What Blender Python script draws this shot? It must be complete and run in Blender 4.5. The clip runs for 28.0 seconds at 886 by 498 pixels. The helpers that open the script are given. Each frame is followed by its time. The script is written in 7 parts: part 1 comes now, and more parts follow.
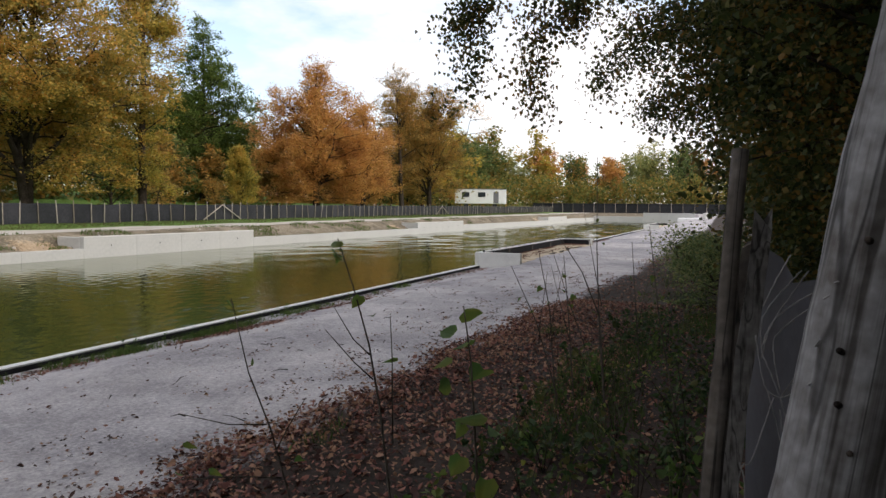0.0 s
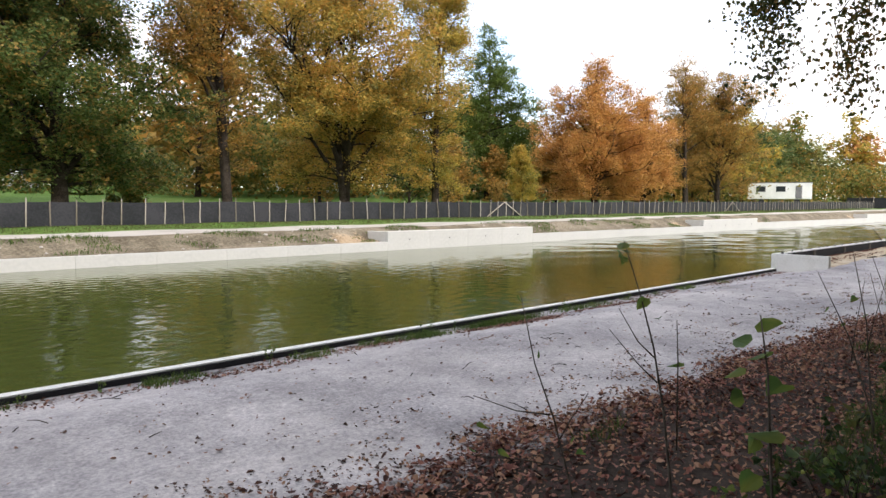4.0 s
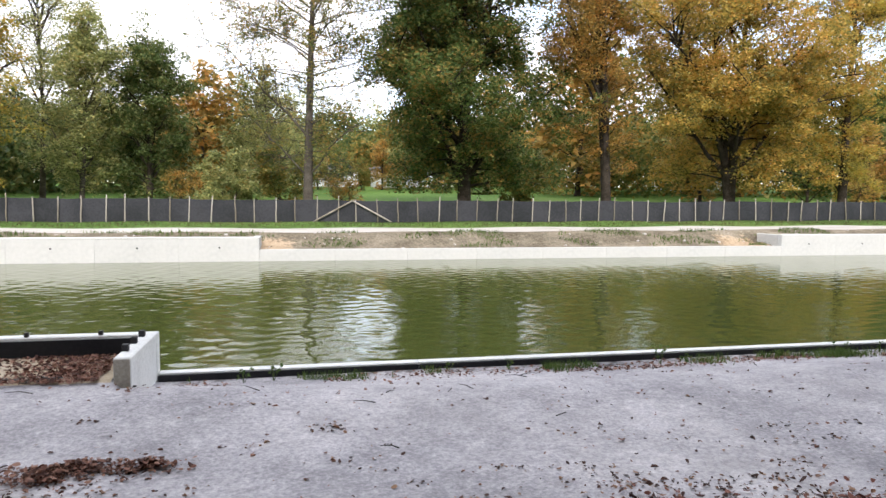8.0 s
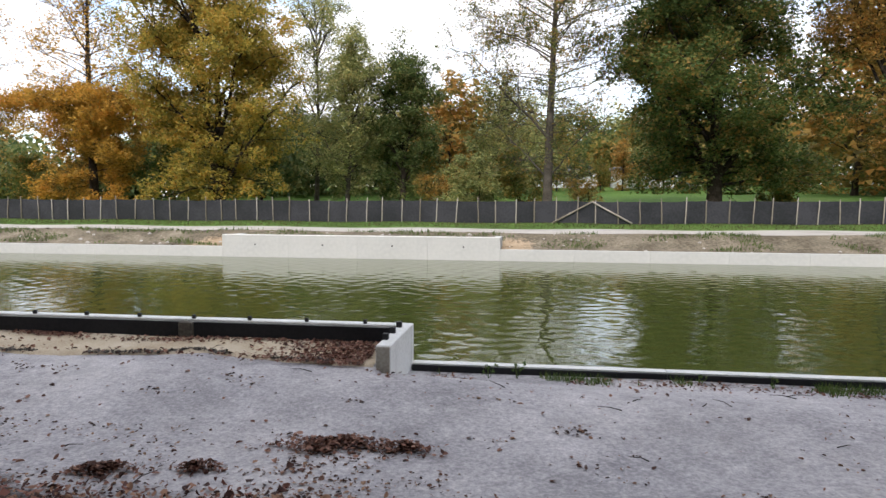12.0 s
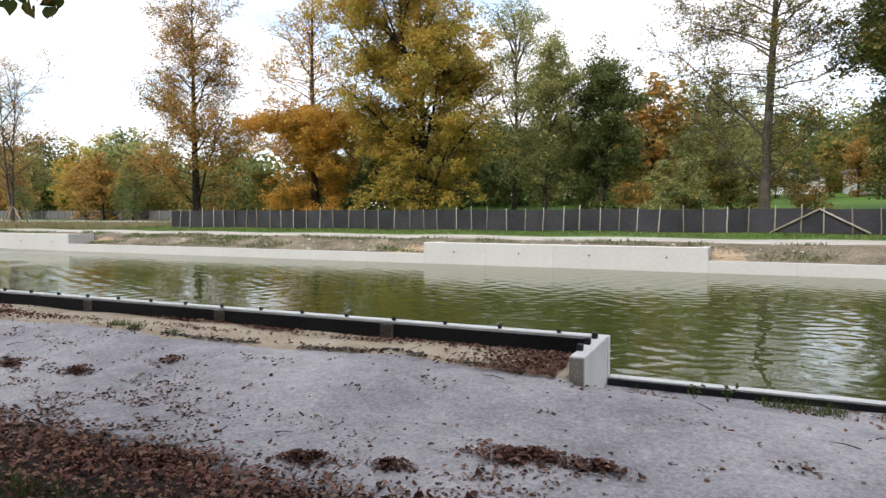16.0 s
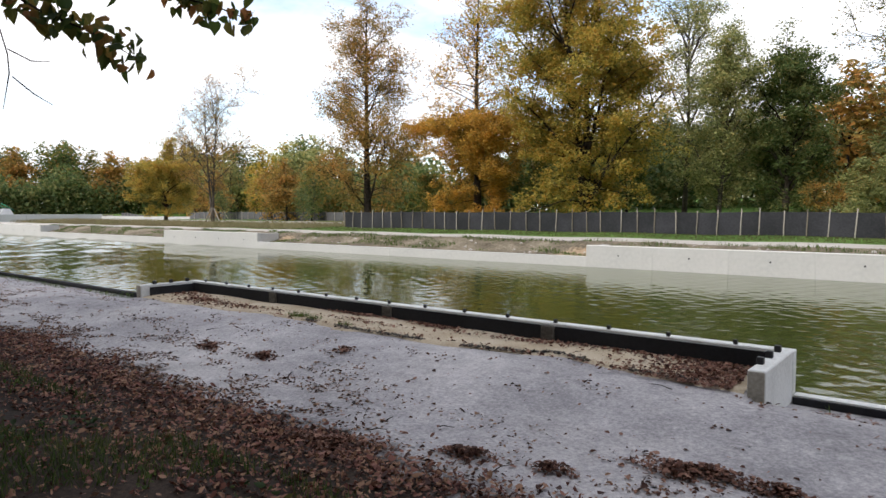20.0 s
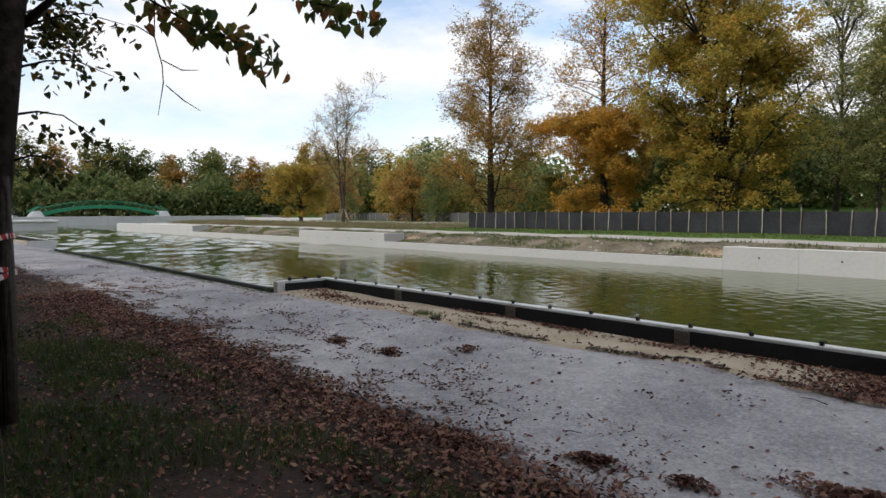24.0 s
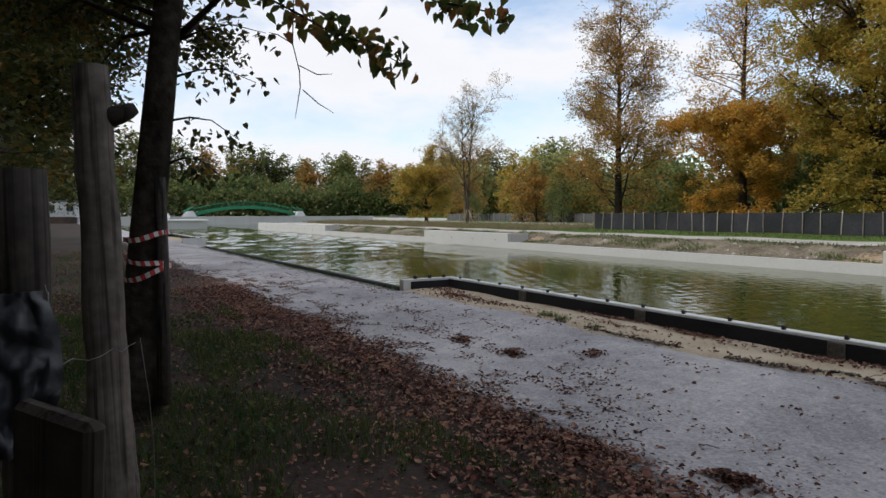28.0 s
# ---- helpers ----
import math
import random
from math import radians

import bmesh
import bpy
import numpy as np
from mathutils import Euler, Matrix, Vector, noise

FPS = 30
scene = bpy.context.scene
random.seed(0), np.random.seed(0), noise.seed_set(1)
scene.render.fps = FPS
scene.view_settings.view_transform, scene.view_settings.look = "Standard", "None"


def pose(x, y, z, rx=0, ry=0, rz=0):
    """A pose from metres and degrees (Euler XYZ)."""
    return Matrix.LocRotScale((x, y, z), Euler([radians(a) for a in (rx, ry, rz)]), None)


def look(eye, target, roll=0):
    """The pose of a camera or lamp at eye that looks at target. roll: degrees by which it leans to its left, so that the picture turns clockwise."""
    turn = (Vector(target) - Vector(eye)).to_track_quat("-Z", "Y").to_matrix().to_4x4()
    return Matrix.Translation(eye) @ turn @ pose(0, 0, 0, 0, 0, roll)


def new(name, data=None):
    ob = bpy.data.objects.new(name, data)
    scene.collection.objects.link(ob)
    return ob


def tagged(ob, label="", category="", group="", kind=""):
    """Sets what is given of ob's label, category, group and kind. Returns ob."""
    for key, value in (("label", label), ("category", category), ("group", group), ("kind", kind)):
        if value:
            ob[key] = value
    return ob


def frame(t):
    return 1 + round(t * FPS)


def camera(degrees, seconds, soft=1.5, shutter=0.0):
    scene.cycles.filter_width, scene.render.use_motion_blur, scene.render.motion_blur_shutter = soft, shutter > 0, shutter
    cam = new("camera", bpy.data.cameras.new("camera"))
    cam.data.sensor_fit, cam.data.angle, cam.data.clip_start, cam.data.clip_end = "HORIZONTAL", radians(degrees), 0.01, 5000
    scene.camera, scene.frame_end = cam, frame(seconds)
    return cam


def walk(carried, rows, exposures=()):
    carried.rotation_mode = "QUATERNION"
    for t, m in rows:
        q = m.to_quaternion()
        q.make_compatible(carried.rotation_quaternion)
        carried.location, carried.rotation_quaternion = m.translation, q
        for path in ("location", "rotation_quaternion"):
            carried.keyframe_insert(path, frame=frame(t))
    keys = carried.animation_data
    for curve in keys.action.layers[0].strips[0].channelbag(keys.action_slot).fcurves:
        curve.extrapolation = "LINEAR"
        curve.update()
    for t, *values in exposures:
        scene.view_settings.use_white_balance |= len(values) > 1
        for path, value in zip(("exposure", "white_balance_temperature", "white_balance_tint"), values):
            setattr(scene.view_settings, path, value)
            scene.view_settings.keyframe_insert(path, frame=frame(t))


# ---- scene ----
cam = camera(67.3, 28.0)
PATH = [
    (0, (1.967, -0.556, 1.557), (3.804, 0.224, 1.435), 0.6),
    (0.5, (1.932, -0.577, 1.562), (3.746, 0.256, 1.437), 0.5),
    (1, (1.916, -0.591, 1.565), (3.701, 0.303, 1.439), 0.6),
    (1.5, (1.917, -0.596, 1.574), (3.648, 0.397, 1.446), 0.6),
    (2, (1.902, -0.599, 1.577), (3.573, 0.493, 1.447), 0.6),
    (2.5, (1.895, -0.592, 1.581), (3.5, 0.594, 1.449), 0.6),
    (4.5, (1.838, -0.577, 1.578), (3.118, 0.954, 1.44), 0.5),
    (5, (1.802, -0.575, 1.574), (2.98, 1.035, 1.437), 0.8),
    (5.5, (1.782, -0.567, 1.578), (2.855, 1.115, 1.437), 0.6),
    (6, (1.76, -0.571, 1.579), (2.718, 1.179, 1.436), 0.6),
    (6.5, (1.743, -0.555, 1.579), (2.58, 1.255, 1.434), 0.6),
    (7, (1.704, -0.539, 1.571), (2.402, 1.329, 1.425), 0.5),
    (7.5, (1.668, -0.539, 1.567), (2.224, 1.376, 1.42), 0.5),
    (8, (1.637, -0.525, 1.562), (2.058, 1.424, 1.414), 0.5),
    (8.5, (1.612, -0.512, 1.548), (1.918, 1.459, 1.4), 0.5),
    (9, (1.601, -0.511, 1.542), (1.798, 1.474, 1.394), 0.4),
    (9.5, (1.586, -0.495, 1.534), (1.688, 1.496, 1.386), 0.4),
    (10, (1.579, -0.484, 1.533), (1.592, 1.51, 1.385), 0.3),
    (10.5, (1.575, -0.475, 1.543), (1.513, 1.519, 1.394), 0.2),
    (11, (1.571, -0.486, 1.548), (1.438, 1.504, 1.401), 0.3),
    (11.5, (1.566, -0.48, 1.552), (1.364, 1.504, 1.404), 0.2),
    (12, (1.562, -0.47, 1.552), (1.284, 1.505, 1.404), 0.2),
    (12.5, (1.555, -0.468, 1.558), (1.188, 1.493, 1.41), 0.2),
    (13, (1.558, -0.454, 1.557), (1.104, 1.488, 1.419), 0.1),
    (13.5, (1.559, -0.447, 1.549), (1.021, 1.476, 1.423), -0.0),
    (15.5, (1.555, -0.339, 1.514), (0.77, 1.497, 1.394), -0.2),
    (16, (1.548, -0.34, 1.517), (0.709, 1.471, 1.398), -0.2),
    (16.5, (1.544, -0.332, 1.516), (0.648, 1.452, 1.397), -0.2),
    (17, (1.539, -0.329, 1.512), (0.586, 1.425, 1.395), -0.1),
    (17.5, (1.535, -0.325, 1.51), (0.525, 1.397, 1.394), -0.1),
    (18, (1.532, -0.33, 1.515), (0.47, 1.361, 1.399), -0.1),
    (18.5, (1.525, -0.326, 1.513), (0.415, 1.334, 1.398), -0.1),
    (19, (1.525, -0.327, 1.51), (0.366, 1.3, 1.396), -0.1),
    (19.5, (1.527, -0.329, 1.504), (0.323, 1.264, 1.391), -0.1),
    (20, (1.523, -0.331, 1.5), (0.276, 1.229, 1.389), -0.0),
    (20.5, (1.523, -0.331, 1.504), (0.237, 1.197, 1.392), -0.1),
    (21, (1.516, -0.324, 1.505), (0.193, 1.171, 1.394), -0.1),
    (21.5, (1.524, -0.329, 1.502), (0.166, 1.135, 1.391), -0.1),
    (23.5, (1.461, -0.290, 1.475), (-0.020, 1.051, 1.366), -0.2),
    (24, (1.452, -0.277, 1.475), (-0.060, 1.028, 1.367), -0.2),
    (24.5, (1.443, -0.267, 1.477), (-0.098, 1.003, 1.369), -0.2),
    (25, (1.435, -0.260, 1.478), (-0.134, 0.975, 1.369), -0.1),
    (25.5, (1.428, -0.255, 1.478), (-0.170, 0.943, 1.371), -0.1),
    (26, (1.420, -0.252, 1.477), (-0.205, 0.909, 1.370), -0.0),
    (26.5, (1.414, -0.251, 1.474), (-0.238, 0.872, 1.367), -0.0),
    (27, (1.407, -0.251, 1.471), (-0.270, 0.832, 1.364), -0.0),
    (27.5, (1.400, -0.253, 1.466), (-0.302, 0.791, 1.360), -0.1),
    (28, (1.393, -0.254, 1.462), (-0.333, 0.751, 1.357), -0.1),
]
walk(cam, [(t, look(eye, target, roll)) for t, eye, target, roll in PATH], [(0.0, 0.27, 6850, 13.5), (1.0, 0.3, 6850, 13.5), (2.5, 0.52, 6850, 13.5), (5.0, 1.12, 6700, 13.5), (8.0, 1.21, 6550, 13.5), (11.0, 0.75, 6550, 13.5), (13.5, 0.69, 6550, 12.5), (17.0, 0.66, 6600, 12.5), (20.0, 0.48, 6600, 12.5), (25.0, -0.05, 6500, 11.5), (28.0, -0.1, 6450, 11.5)])

# ---- world, sun, exposure ----
world = bpy.data.worlds.new("overcast_sky")
scene.world = world
world.use_nodes = True
wn, wl = world.node_tree.nodes, world.node_tree.links
wn.clear()
SUN_EL, SUN_AZ = radians(36), radians(188)
sky = wn.new("ShaderNodeTexSky")
sky.sky_type, sky.sun_disc = "NISHITA", False
sky.sun_elevation, sky.sun_rotation = SUN_EL, SUN_AZ
sky_gain = wn.new("ShaderNodeVectorMath")
sky_gain.operation = "SCALE"
sky_gain.inputs["Scale"].default_value = 0.20
wl.new(sky.outputs["Color"], sky_gain.inputs[0])
wco = wn.new("ShaderNodeTexCoord")
wmap = wn.new("ShaderNodeMapping")
wmap.inputs["Scale"].default_value = (1.0, 1.0, 2.6)
wl.new(wco.outputs["Generated"], wmap.inputs["Vector"])
cloud = wn.new("ShaderNodeTexNoise")
cloud.inputs["Scale"].default_value, cloud.inputs["Detail"].default_value, cloud.inputs["Roughness"].default_value = 2.1, 7.0, 0.55
wl.new(wmap.outputs["Vector"], cloud.inputs["Vector"])
cover = wn.new("ShaderNodeValToRGB")
cover.color_ramp.elements[0].position, cover.color_ramp.elements[1].position = 0.40, 0.54
cover.color_ramp.elements[0].color, cover.color_ramp.elements[1].color = (0.15, 0.15, 0.15, 1), (1, 1, 1, 1)
wl.new(cloud.outputs["Fac"], cover.inputs["Fac"])
shade = wn.new("ShaderNodeValToRGB")
shade.color_ramp.elements[0].position, shade.color_ramp.elements[1].position = 0.35, 0.72
shade.color_ramp.elements[0].color, shade.color_ramp.elements[1].color = (1.0, 1.01, 1.03, 1), (0.86, 0.88, 0.92, 1)
wl.new(cloud.outputs["Fac"], shade.inputs["Fac"])
wmix = wn.new("ShaderNodeMix")
wmix.data_type = "RGBA"
wl.new(cover.outputs["Color"], wmix.inputs["Factor"])
wl.new(sky_gain.outputs["Vector"], wmix.inputs["A"])
wl.new(shade.outputs["Color"], wmix.inputs["B"])
wbg = wn.new("ShaderNodeBackground")
wbg.inputs["Strength"].default_value = 1.08
wl.new(wmix.outputs["Result"], wbg.inputs["Color"])
wout = wn.new("ShaderNodeOutputWorld")
wl.new(wbg.outputs["Background"], wout.inputs["Surface"])

sun = new("sun", bpy.data.lights.new("sun", "SUN"))
sun.data.energy, sun.data.angle, sun.data.color = 1.5, radians(12), (1.0, 0.96, 0.9)
sun.matrix_world = look((0, 0, 40), Vector((0, 0, 40)) - Vector((math.sin(SUN_AZ) * math.cos(SUN_EL), math.cos(SUN_AZ) * math.cos(SUN_EL), math.sin(SUN_EL))))


# ---- materials ----
def material(name, colours, rough=0.8, scale=8.0, fine=60.0, bump=0.3, bump_scale=40.0, island=0.0, random_ob=0.0, metal=0.0, stops=None, spec=0.4, stain=0.0, distance=0.02):
    """A surface whose colour wanders between colours by coarse and fine noise; island and random_ob shift it piece by piece."""
    m = bpy.data.materials.new(name)
    m.use_nodes = True
    n, l = m.node_tree.nodes, m.node_tree.links
    b = n["Principled BSDF"]
    b.inputs["Roughness"].default_value, b.inputs["Metallic"].default_value = rough, metal
    b.inputs["Specular IOR Level"].default_value = spec
    co = n.new("ShaderNodeTexCoord")
    big, small = n.new("ShaderNodeTexNoise"), n.new("ShaderNodeTexNoise")
    for node, s in ((big, scale), (small, fine)):
        node.inputs["Scale"].default_value, node.inputs["Detail"].default_value = s, 5.0
        l.new(co.outputs["Object"], node.inputs["Vector"])
    add = n.new("ShaderNodeMath")
    add.operation = "MULTIPLY_ADD"
    add.inputs[1].default_value = 0.45
    l.new(small.outputs["Fac"], add.inputs[0])
    half = n.new("ShaderNodeMath")
    half.operation = "MULTIPLY"
    half.inputs[1].default_value = 0.55
    l.new(big.outputs["Fac"], half.inputs[0])
    l.new(half.outputs[0], add.inputs[2])
    value = add.outputs[0]
    for amount, kind, socket in ((island, "ShaderNodeNewGeometry", "Random Per Island"), (random_ob, "ShaderNodeObjectInfo", "Random")):
        if amount:
            g = n.new(kind)
            ma = n.new("ShaderNodeMath")
            ma.operation = "MULTIPLY_ADD"
            ma.inputs[1].default_value = amount
            l.new(g.outputs[socket], ma.inputs[0])
            sub = n.new("ShaderNodeMath")
            sub.operation = "SUBTRACT"
            sub.inputs[1].default_value = amount / 2
            l.new(value, sub.inputs[0])
            l.new(sub.outputs[0], ma.inputs[2])
            value = ma.outputs[0]
    ramp = n.new("ShaderNodeValToRGB")
    stops = stops or [0.36 + 0.28 * k / max(1, len(colours) - 1) for k in range(len(colours))]
    for k, c in enumerate(colours):
        e = ramp.color_ramp.elements[k] if k < 2 else ramp.color_ramp.elements.new(1.0)
        e.position = stops[k]
    for e, c in zip(ramp.color_ramp.elements, colours):
        e.color = (*c, 1)
    l.new(value, ramp.inputs["Fac"])
    l.new(ramp.outputs["Color"], b.inputs["Base Color"])
    if bump:
        bn = n.new("ShaderNodeTexNoise")
        bn.inputs["Scale"].default_value, bn.inputs["Detail"].default_value = bump_scale, 6.0
        l.new(co.outputs["Object"], bn.inputs["Vector"])
        bp = n.new("ShaderNodeBump")
        bp.inputs["Strength"].default_value, bp.inputs["Distance"].default_value = bump, distance
        l.new(bn.outputs["Fac"], bp.inputs["Height"])
        l.new(bp.outputs["Normal"], b.inputs["Normal"])
    return m


def leafy(name, colours, see=0.5, patch=0.45, island=0.38, rough=0.55):
    """Leaves: each island takes its own colour, patches of the crown lean one way, and some light passes through."""
    m = material(name, colours, rough=rough, scale=patch, fine=1.6, bump=0.0, island=island, stops=[0.30 + 0.40 * k / (len(colours) - 1) for k in range(len(colours))], spec=0.25)
    n, l = m.node_tree.nodes, m.node_tree.links
    b = n["Principled BSDF"]
    out = n["Material Output"]
    tr = n.new("ShaderNodeBsdfTranslucent")
    col = b.inputs["Base Color"].links[0].from_socket
    l.new(col, tr.inputs["Color"])
    mix = n.new("ShaderNodeMixShader")
    mix.inputs["Fac"].default_value = see
    l.new(b.outputs[0], mix.inputs[1])
    l.new(tr.outputs[0], mix.inputs[2])
    l.new(mix.outputs[0], out.inputs["Surface"])
    return m


M_concrete = material("pale_concrete", [(0.455, 0.46, 0.448), (0.505, 0.507, 0.49), (0.545, 0.542, 0.525)], 0.85, 0.5, 9, 0.15, 30, random_ob=0.06)
M_concrete_raw = material("raw_concrete", [(0.28, 0.26, 0.22), (0.40, 0.37, 0.31), (0.47, 0.44, 0.38)], 0.9, 3, 40, 0.3, 60)
M_pilaster = material("stained_concrete", [(0.07, 0.062, 0.052), (0.12, 0.108, 0.092), (0.18, 0.165, 0.145)], 0.9, 3, 40, 0.3, 60)
M_coping = material("white_coping", [(0.60, 0.60, 0.57), (0.72, 0.72, 0.69), (0.78, 0.78, 0.75)], 0.8, 2.0, 30, 0.2, 60, random_ob=0.1)
M_membrane = material("black_membrane", [(0.010, 0.010, 0.012), (0.020, 0.020, 0.023)], 0.85, 2.5, 30, 0.25, 18)
M_rubber = material("black_rubber", [(0.008, 0.008, 0.009), (0.018, 0.018, 0.02)], 0.5, 10, 60, 0.1, 60)
M_path = material("grey_gravel_path", [(0.292, 0.281, 0.290), (0.402, 0.384, 0.388), (0.490, 0.467, 0.458)], 0.92, 0.55, 30, 0.35, 220, spec=0.2, stops=[0.38, 0.5, 0.61], distance=0.006)
M_soil_cols = [(0.016, 0.012, 0.009), (0.034, 0.024, 0.018), (0.058, 0.040, 0.030)]


def zoned(m, colours, attribute):
    """Lets a second set of colours take over where the mesh attribute says so, along a ragged edge."""
    n, l = m.node_tree.nodes, m.node_tree.links
    b = n["Principled BSDF"]
    first = b.inputs["Base Color"].links[0].from_socket
    ramp = n.new("ShaderNodeValToRGB")
    for k, c in enumerate(colours):
        e = ramp.color_ramp.elements[k] if k < 2 else ramp.color_ramp.elements.new(1.0)
        e.position = 0.38 + 0.12 * k
    for e, c in zip(ramp.color_ramp.elements, colours):
        e.color = (*c, 1)
    l.new(first.node.inputs["Fac"].links[0].from_socket, ramp.inputs["Fac"])
    at = n.new("ShaderNodeAttribute")
    at.attribute_name = attribute
    rag = n.new("ShaderNodeTexNoise")
    rag.inputs["Scale"].default_value, rag.inputs["Detail"].default_value, rag.inputs["Roughness"].default_value = 5.5, 9, 0.72
    co = n.new("ShaderNodeTexCoord")
    l.new(co.outputs["Object"], rag.inputs["Vector"])
    add = n.new("ShaderNodeMath")
    add.operation = "ADD"
    l.new(at.outputs["Fac"], add.inputs[0])
    l.new(rag.outputs["Fac"], add.inputs[1])
    step = n.new("ShaderNodeValToRGB")
    step.color_ramp.elements[0].position, step.color_ramp.elements[1].position = 0.84, 1.0
    half = n.new("ShaderNodeMath")
    half.operation = "MULTIPLY"
    half.inputs[1].default_value = 0.96
    l.new(add.outputs[0], half.inputs[0])
    l.new(half.outputs[0], step.inputs["Fac"])
    mix = n.new("ShaderNodeMix")
    mix.data_type = "RGBA"
    l.new(step.outputs["Color"], mix.inputs["Factor"])
    l.new(first, mix.inputs["A"])
    l.new(ramp.outputs["Color"], mix.inputs["B"])
    l.new(mix.outputs["Result"], b.inputs["Base Color"])


def speckled(m, scale, low, high, detail=10.0):
    """Grit and blotches of many sizes over a surface's colour."""
    n, l = m.node_tree.nodes, m.node_tree.links
    b = n["Principled BSDF"]
    co = n.new("ShaderNodeTexCoord")
    t = n.new("ShaderNodeTexNoise")
    t.inputs["Scale"].default_value, t.inputs["Detail"].default_value, t.inputs["Roughness"].default_value = scale, detail, 0.82
    l.new(co.outputs["Object"], t.inputs["Vector"])
    r = n.new("ShaderNodeValToRGB")
    r.color_ramp.elements[0].position, r.color_ramp.elements[1].position = 0.36, 0.64
    r.color_ramp.elements[0].color, r.color_ramp.elements[1].color = (low, low, low * 1.01, 1), (high, high, high, 1)
    l.new(t.outputs["Fac"], r.inputs["Fac"])
    mul = n.new("ShaderNodeMix")
    mul.data_type, mul.blend_type = "RGBA", "MULTIPLY"
    mul.inputs["Factor"].default_value = 1.0
    l.new(b.inputs["Base Color"].links[0].from_socket, mul.inputs["A"])
    l.new(r.outputs["Color"], mul.inputs["B"])
    l.new(mul.outputs["Result"], b.inputs["Base Color"])


zoned(M_path, M_soil_cols, "soil")
speckled(M_path, 0.9, 0.76, 1.16, 6.0)
speckled(M_path, 6.0, 0.86, 1.12)
speckled(M_path, 60.0, 0.84, 1.14, 4.0)
M_sand = material("pale_sand", [(0.36, 0.28, 0.19), (0.46, 0.38, 0.27), (0.54, 0.46, 0.35)], 0.95, 2.5, 50, 0.5, 60, spec=0.2)
M_road = material("pale_gravel_road", [(0.36, 0.33, 0.29), (0.46, 0.43, 0.39), (0.52, 0.49, 0.45)], 0.95, 0.8, 18, 0.4, 40, spec=0.2)
M_bank = material("bare_earth_bank", [(0.090, 0.074, 0.050), (0.175, 0.148, 0.105), (0.29, 0.25, 0.185)], 0.95, 1.1, 11, 0.9, 9, spec=0.15, distance=0.08)
M_lawn = material("lawn", [(0.060, 0.115, 0.022), (0.100, 0.185, 0.036), (0.15, 0.21, 0.055)], 0.9, 0.16, 3.0, 0.6, 25, spec=0.15, distance=0.05)
M_soil = material("leaf_strewn_soil", [(0.022, 0.016, 0.012), (0.045, 0.032, 0.022), (0.075, 0.05, 0.035)], 0.95, 0.9, 14, 0.6, 40, spec=0.15)
M_drygrass = material("dry_grass", [(0.16, 0.14, 0.07), (0.26, 0.22, 0.13), (0.12, 0.14, 0.05)], 0.95, 0.15, 4, 0.5, 20, spec=0.1)
M_netting = material("dark_fence_netting", [(0.009, 0.010, 0.012), (0.019, 0.020, 0.024), (0.034, 0.034, 0.040)], 0.75, 0.9, 14, 0.5, 30, random_ob=0.2)
M_fence_grey = material("grey_netting", [(0.07, 0.07, 0.075), (0.12, 0.12, 0.12)], 0.8, 1.2, 9, 0.4, 20)
M_stake = material("weathered_stake", [(0.20, 0.17, 0.13), (0.32, 0.28, 0.23), (0.40, 0.36, 0.31)], 0.9, 3, 40, 0.4, 40, random_ob=0.5)
zoned(M_bank, [(0.26, 0.185, 0.115), (0.38, 0.285, 0.185), (0.45, 0.35, 0.24)], "sand")
M_bark = material("dark_bark", [(0.018, 0.014, 0.011), (0.040, 0.032, 0.025), (0.075, 0.060, 0.048)], 0.95, 2.5, 16, 0.9, 9, spec=0.1, distance=0.05)
M_bark_grey = material("grey_bark", [(0.045, 0.038, 0.030), (0.085, 0.073, 0.060), (0.13, 0.115, 0.095)], 0.95, 2.5, 16, 0.8, 9, spec=0.1, distance=0.04)
M_green_paint = material("green_paint", [(0.012, 0.16, 0.075), (0.02, 0.24, 0.11)], 0.45, 1, 8, 0.1, 10)
M_white_paint = material("white_paint", [(0.66, 0.67, 0.67), (0.80, 0.80, 0.80)], 0.5, 0.6, 6, 0.05, 10)
M_glass_dark = material("dark_window", [(0.02, 0.025, 0.03), (0.04, 0.045, 0.05)], 0.1, 1, 4, 0.0)
M_roof = material("grey_roof", [(0.12, 0.12, 0.13), (0.2, 0.2, 0.21)], 0.7, 1, 6, 0.1, 10)
M_tape_red = material("red_tape", [(0.42, 0.03, 0.03), (0.55, 0.06, 0.05)], 0.4, 6, 30, 0.1, 20)
M_tape_white = material("white_tape", [(0.6, 0.58, 0.56), (0.75, 0.73, 0.71)], 0.4, 6, 30, 0.1, 20)
M_wire = material("grey_wire", [(0.13, 0.13, 0.125), (0.26, 0.25, 0.245)], 0.6, 10, 60, 0.1, 60, metal=0.2)

M_leaf_rust = leafy("rust_leaves", [(0.314, 0.168, 0.056), (0.560, 0.269, 0.078), (0.650, 0.358, 0.123), (0.605, 0.370, 0.101)])
M_leaf_gold = leafy("gold_leaves", [(0.19, 0.19, 0.055), (0.38, 0.33, 0.07), (0.54, 0.41, 0.085), (0.58, 0.33, 0.07)])
M_leaf_amber = leafy("amber_leaves", [(0.165, 0.168, 0.052), (0.360, 0.285, 0.072), (0.570, 0.405, 0.092), (0.630, 0.330, 0.080)])
M_leaf_orange = leafy("orange_gold_leaves", [(0.242, 0.169, 0.048), (0.484, 0.303, 0.061), (0.653, 0.399, 0.073), (0.660, 0.327, 0.061)])
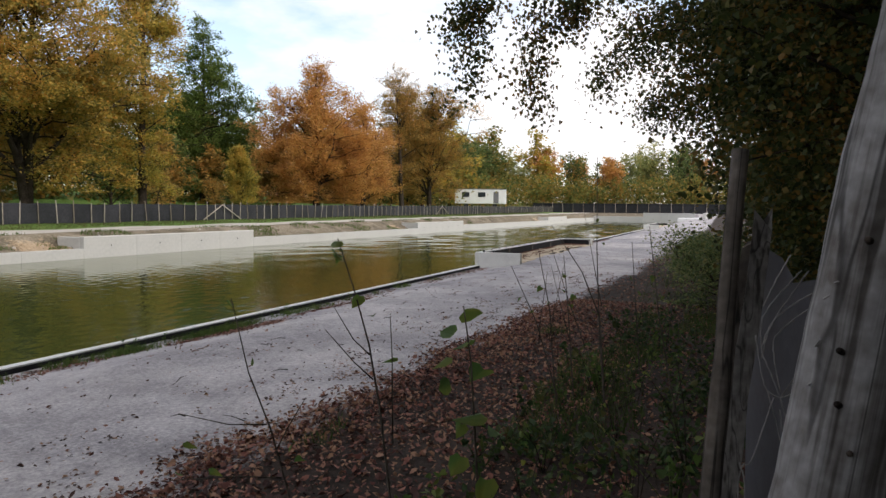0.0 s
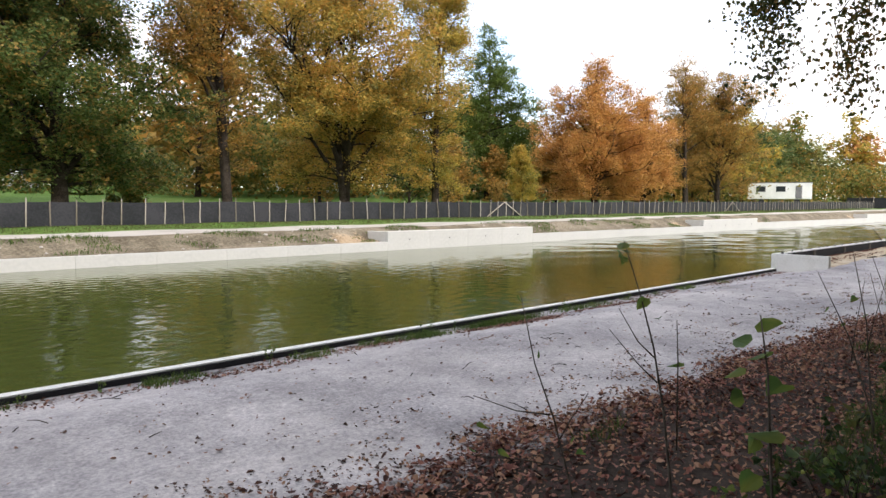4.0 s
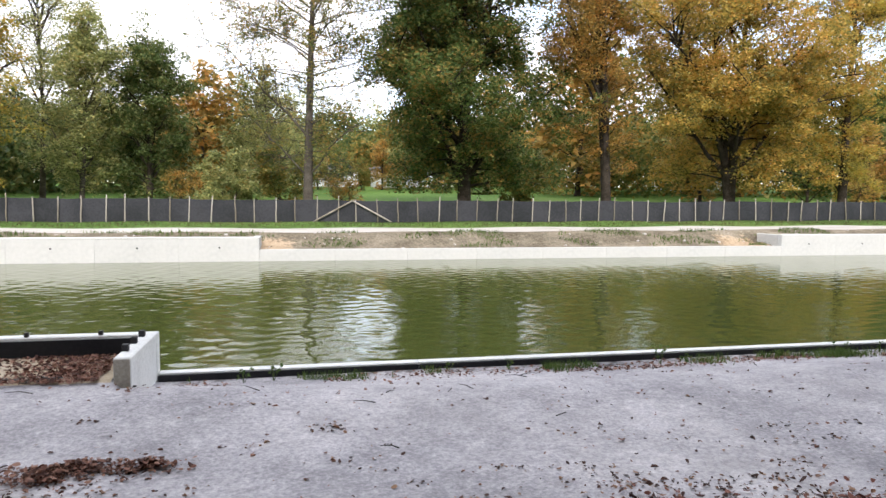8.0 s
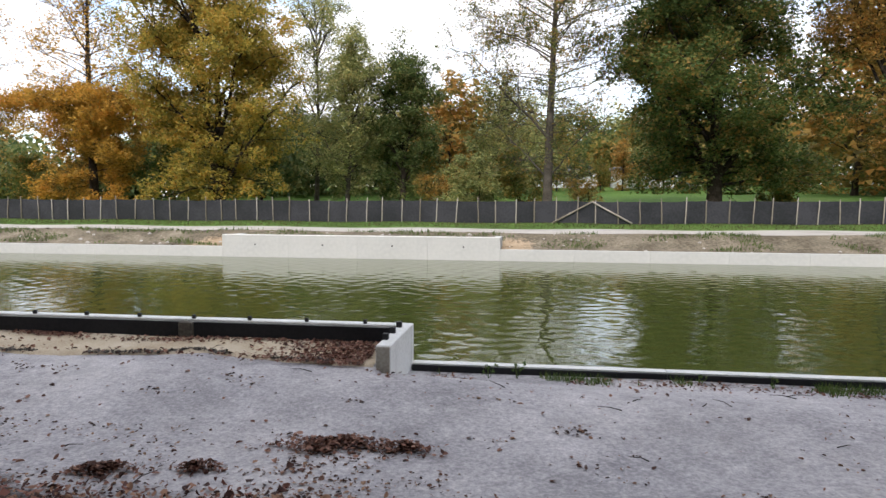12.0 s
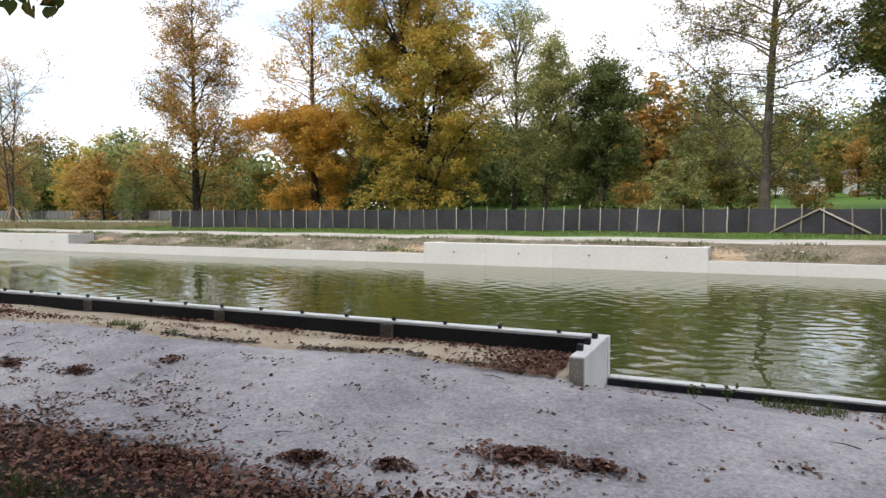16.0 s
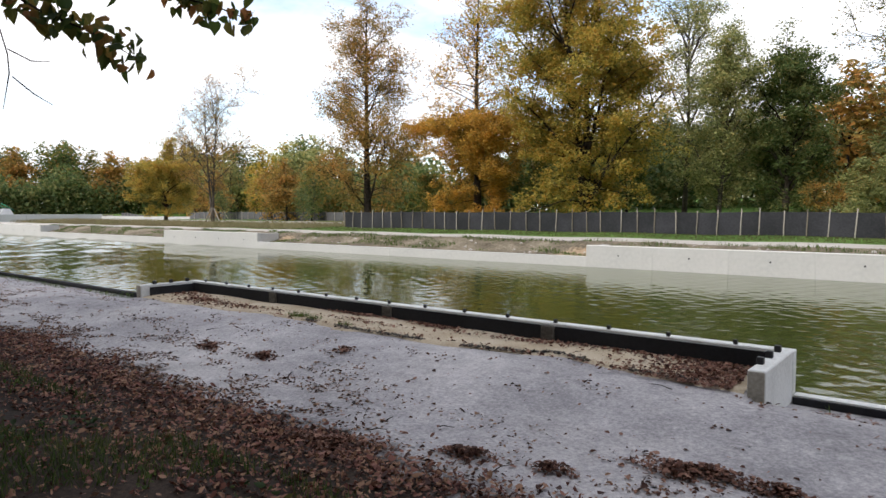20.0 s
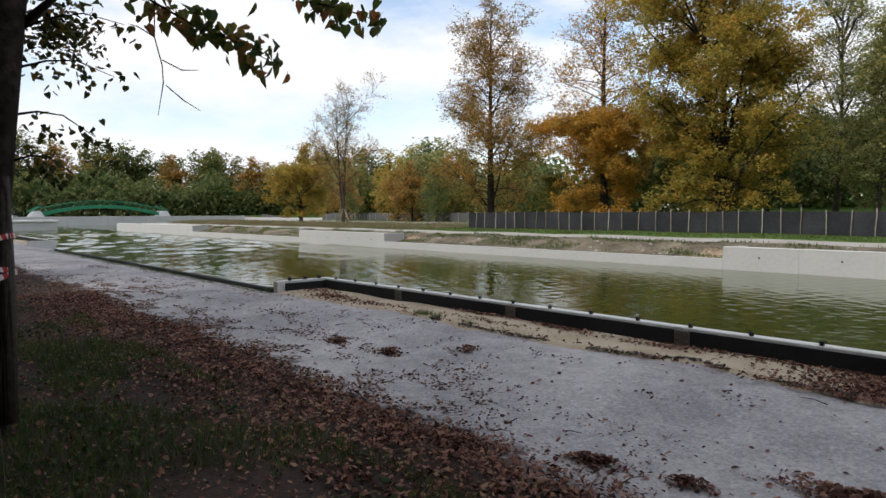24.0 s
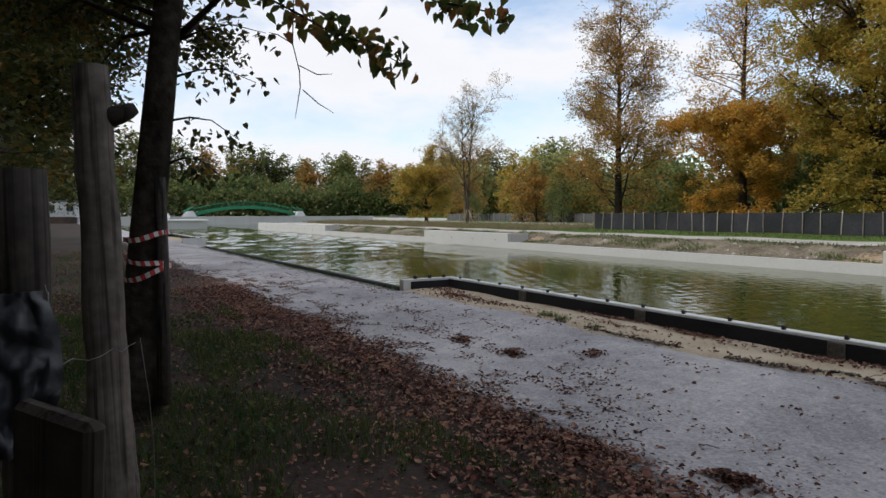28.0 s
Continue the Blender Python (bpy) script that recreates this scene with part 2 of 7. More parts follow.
M_leaf_olive = leafy("olive_leaves", [(0.070, 0.101, 0.029), (0.151, 0.172, 0.044), (0.263, 0.231, 0.056), (0.424, 0.242, 0.060)])
M_leaf_dark = leafy("dark_green_leaves", [(0.055, 0.091, 0.028), (0.094, 0.144, 0.041), (0.158, 0.193, 0.055), (0.372, 0.234, 0.066)])
M_leaf_green = leafy("mid_green_leaves", [(0.058, 0.092, 0.030), (0.105, 0.155, 0.050), (0.17, 0.205, 0.070), (0.28, 0.26, 0.088)])
M_leaf_pale = leafy("pale_olive_leaves", [(0.164, 0.194, 0.075), (0.283, 0.312, 0.119), (0.402, 0.408, 0.164), (0.519, 0.431, 0.164)])
M_leaf_brown = leafy("brown_gold_leaves", [(0.153, 0.127, 0.046), (0.318, 0.223, 0.064), (0.471, 0.299, 0.076), (0.560, 0.267, 0.070)])
M_leaf_larch = leafy("larch_needles", [(0.060, 0.102, 0.022), (0.108, 0.162, 0.034), (0.168, 0.216, 0.048)])
M_leaf_near = leafy("near_canopy_leaves", [(0.026, 0.039, 0.013), (0.052, 0.070, 0.021), (0.098, 0.098, 0.026), (0.20, 0.115, 0.026)], see=0.4, patch=1.2)
M_leaf_bough = leafy("bough_leaves", [(0.040, 0.068, 0.018), (0.085, 0.115, 0.028), (0.19, 0.165, 0.04), (0.29, 0.125, 0.045)], see=0.58, patch=3.0)
M_leaf_sapling = leafy("sapling_leaves", [(0.040, 0.090, 0.030), (0.085, 0.155, 0.040), (0.22, 0.23, 0.045)], patch=6)
M_litter = leafy("fallen_leaves", [(0.050, 0.021, 0.017), (0.130, 0.046, 0.033), (0.20, 0.080, 0.057), (0.24, 0.110, 0.080), (0.28, 0.155, 0.095)], see=0.1, patch=1.0, island=0.75, rough=0.7)
M_litter_dark = leafy("dry_dark_leaves", [(0.045, 0.024, 0.018), (0.115, 0.055, 0.038), (0.19, 0.098, 0.066), (0.28, 0.165, 0.10)], see=0.1, patch=1.0, island=0.75, rough=0.75)
M_heap = leafy("swept_leaves", [(0.07, 0.032, 0.023), (0.145, 0.062, 0.042), (0.21, 0.098, 0.068), (0.28, 0.15, 0.105)], see=0.15, patch=2.0, island=0.75, rough=0.7)
M_leaf_creeper = leafy("creeper_leaves", [(0.018, 0.036, 0.013), (0.034, 0.062, 0.020), (0.060, 0.092, 0.026), (0.10, 0.10, 0.03)], patch=1.5)
M_crumb = material("crumbled_asphalt", [(0.05, 0.045, 0.042), (0.10, 0.09, 0.082), (0.17, 0.15, 0.13)], 0.95, 3, 40, 0.4, 60, island=0.5, spec=0.2)
M_grass = leafy("grass_blades", [(0.030, 0.052, 0.013), (0.060, 0.098, 0.024), (0.12, 0.135, 0.045)], patch=1.5)
M_strip = leafy("olive_grass_blades", [(0.055, 0.062, 0.022), (0.095, 0.105, 0.036), (0.15, 0.14, 0.06)], patch=0.8)
M_weed = leafy("weed_leaves", [(0.05, 0.085, 0.02), (0.09, 0.15, 0.035), (0.16, 0.19, 0.055)], patch=2)


def weathered_wood(name, colours):
    """Grey wood with long grain, dark drying cracks and knots."""
    m = material(name, colours, 0.85, 3.0, 30, 0.5, 30, spec=0.2)
    n, l = m.node_tree.nodes, m.node_tree.links
    co = n.new("ShaderNodeTexCoord")
    mp = n.new("ShaderNodeMapping")
    mp.inputs["Scale"].default_value = (32, 32, 0.45)
    l.new(co.outputs["Object"], mp.inputs["Vector"])
    grain = n.new("ShaderNodeTexNoise")
    grain.inputs["Scale"].default_value, grain.inputs["Detail"].default_value = 1.8, 3
    l.new(mp.outputs["Vector"], grain.inputs["Vector"])
    cr = n.new("ShaderNodeValToRGB")
    cr.color_ramp.elements[0].position, cr.color_ramp.elements[1].position = 0.34, 0.5
    cr.color_ramp.elements[0].color, cr.color_ramp.elements[1].color = (0.16, 0.14, 0.12, 1), (1, 1, 1, 1)
    l.new(grain.outputs["Fac"], cr.inputs["Fac"])
    mc = n.new("ShaderNodeMapping")
    mc.inputs["Scale"].default_value = (16, 16, 0.13)
    l.new(co.outputs["Object"], mc.inputs["Vector"])
    check = n.new("ShaderNodeTexNoise")
    check.inputs["Scale"].default_value, check.inputs["Detail"].default_value = 1.5, 0.6
    l.new(mc.outputs["Vector"], check.inputs["Vector"])
    split = n.new("ShaderNodeValToRGB")
    split.color_ramp.elements[0].position, split.color_ramp.elements[1].position = 0.468, 0.482
    split.color_ramp.elements[0].color, split.color_ramp.elements[1].color = (1, 1, 1, 1), (0.10, 0.09, 0.08, 1)
    for pos, v in ((0.490, 0.10), (0.506, 1.0)):
        e = split.color_ramp.elements.new(pos)
        e.color = (v, v, v, 1)
    l.new(check.outputs["Fac"], split.inputs["Fac"])
    both = n.new("ShaderNodeMix")
    both.data_type, both.blend_type = "RGBA", "MULTIPLY"
    both.inputs["Factor"].default_value = 0.85
    l.new(cr.outputs["Color"], both.inputs["A"])
    l.new(split.outputs["Color"], both.inputs["B"])
    mul = n.new("ShaderNodeMix")
    mul.data_type, mul.blend_type = "RGBA", "MULTIPLY"
    mul.inputs["Factor"].default_value = 0.85
    b = n["Principled BSDF"]
    l.new(b.inputs["Base Color"].links[0].from_socket, mul.inputs["A"])
    l.new(both.outputs["Result"], mul.inputs["B"])
    l.new(mul.outputs["Result"], b.inputs["Base Color"])
    bp = n.new("ShaderNodeBump")
    bp.inputs["Strength"].default_value, bp.inputs["Distance"].default_value = 0.7, 0.006
    l.new(grain.outputs["Fac"], bp.inputs["Height"])
    l.new(bp.outputs["Normal"], b.inputs["Normal"])
    return m


M_log = weathered_wood("silvery_weathered_wood", [(0.115, 0.105, 0.098), (0.215, 0.212, 0.212), (0.34, 0.338, 0.342)])
M_log_grey = weathered_wood("grey_split_wood", [(0.085, 0.080, 0.074), (0.135, 0.128, 0.120), (0.20, 0.19, 0.178)])
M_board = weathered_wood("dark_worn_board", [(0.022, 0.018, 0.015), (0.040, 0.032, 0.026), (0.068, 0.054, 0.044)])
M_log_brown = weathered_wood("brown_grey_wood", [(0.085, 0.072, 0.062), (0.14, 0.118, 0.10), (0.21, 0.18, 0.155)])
# the brown-grey wood again, darkened for the shade the slim post stands in
M_log_shade = weathered_wood("shaded_brown_wood", [(0.058, 0.050, 0.044), (0.098, 0.084, 0.072), (0.150, 0.130, 0.113)])
# the same wood darker still, the verge's deep shade put into its colour
M_log_dark = weathered_wood("deep_shade_weathered_wood", [(0.038, 0.032, 0.027), (0.066, 0.056, 0.047), (0.102, 0.087, 0.074)])

M_water = bpy.data.materials.new("murky_green_water")
M_water.use_nodes = True
n, l = M_water.node_tree.nodes, M_water.node_tree.links
b = n["Principled BSDF"]
b.inputs["Base Color"].default_value = (0.072, 0.087, 0.021, 1)
b.inputs["Roughness"].default_value, b.inputs["IOR"].default_value = 0.03, 1.33
co = n.new("ShaderNodeTexCoord")
prev = None
for sc, stretch, dist, strength in ((2.6, (1.0, 1.0, 1), 0.003, 1.0), (14.0, (0.9, 1.0, 1), 0.0016, 1.0)):
    mp = n.new("ShaderNodeMapping")
    mp.inputs["Scale"].default_value = stretch
    mp.inputs["Rotation"].default_value = (0, 0, 0.6)
    l.new(co.outputs["Object"], mp.inputs["Vector"])
    t = n.new("ShaderNodeTexNoise")
    t.inputs["Scale"].default_value, t.inputs["Detail"].default_value = sc, 1.0
    l.new(mp.outputs["Vector"], t.inputs["Vector"])
    bp = n.new("ShaderNodeBump")
    bp.inputs["Strength"].default_value, bp.inputs["Distance"].default_value = strength, dist
    l.new(t.outputs["Fac"], bp.inputs["Height"])
    if prev:
        l.new(prev.outputs["Normal"], bp.inputs["Normal"])
    prev = bp
l.new(prev.outputs["Normal"], b.inputs["Normal"])


# ---- mesh helpers ----


def mesh(name, verts, faces, mats, smooth=False, index=None):
    me = bpy.data.meshes.new(name)
    me.from_pydata([tuple(v) for v in verts], [], faces)
    for m in mats if isinstance(mats, (list, tuple)) else [mats]:
        me.materials.append(m)
    if index is not None:
        me.polygons.foreach_set("material_index", np.asarray(index, dtype=np.int32))
    if smooth:
        me.polygons.foreach_set("use_smooth", [True] * len(me.polygons))
    me.update()
    return me


def quads_mesh(name, points, mat):
    """points: (n, 4, 3) or (n, 3, 3) array, one leaf or blade each."""
    p = np.ascontiguousarray(points, dtype=np.float32)
    k, c = p.shape[:2]
    me = bpy.data.meshes.new(name)
    me.vertices.add(c * k)
    me.vertices.foreach_set("co", p.reshape(-1))
    me.loops.add(c * k)
    me.loops.foreach_set("vertex_index", np.arange(c * k, dtype=np.int32))
    me.polygons.add(k)
    me.polygons.foreach_set("loop_start", np.arange(0, c * k, c, dtype=np.int32))
    me.polygons.foreach_set("loop_total", np.full(k, c, dtype=np.int32))
    me.materials.append(mat)
    me.update(calc_edges=True)
    me.validate()
    return me


def empty(name, x=0, y=0, z=0):
    ob = new(name)
    ob.empty_display_size = 0.1
    ob.location = (x, y, z)
    return ob


def part(name, me, parent, label="", at=None):
    """Links a mesh (or a bmesh with its material) as one part; at: its place in the parent's own space."""
    ob = new(name, me)
    ob.parent = parent
    if at is not None:
        ob.matrix_basis = at if isinstance(at, Matrix) else Matrix.Translation(at)
    return tagged(ob, label)


BOXES = {}


def box_mesh(sx, sy, sz, mat, bevel=0.01):
    """A bevelled block standing on its origin, centred in x and y."""
    key = (round(sx, 4), round(sy, 4), round(sz, 4), mat.name, bevel)
    if key not in BOXES:
        bm = bmesh.new()
        bmesh.ops.create_cube(bm, size=1)
        bmesh.ops.scale(bm, vec=(sx, sy, sz), verts=bm.verts)
        bmesh.ops.translate(bm, vec=(0, 0, sz / 2), verts=bm.verts)
        if bevel:
            bmesh.ops.bevel(bm, geom=bm.edges[:], offset=min(bevel, 0.3 * min(sx, sy, sz)), segments=1, affect="EDGES")
        me = bpy.data.meshes.new("block")
        bm.to_mesh(me)
        bm.free()
        me.materials.append(mat)
        BOXES[key] = me
    return BOXES[key]


def tube(path, radii, sides=7):
    """Verts and faces of a tapered tube along path, with closed ends."""
    path = [Vector(p) for p in path]
    verts, faces = [], []
    for i, p in enumerate(path):
        d = (path[min(i + 1, len(path) - 1)] - path[max(i - 1, 0)]).normalized()
        a = d.cross(Vector((0.3, 0.95, 0.1))).normalized()
        c = d.cross(a)
        for k in range(sides):
            w = 2 * math.pi * k / sides
            verts.append(p + radii[i] * (math.cos(w) * a + math.sin(w) * c))
    for i in range(len(path) - 1):
        for k in range(sides):
            q = (k + 1) % sides
            faces.append((i * sides + k, i * sides + q, (i + 1) * sides + q, (i + 1) * sides + k))
    faces.append(tuple(range(sides - 1, -1, -1)))
    faces.append(tuple((len(path) - 1) * sides + k for k in range(sides)))
    return verts, faces


def tubes_mesh(name, list_of_tubes, mat, smooth=True):
    verts, faces = [], []
    for path, radii, sides in list_of_tubes:
        v, f = tube(path, radii, sides)
        o = len(verts)
        verts += v
        faces += [tuple(i + o for i in q) for q in f]
    return mesh(name, verts, faces, mat, smooth)


def leaf_quads(centres, size, g, flat=0.5, aspect=0.7):
    """A rhombic leaf at each centre, turned at random; flat: how level they lie."""
    k = len(centres)
    nrm = g.normal(size=(k, 3))
    nrm[:, 2] = np.abs(nrm[:, 2]) + flat
    nrm /= np.linalg.norm(nrm, axis=1)[:, None]
    a = np.cross(nrm, g.normal(size=(k, 3)))
    a /= np.linalg.norm(a, axis=1)[:, None] + 1e-9
    c = np.cross(nrm, a)
    s = (size * g.uniform(0.6, 1.35, k))[:, None]
    bend = nrm * s * 0.12
    return np.stack([centres + a * s * 0.5, centres + c * s * 0.5 * aspect + bend - a * s * 0.08, centres - a * s * 0.5, centres - c * s * 0.5 * aspect + bend - a * s * 0.08], axis=1)


def leaf_tris(centres, size, g, flat=0.5):
    """A three-cornered leaf at each centre, for crowns that stand far off."""
    q = leaf_quads(centres, size, g, flat, 0.9)
    return np.stack([q[:, 0], 0.5 * (q[:, 1] + q[:, 2]) + 0.35 * (q[:, 1] - q[:, 3]), 0.5 * (q[:, 3] + q[:, 2]) - 0.35 * (q[:, 1] - q[:, 3])], axis=1)


def folded_leaves(name, centres, size, g, mat, flat=1.6, curl_=0.35):
    """Six-cornered leaves folded along the midrib and curled, as one mesh of loose islands."""
    k = len(centres)
    nrm = g.normal(size=(k, 3))
    nrm[:, 2] = np.abs(nrm[:, 2]) + flat
    nrm /= np.linalg.norm(nrm, axis=1)[:, None]
    a = np.cross(nrm, g.normal(size=(k, 3)))
    a /= np.linalg.norm(a, axis=1)[:, None] + 1e-9
    c = np.cross(nrm, a)
    s = (size * np.clip(np.exp(g.normal(size=k) * 0.38), 0.4, 2.0))[:, None]
    fold = g.uniform(0.0, 0.7, (k, 1))
    bend = g.uniform(-0.1, curl_, (k, 1))
    w = g.uniform(0.14, 0.42, (k, 1))

    def corner(u, v):
        return centres + s * (a * (u - 0.5) + c * v * w * 2 + nrm * (np.abs(v) * fold + bend * (2 * u - 1) ** 2))

    p = np.stack([corner(0.0, 0), corner(0.32, -0.5), corner(0.72, -0.38), corner(1.0, 0), corner(0.72, 0.38), corner(0.32, 0.5)], axis=1).astype(np.float32)
    me = bpy.data.meshes.new(name)
    me.vertices.add(6 * k)
    me.vertices.foreach_set("co", p.reshape(-1))
    loops = (np.arange(k)[:, None] * 6 + np.array([0, 1, 2, 3, 0, 3, 4, 5])[None]).astype(np.int32).reshape(-1)
    me.loops.add(8 * k)
    me.loops.foreach_set("vertex_index", loops)
    me.polygons.add(2 * k)
    me.polygons.foreach_set("loop_start", np.arange(0, 8 * k, 4, dtype=np.int32))
    me.polygons.foreach_set("loop_total", np.full(2 * k, 4, dtype=np.int32))
    me.materials.append(mat)
    me.update(calc_edges=True)
    me.validate()
    return me


# ---- trees ----
def branch_mesh(name, groups, mat):
    """Many tapered tubes at once. groups: (paths (n, k, 3), radii (n, k), sides)."""
    verts, quads, start = [], [], 0
    for paths, radii, sides in groups:
        n_, k_ = radii.shape
        d = np.gradient(paths, axis=1)
        d /= np.linalg.norm(d, axis=2, keepdims=True) + 1e-9
        a = np.cross(d, np.array([0.31, 0.93, 0.17]))
        a /= np.linalg.norm(a, axis=2, keepdims=True) + 1e-9
        c = np.cross(d, a)
        w = 2 * np.pi * np.arange(sides) / sides
        ring = paths[:, :, None] + radii[:, :, None, None] * (a[:, :, None] * np.cos(w)[:, None] + c[:, :, None] * np.sin(w)[:, None])
        verts.append(ring.reshape(-1, 3))
        i, j, q = np.meshgrid(np.arange(n_), np.arange(k_ - 1), np.arange(sides), indexing="ij")
        p = start + (i * k_ + j) * sides
        r = (q + 1) % sides
        quads.append(np.stack([p + q, p + r, p + sides + r, p + sides + q], -1).reshape(-1, 4))
        start += n_ * k_ * sides
    v, f = np.concatenate(verts).astype(np.float32), np.concatenate(quads).astype(np.int32)
    me = bpy.data.meshes.new(name)
    me.vertices.add(len(v))
    me.vertices.foreach_set("co", v.reshape(-1))
    me.loops.add(f.size)
    me.loops.foreach_set("vertex_index", f.reshape(-1))
    me.polygons.add(len(f))
    me.polygons.foreach_set("loop_start", np.arange(0, f.size, 4, dtype=np.int32))
    me.polygons.foreach_set("loop_total", np.full(len(f), 4, dtype=np.int32))
    me.polygons.foreach_set("use_smooth", np.ones(len(f), dtype=bool))
    me.materials.append(mat)
    me.update(calc_edges=True)
    return me


def tree_meshes(seed, height, width, base, leaf_mat, bark, leaves=12000, size=0.12, trunk_r=0.28, shape="round", bare=0.0, thin=0.12, fork=0, lean=(0, 0), limbs=40, rise_=(14, 70), droop=0.15, gaps=0.4, puff=0.19, twigs=0.2, flat=0.9, hang=0.0, twig_r=0.012, steep=0.2, limb_r=0.012, plain=False, clump=0.5):
    """Trunk with limbs, side branches and twigs, and leaves along the twigs, for a tree that stands on its origin.
    base: where the crown begins; rise_: degrees by which the lowest and the topmost limbs climb; bare: share of the crown, from the top, that has shed its leaves to thin; steep: share of limbs that climb like leaders; plain: no side branches drawn."""
    g = np.random.default_rng(seed)
    top = height * (0.97 if steep < 0.1 else 0.84)
    stems = [(0, 0)] if not fork else [(fork * math.cos(seed + k * 2.1), 0.6 * fork * math.sin(seed + k * 2.1)) for k in range(2 if fork < 1.5 else 3)]
    stems = np.array(stems, float)

    def axis(z, off):
        s = np.asarray(z) / height
        x = lean[0] * s + off[..., 0] * np.minimum(1.4, s * 2.2) + 0.22 * np.sin(3.1 * s + seed) - 0.22 * math.sin(seed)
        y = lean[1] * s + off[..., 1] * np.minimum(1.4, s * 2.2) + 0.22 * np.sin(2.3 * s + 2 * seed) - 0.22 * math.sin(2 * seed)
        return np.stack([x, y, s * height], -1)

    def half_width(s):
        if shape == "round":
            return 0.5 * width * np.sqrt(np.maximum(0.02, 1 - (2 * s - 0.85) ** 2 / 1.35))
        if shape == "dome":
            return 0.5 * width * np.minimum(1.0, 0.82 + 0.7 * s) * np.sqrt(np.maximum(0.05, 1.05 - s ** 4))
        if shape == "cone":
            return 0.5 * width * np.maximum(0.02, 1.03 - s) ** 0.72
        return 0.5 * width * np.minimum(1.0, 0.5 + 1.3 * s) * np.sqrt(np.maximum(0.03, 1.06 - s ** 3))

    groups = []
    zs = np.concatenate([[-0.3, 0.05, 0.4], np.linspace(1.0, top, 11)])
    for off in stems:
        s = np.clip(zs / top, 0, 1)
        r = trunk_r * (1 - 0.95 * s ** 0.85) * (1.0 if len(stems) == 1 else 0.8)
        r[:2] *= (1.7, 1.3)
        groups.append((axis(zs, off)[None], r[None], 6 if plain else 10))

    def branches(p0, d, long, bend, k):
        t = np.linspace(0, 1, k)[None, :, None]
        wob = g.normal(size=(len(p0), k, 3)) * 0.03 * long[:, None, None] * t
        return p0[:, None] + d[:, None] * long[:, None, None] * t + bend[:, None] * long[:, None, None] * t ** 2 + wob

    def along(path, u):
        k = path.shape[1] - 1
        q = np.clip(u, 0, 0.999) * k
        i = q.astype(int)
        f = (q - i)[:, None]
        rows = np.arange(len(path))
        return path[rows, i] * (1 - f) + path[rows, i + 1] * f

    def unit(v):
        return v / (np.linalg.norm(v, axis=-1, keepdims=True) + 1e-9)

    # limbs
    s0 = (np.arange(limbs) + g.uniform(0, 1, limbs)) / limbs * 0.97
    s0 = s0 ** (1.35 if shape == "dome" else 1.0)
    z0 = np.maximum(0.35 * base, base * 0.8 + s0 * (top - base * 0.8))
    w = np.arange(limbs) * 2.399 + g.normal(size=limbs) * 0.35
    climb = rise_[0] + (rise_[1] - rise_[0]) * s0 + g.normal(size=limbs) * 8
    lead = (g.uniform(0, 1, limbs) < steep) & (s0 < 0.75)
    e = np.radians(np.where(lead, np.minimum(82, climb * 0.5 + 45), climb))
    lobe = 1 + 0.16 * np.sin(3 * w + 4 * s0 + seed) + 0.10 * np.sin(9 * s0 + 2 * seed)
    long = np.full(limbs, 1.0)
    for _ in range(4):
        tip = np.clip((z0 + long * np.sin(e) * 0.8 - base) / (height - base), 0, 1)
        long = np.maximum(0.35, half_width(tip) / np.cos(e))
    long = np.minimum(long, np.maximum(0.5, (height * 1.02 - z0) / np.maximum(0.15, np.sin(e)))) * lobe * np.where(lead, 0.85, g.uniform(0.5, 0.9, limbs))
    off = stems[np.arange(limbs) % len(stems)]
    d = np.stack([np.cos(w) * np.cos(e), np.sin(w) * np.cos(e), np.sin(e)], 1)
    up = np.array([0, 0, 1.0])
    p0 = axis(z0, off)
    one = branches(p0, d, long, up * (-droop + g.normal(size=(limbs, 1)) * 0.07), 6)
    r1 = np.minimum(0.34 * trunk_r, 0.010 + limb_r * long) * np.where(lead, 1.3, 1.0)
    groups.append((one, r1[:, None] * np.array([1.0, 0.8, 0.6, 0.45, 0.3, 0.12]), 3 if plain else 6))
    # side branches
    n2 = np.clip((long * 2.4).astype(int) + 3, 4, 16)
    i1 = np.repeat(np.arange(limbs), n2)
    u = 0.2 + 0.8 * g.uniform(0, 1, len(i1))
    q0 = along(one[i1], u)
    v = g.normal(size=(len(i1), 3)) * np.array([1, 1, 0.75])
    v = unit(v - d[i1] * (v * d[i1]).sum(1, keepdims=True))
    a = np.radians(g.normal(size=len(i1)) * 12 + 48)[:, None]
    d2 = unit(np.cos(a) * d[i1] + np.sin(a) * v + up * (0.12 - 0.5 * hang))
    l2 = np.maximum(0.45, 0.50 * (1 - 0.5 * u) * long[i1] * g.uniform(0.55, 1.1, len(i1)))
    two = branches(q0, d2, l2, up * (-droop - hang) * 0.5 * np.ones((len(q0), 1)), 4)
    if not plain:
        some = g.uniform(0, 1, len(two)) < max(0.45, twigs)
        groups.append((two[some], np.maximum(twig_r * 0.9, 0.35 * r1[i1])[some, None] * np.array([1.0, 0.7, 0.45, 0.2]), 3))
    # twigs
    n3 = np.clip((l2 * 2.6).astype(int) + 2, 3, 8)
    i2 = np.repeat(np.arange(len(two)), n3)
    u3 = 0.15 + 0.85 * g.uniform(0, 1, len(i2))
    t0 = along(two[i2], u3)
    v = unit(g.normal(size=(len(i2), 3)) * np.array([1, 1, 0.7]))
    d3 = unit(0.62 * d2[i2] + 0.78 * v + up * (0.1 - hang))
    l3 = np.maximum(0.28, 0.5 * l2[i2] * g.uniform(0.5, 1.1, len(i2)))
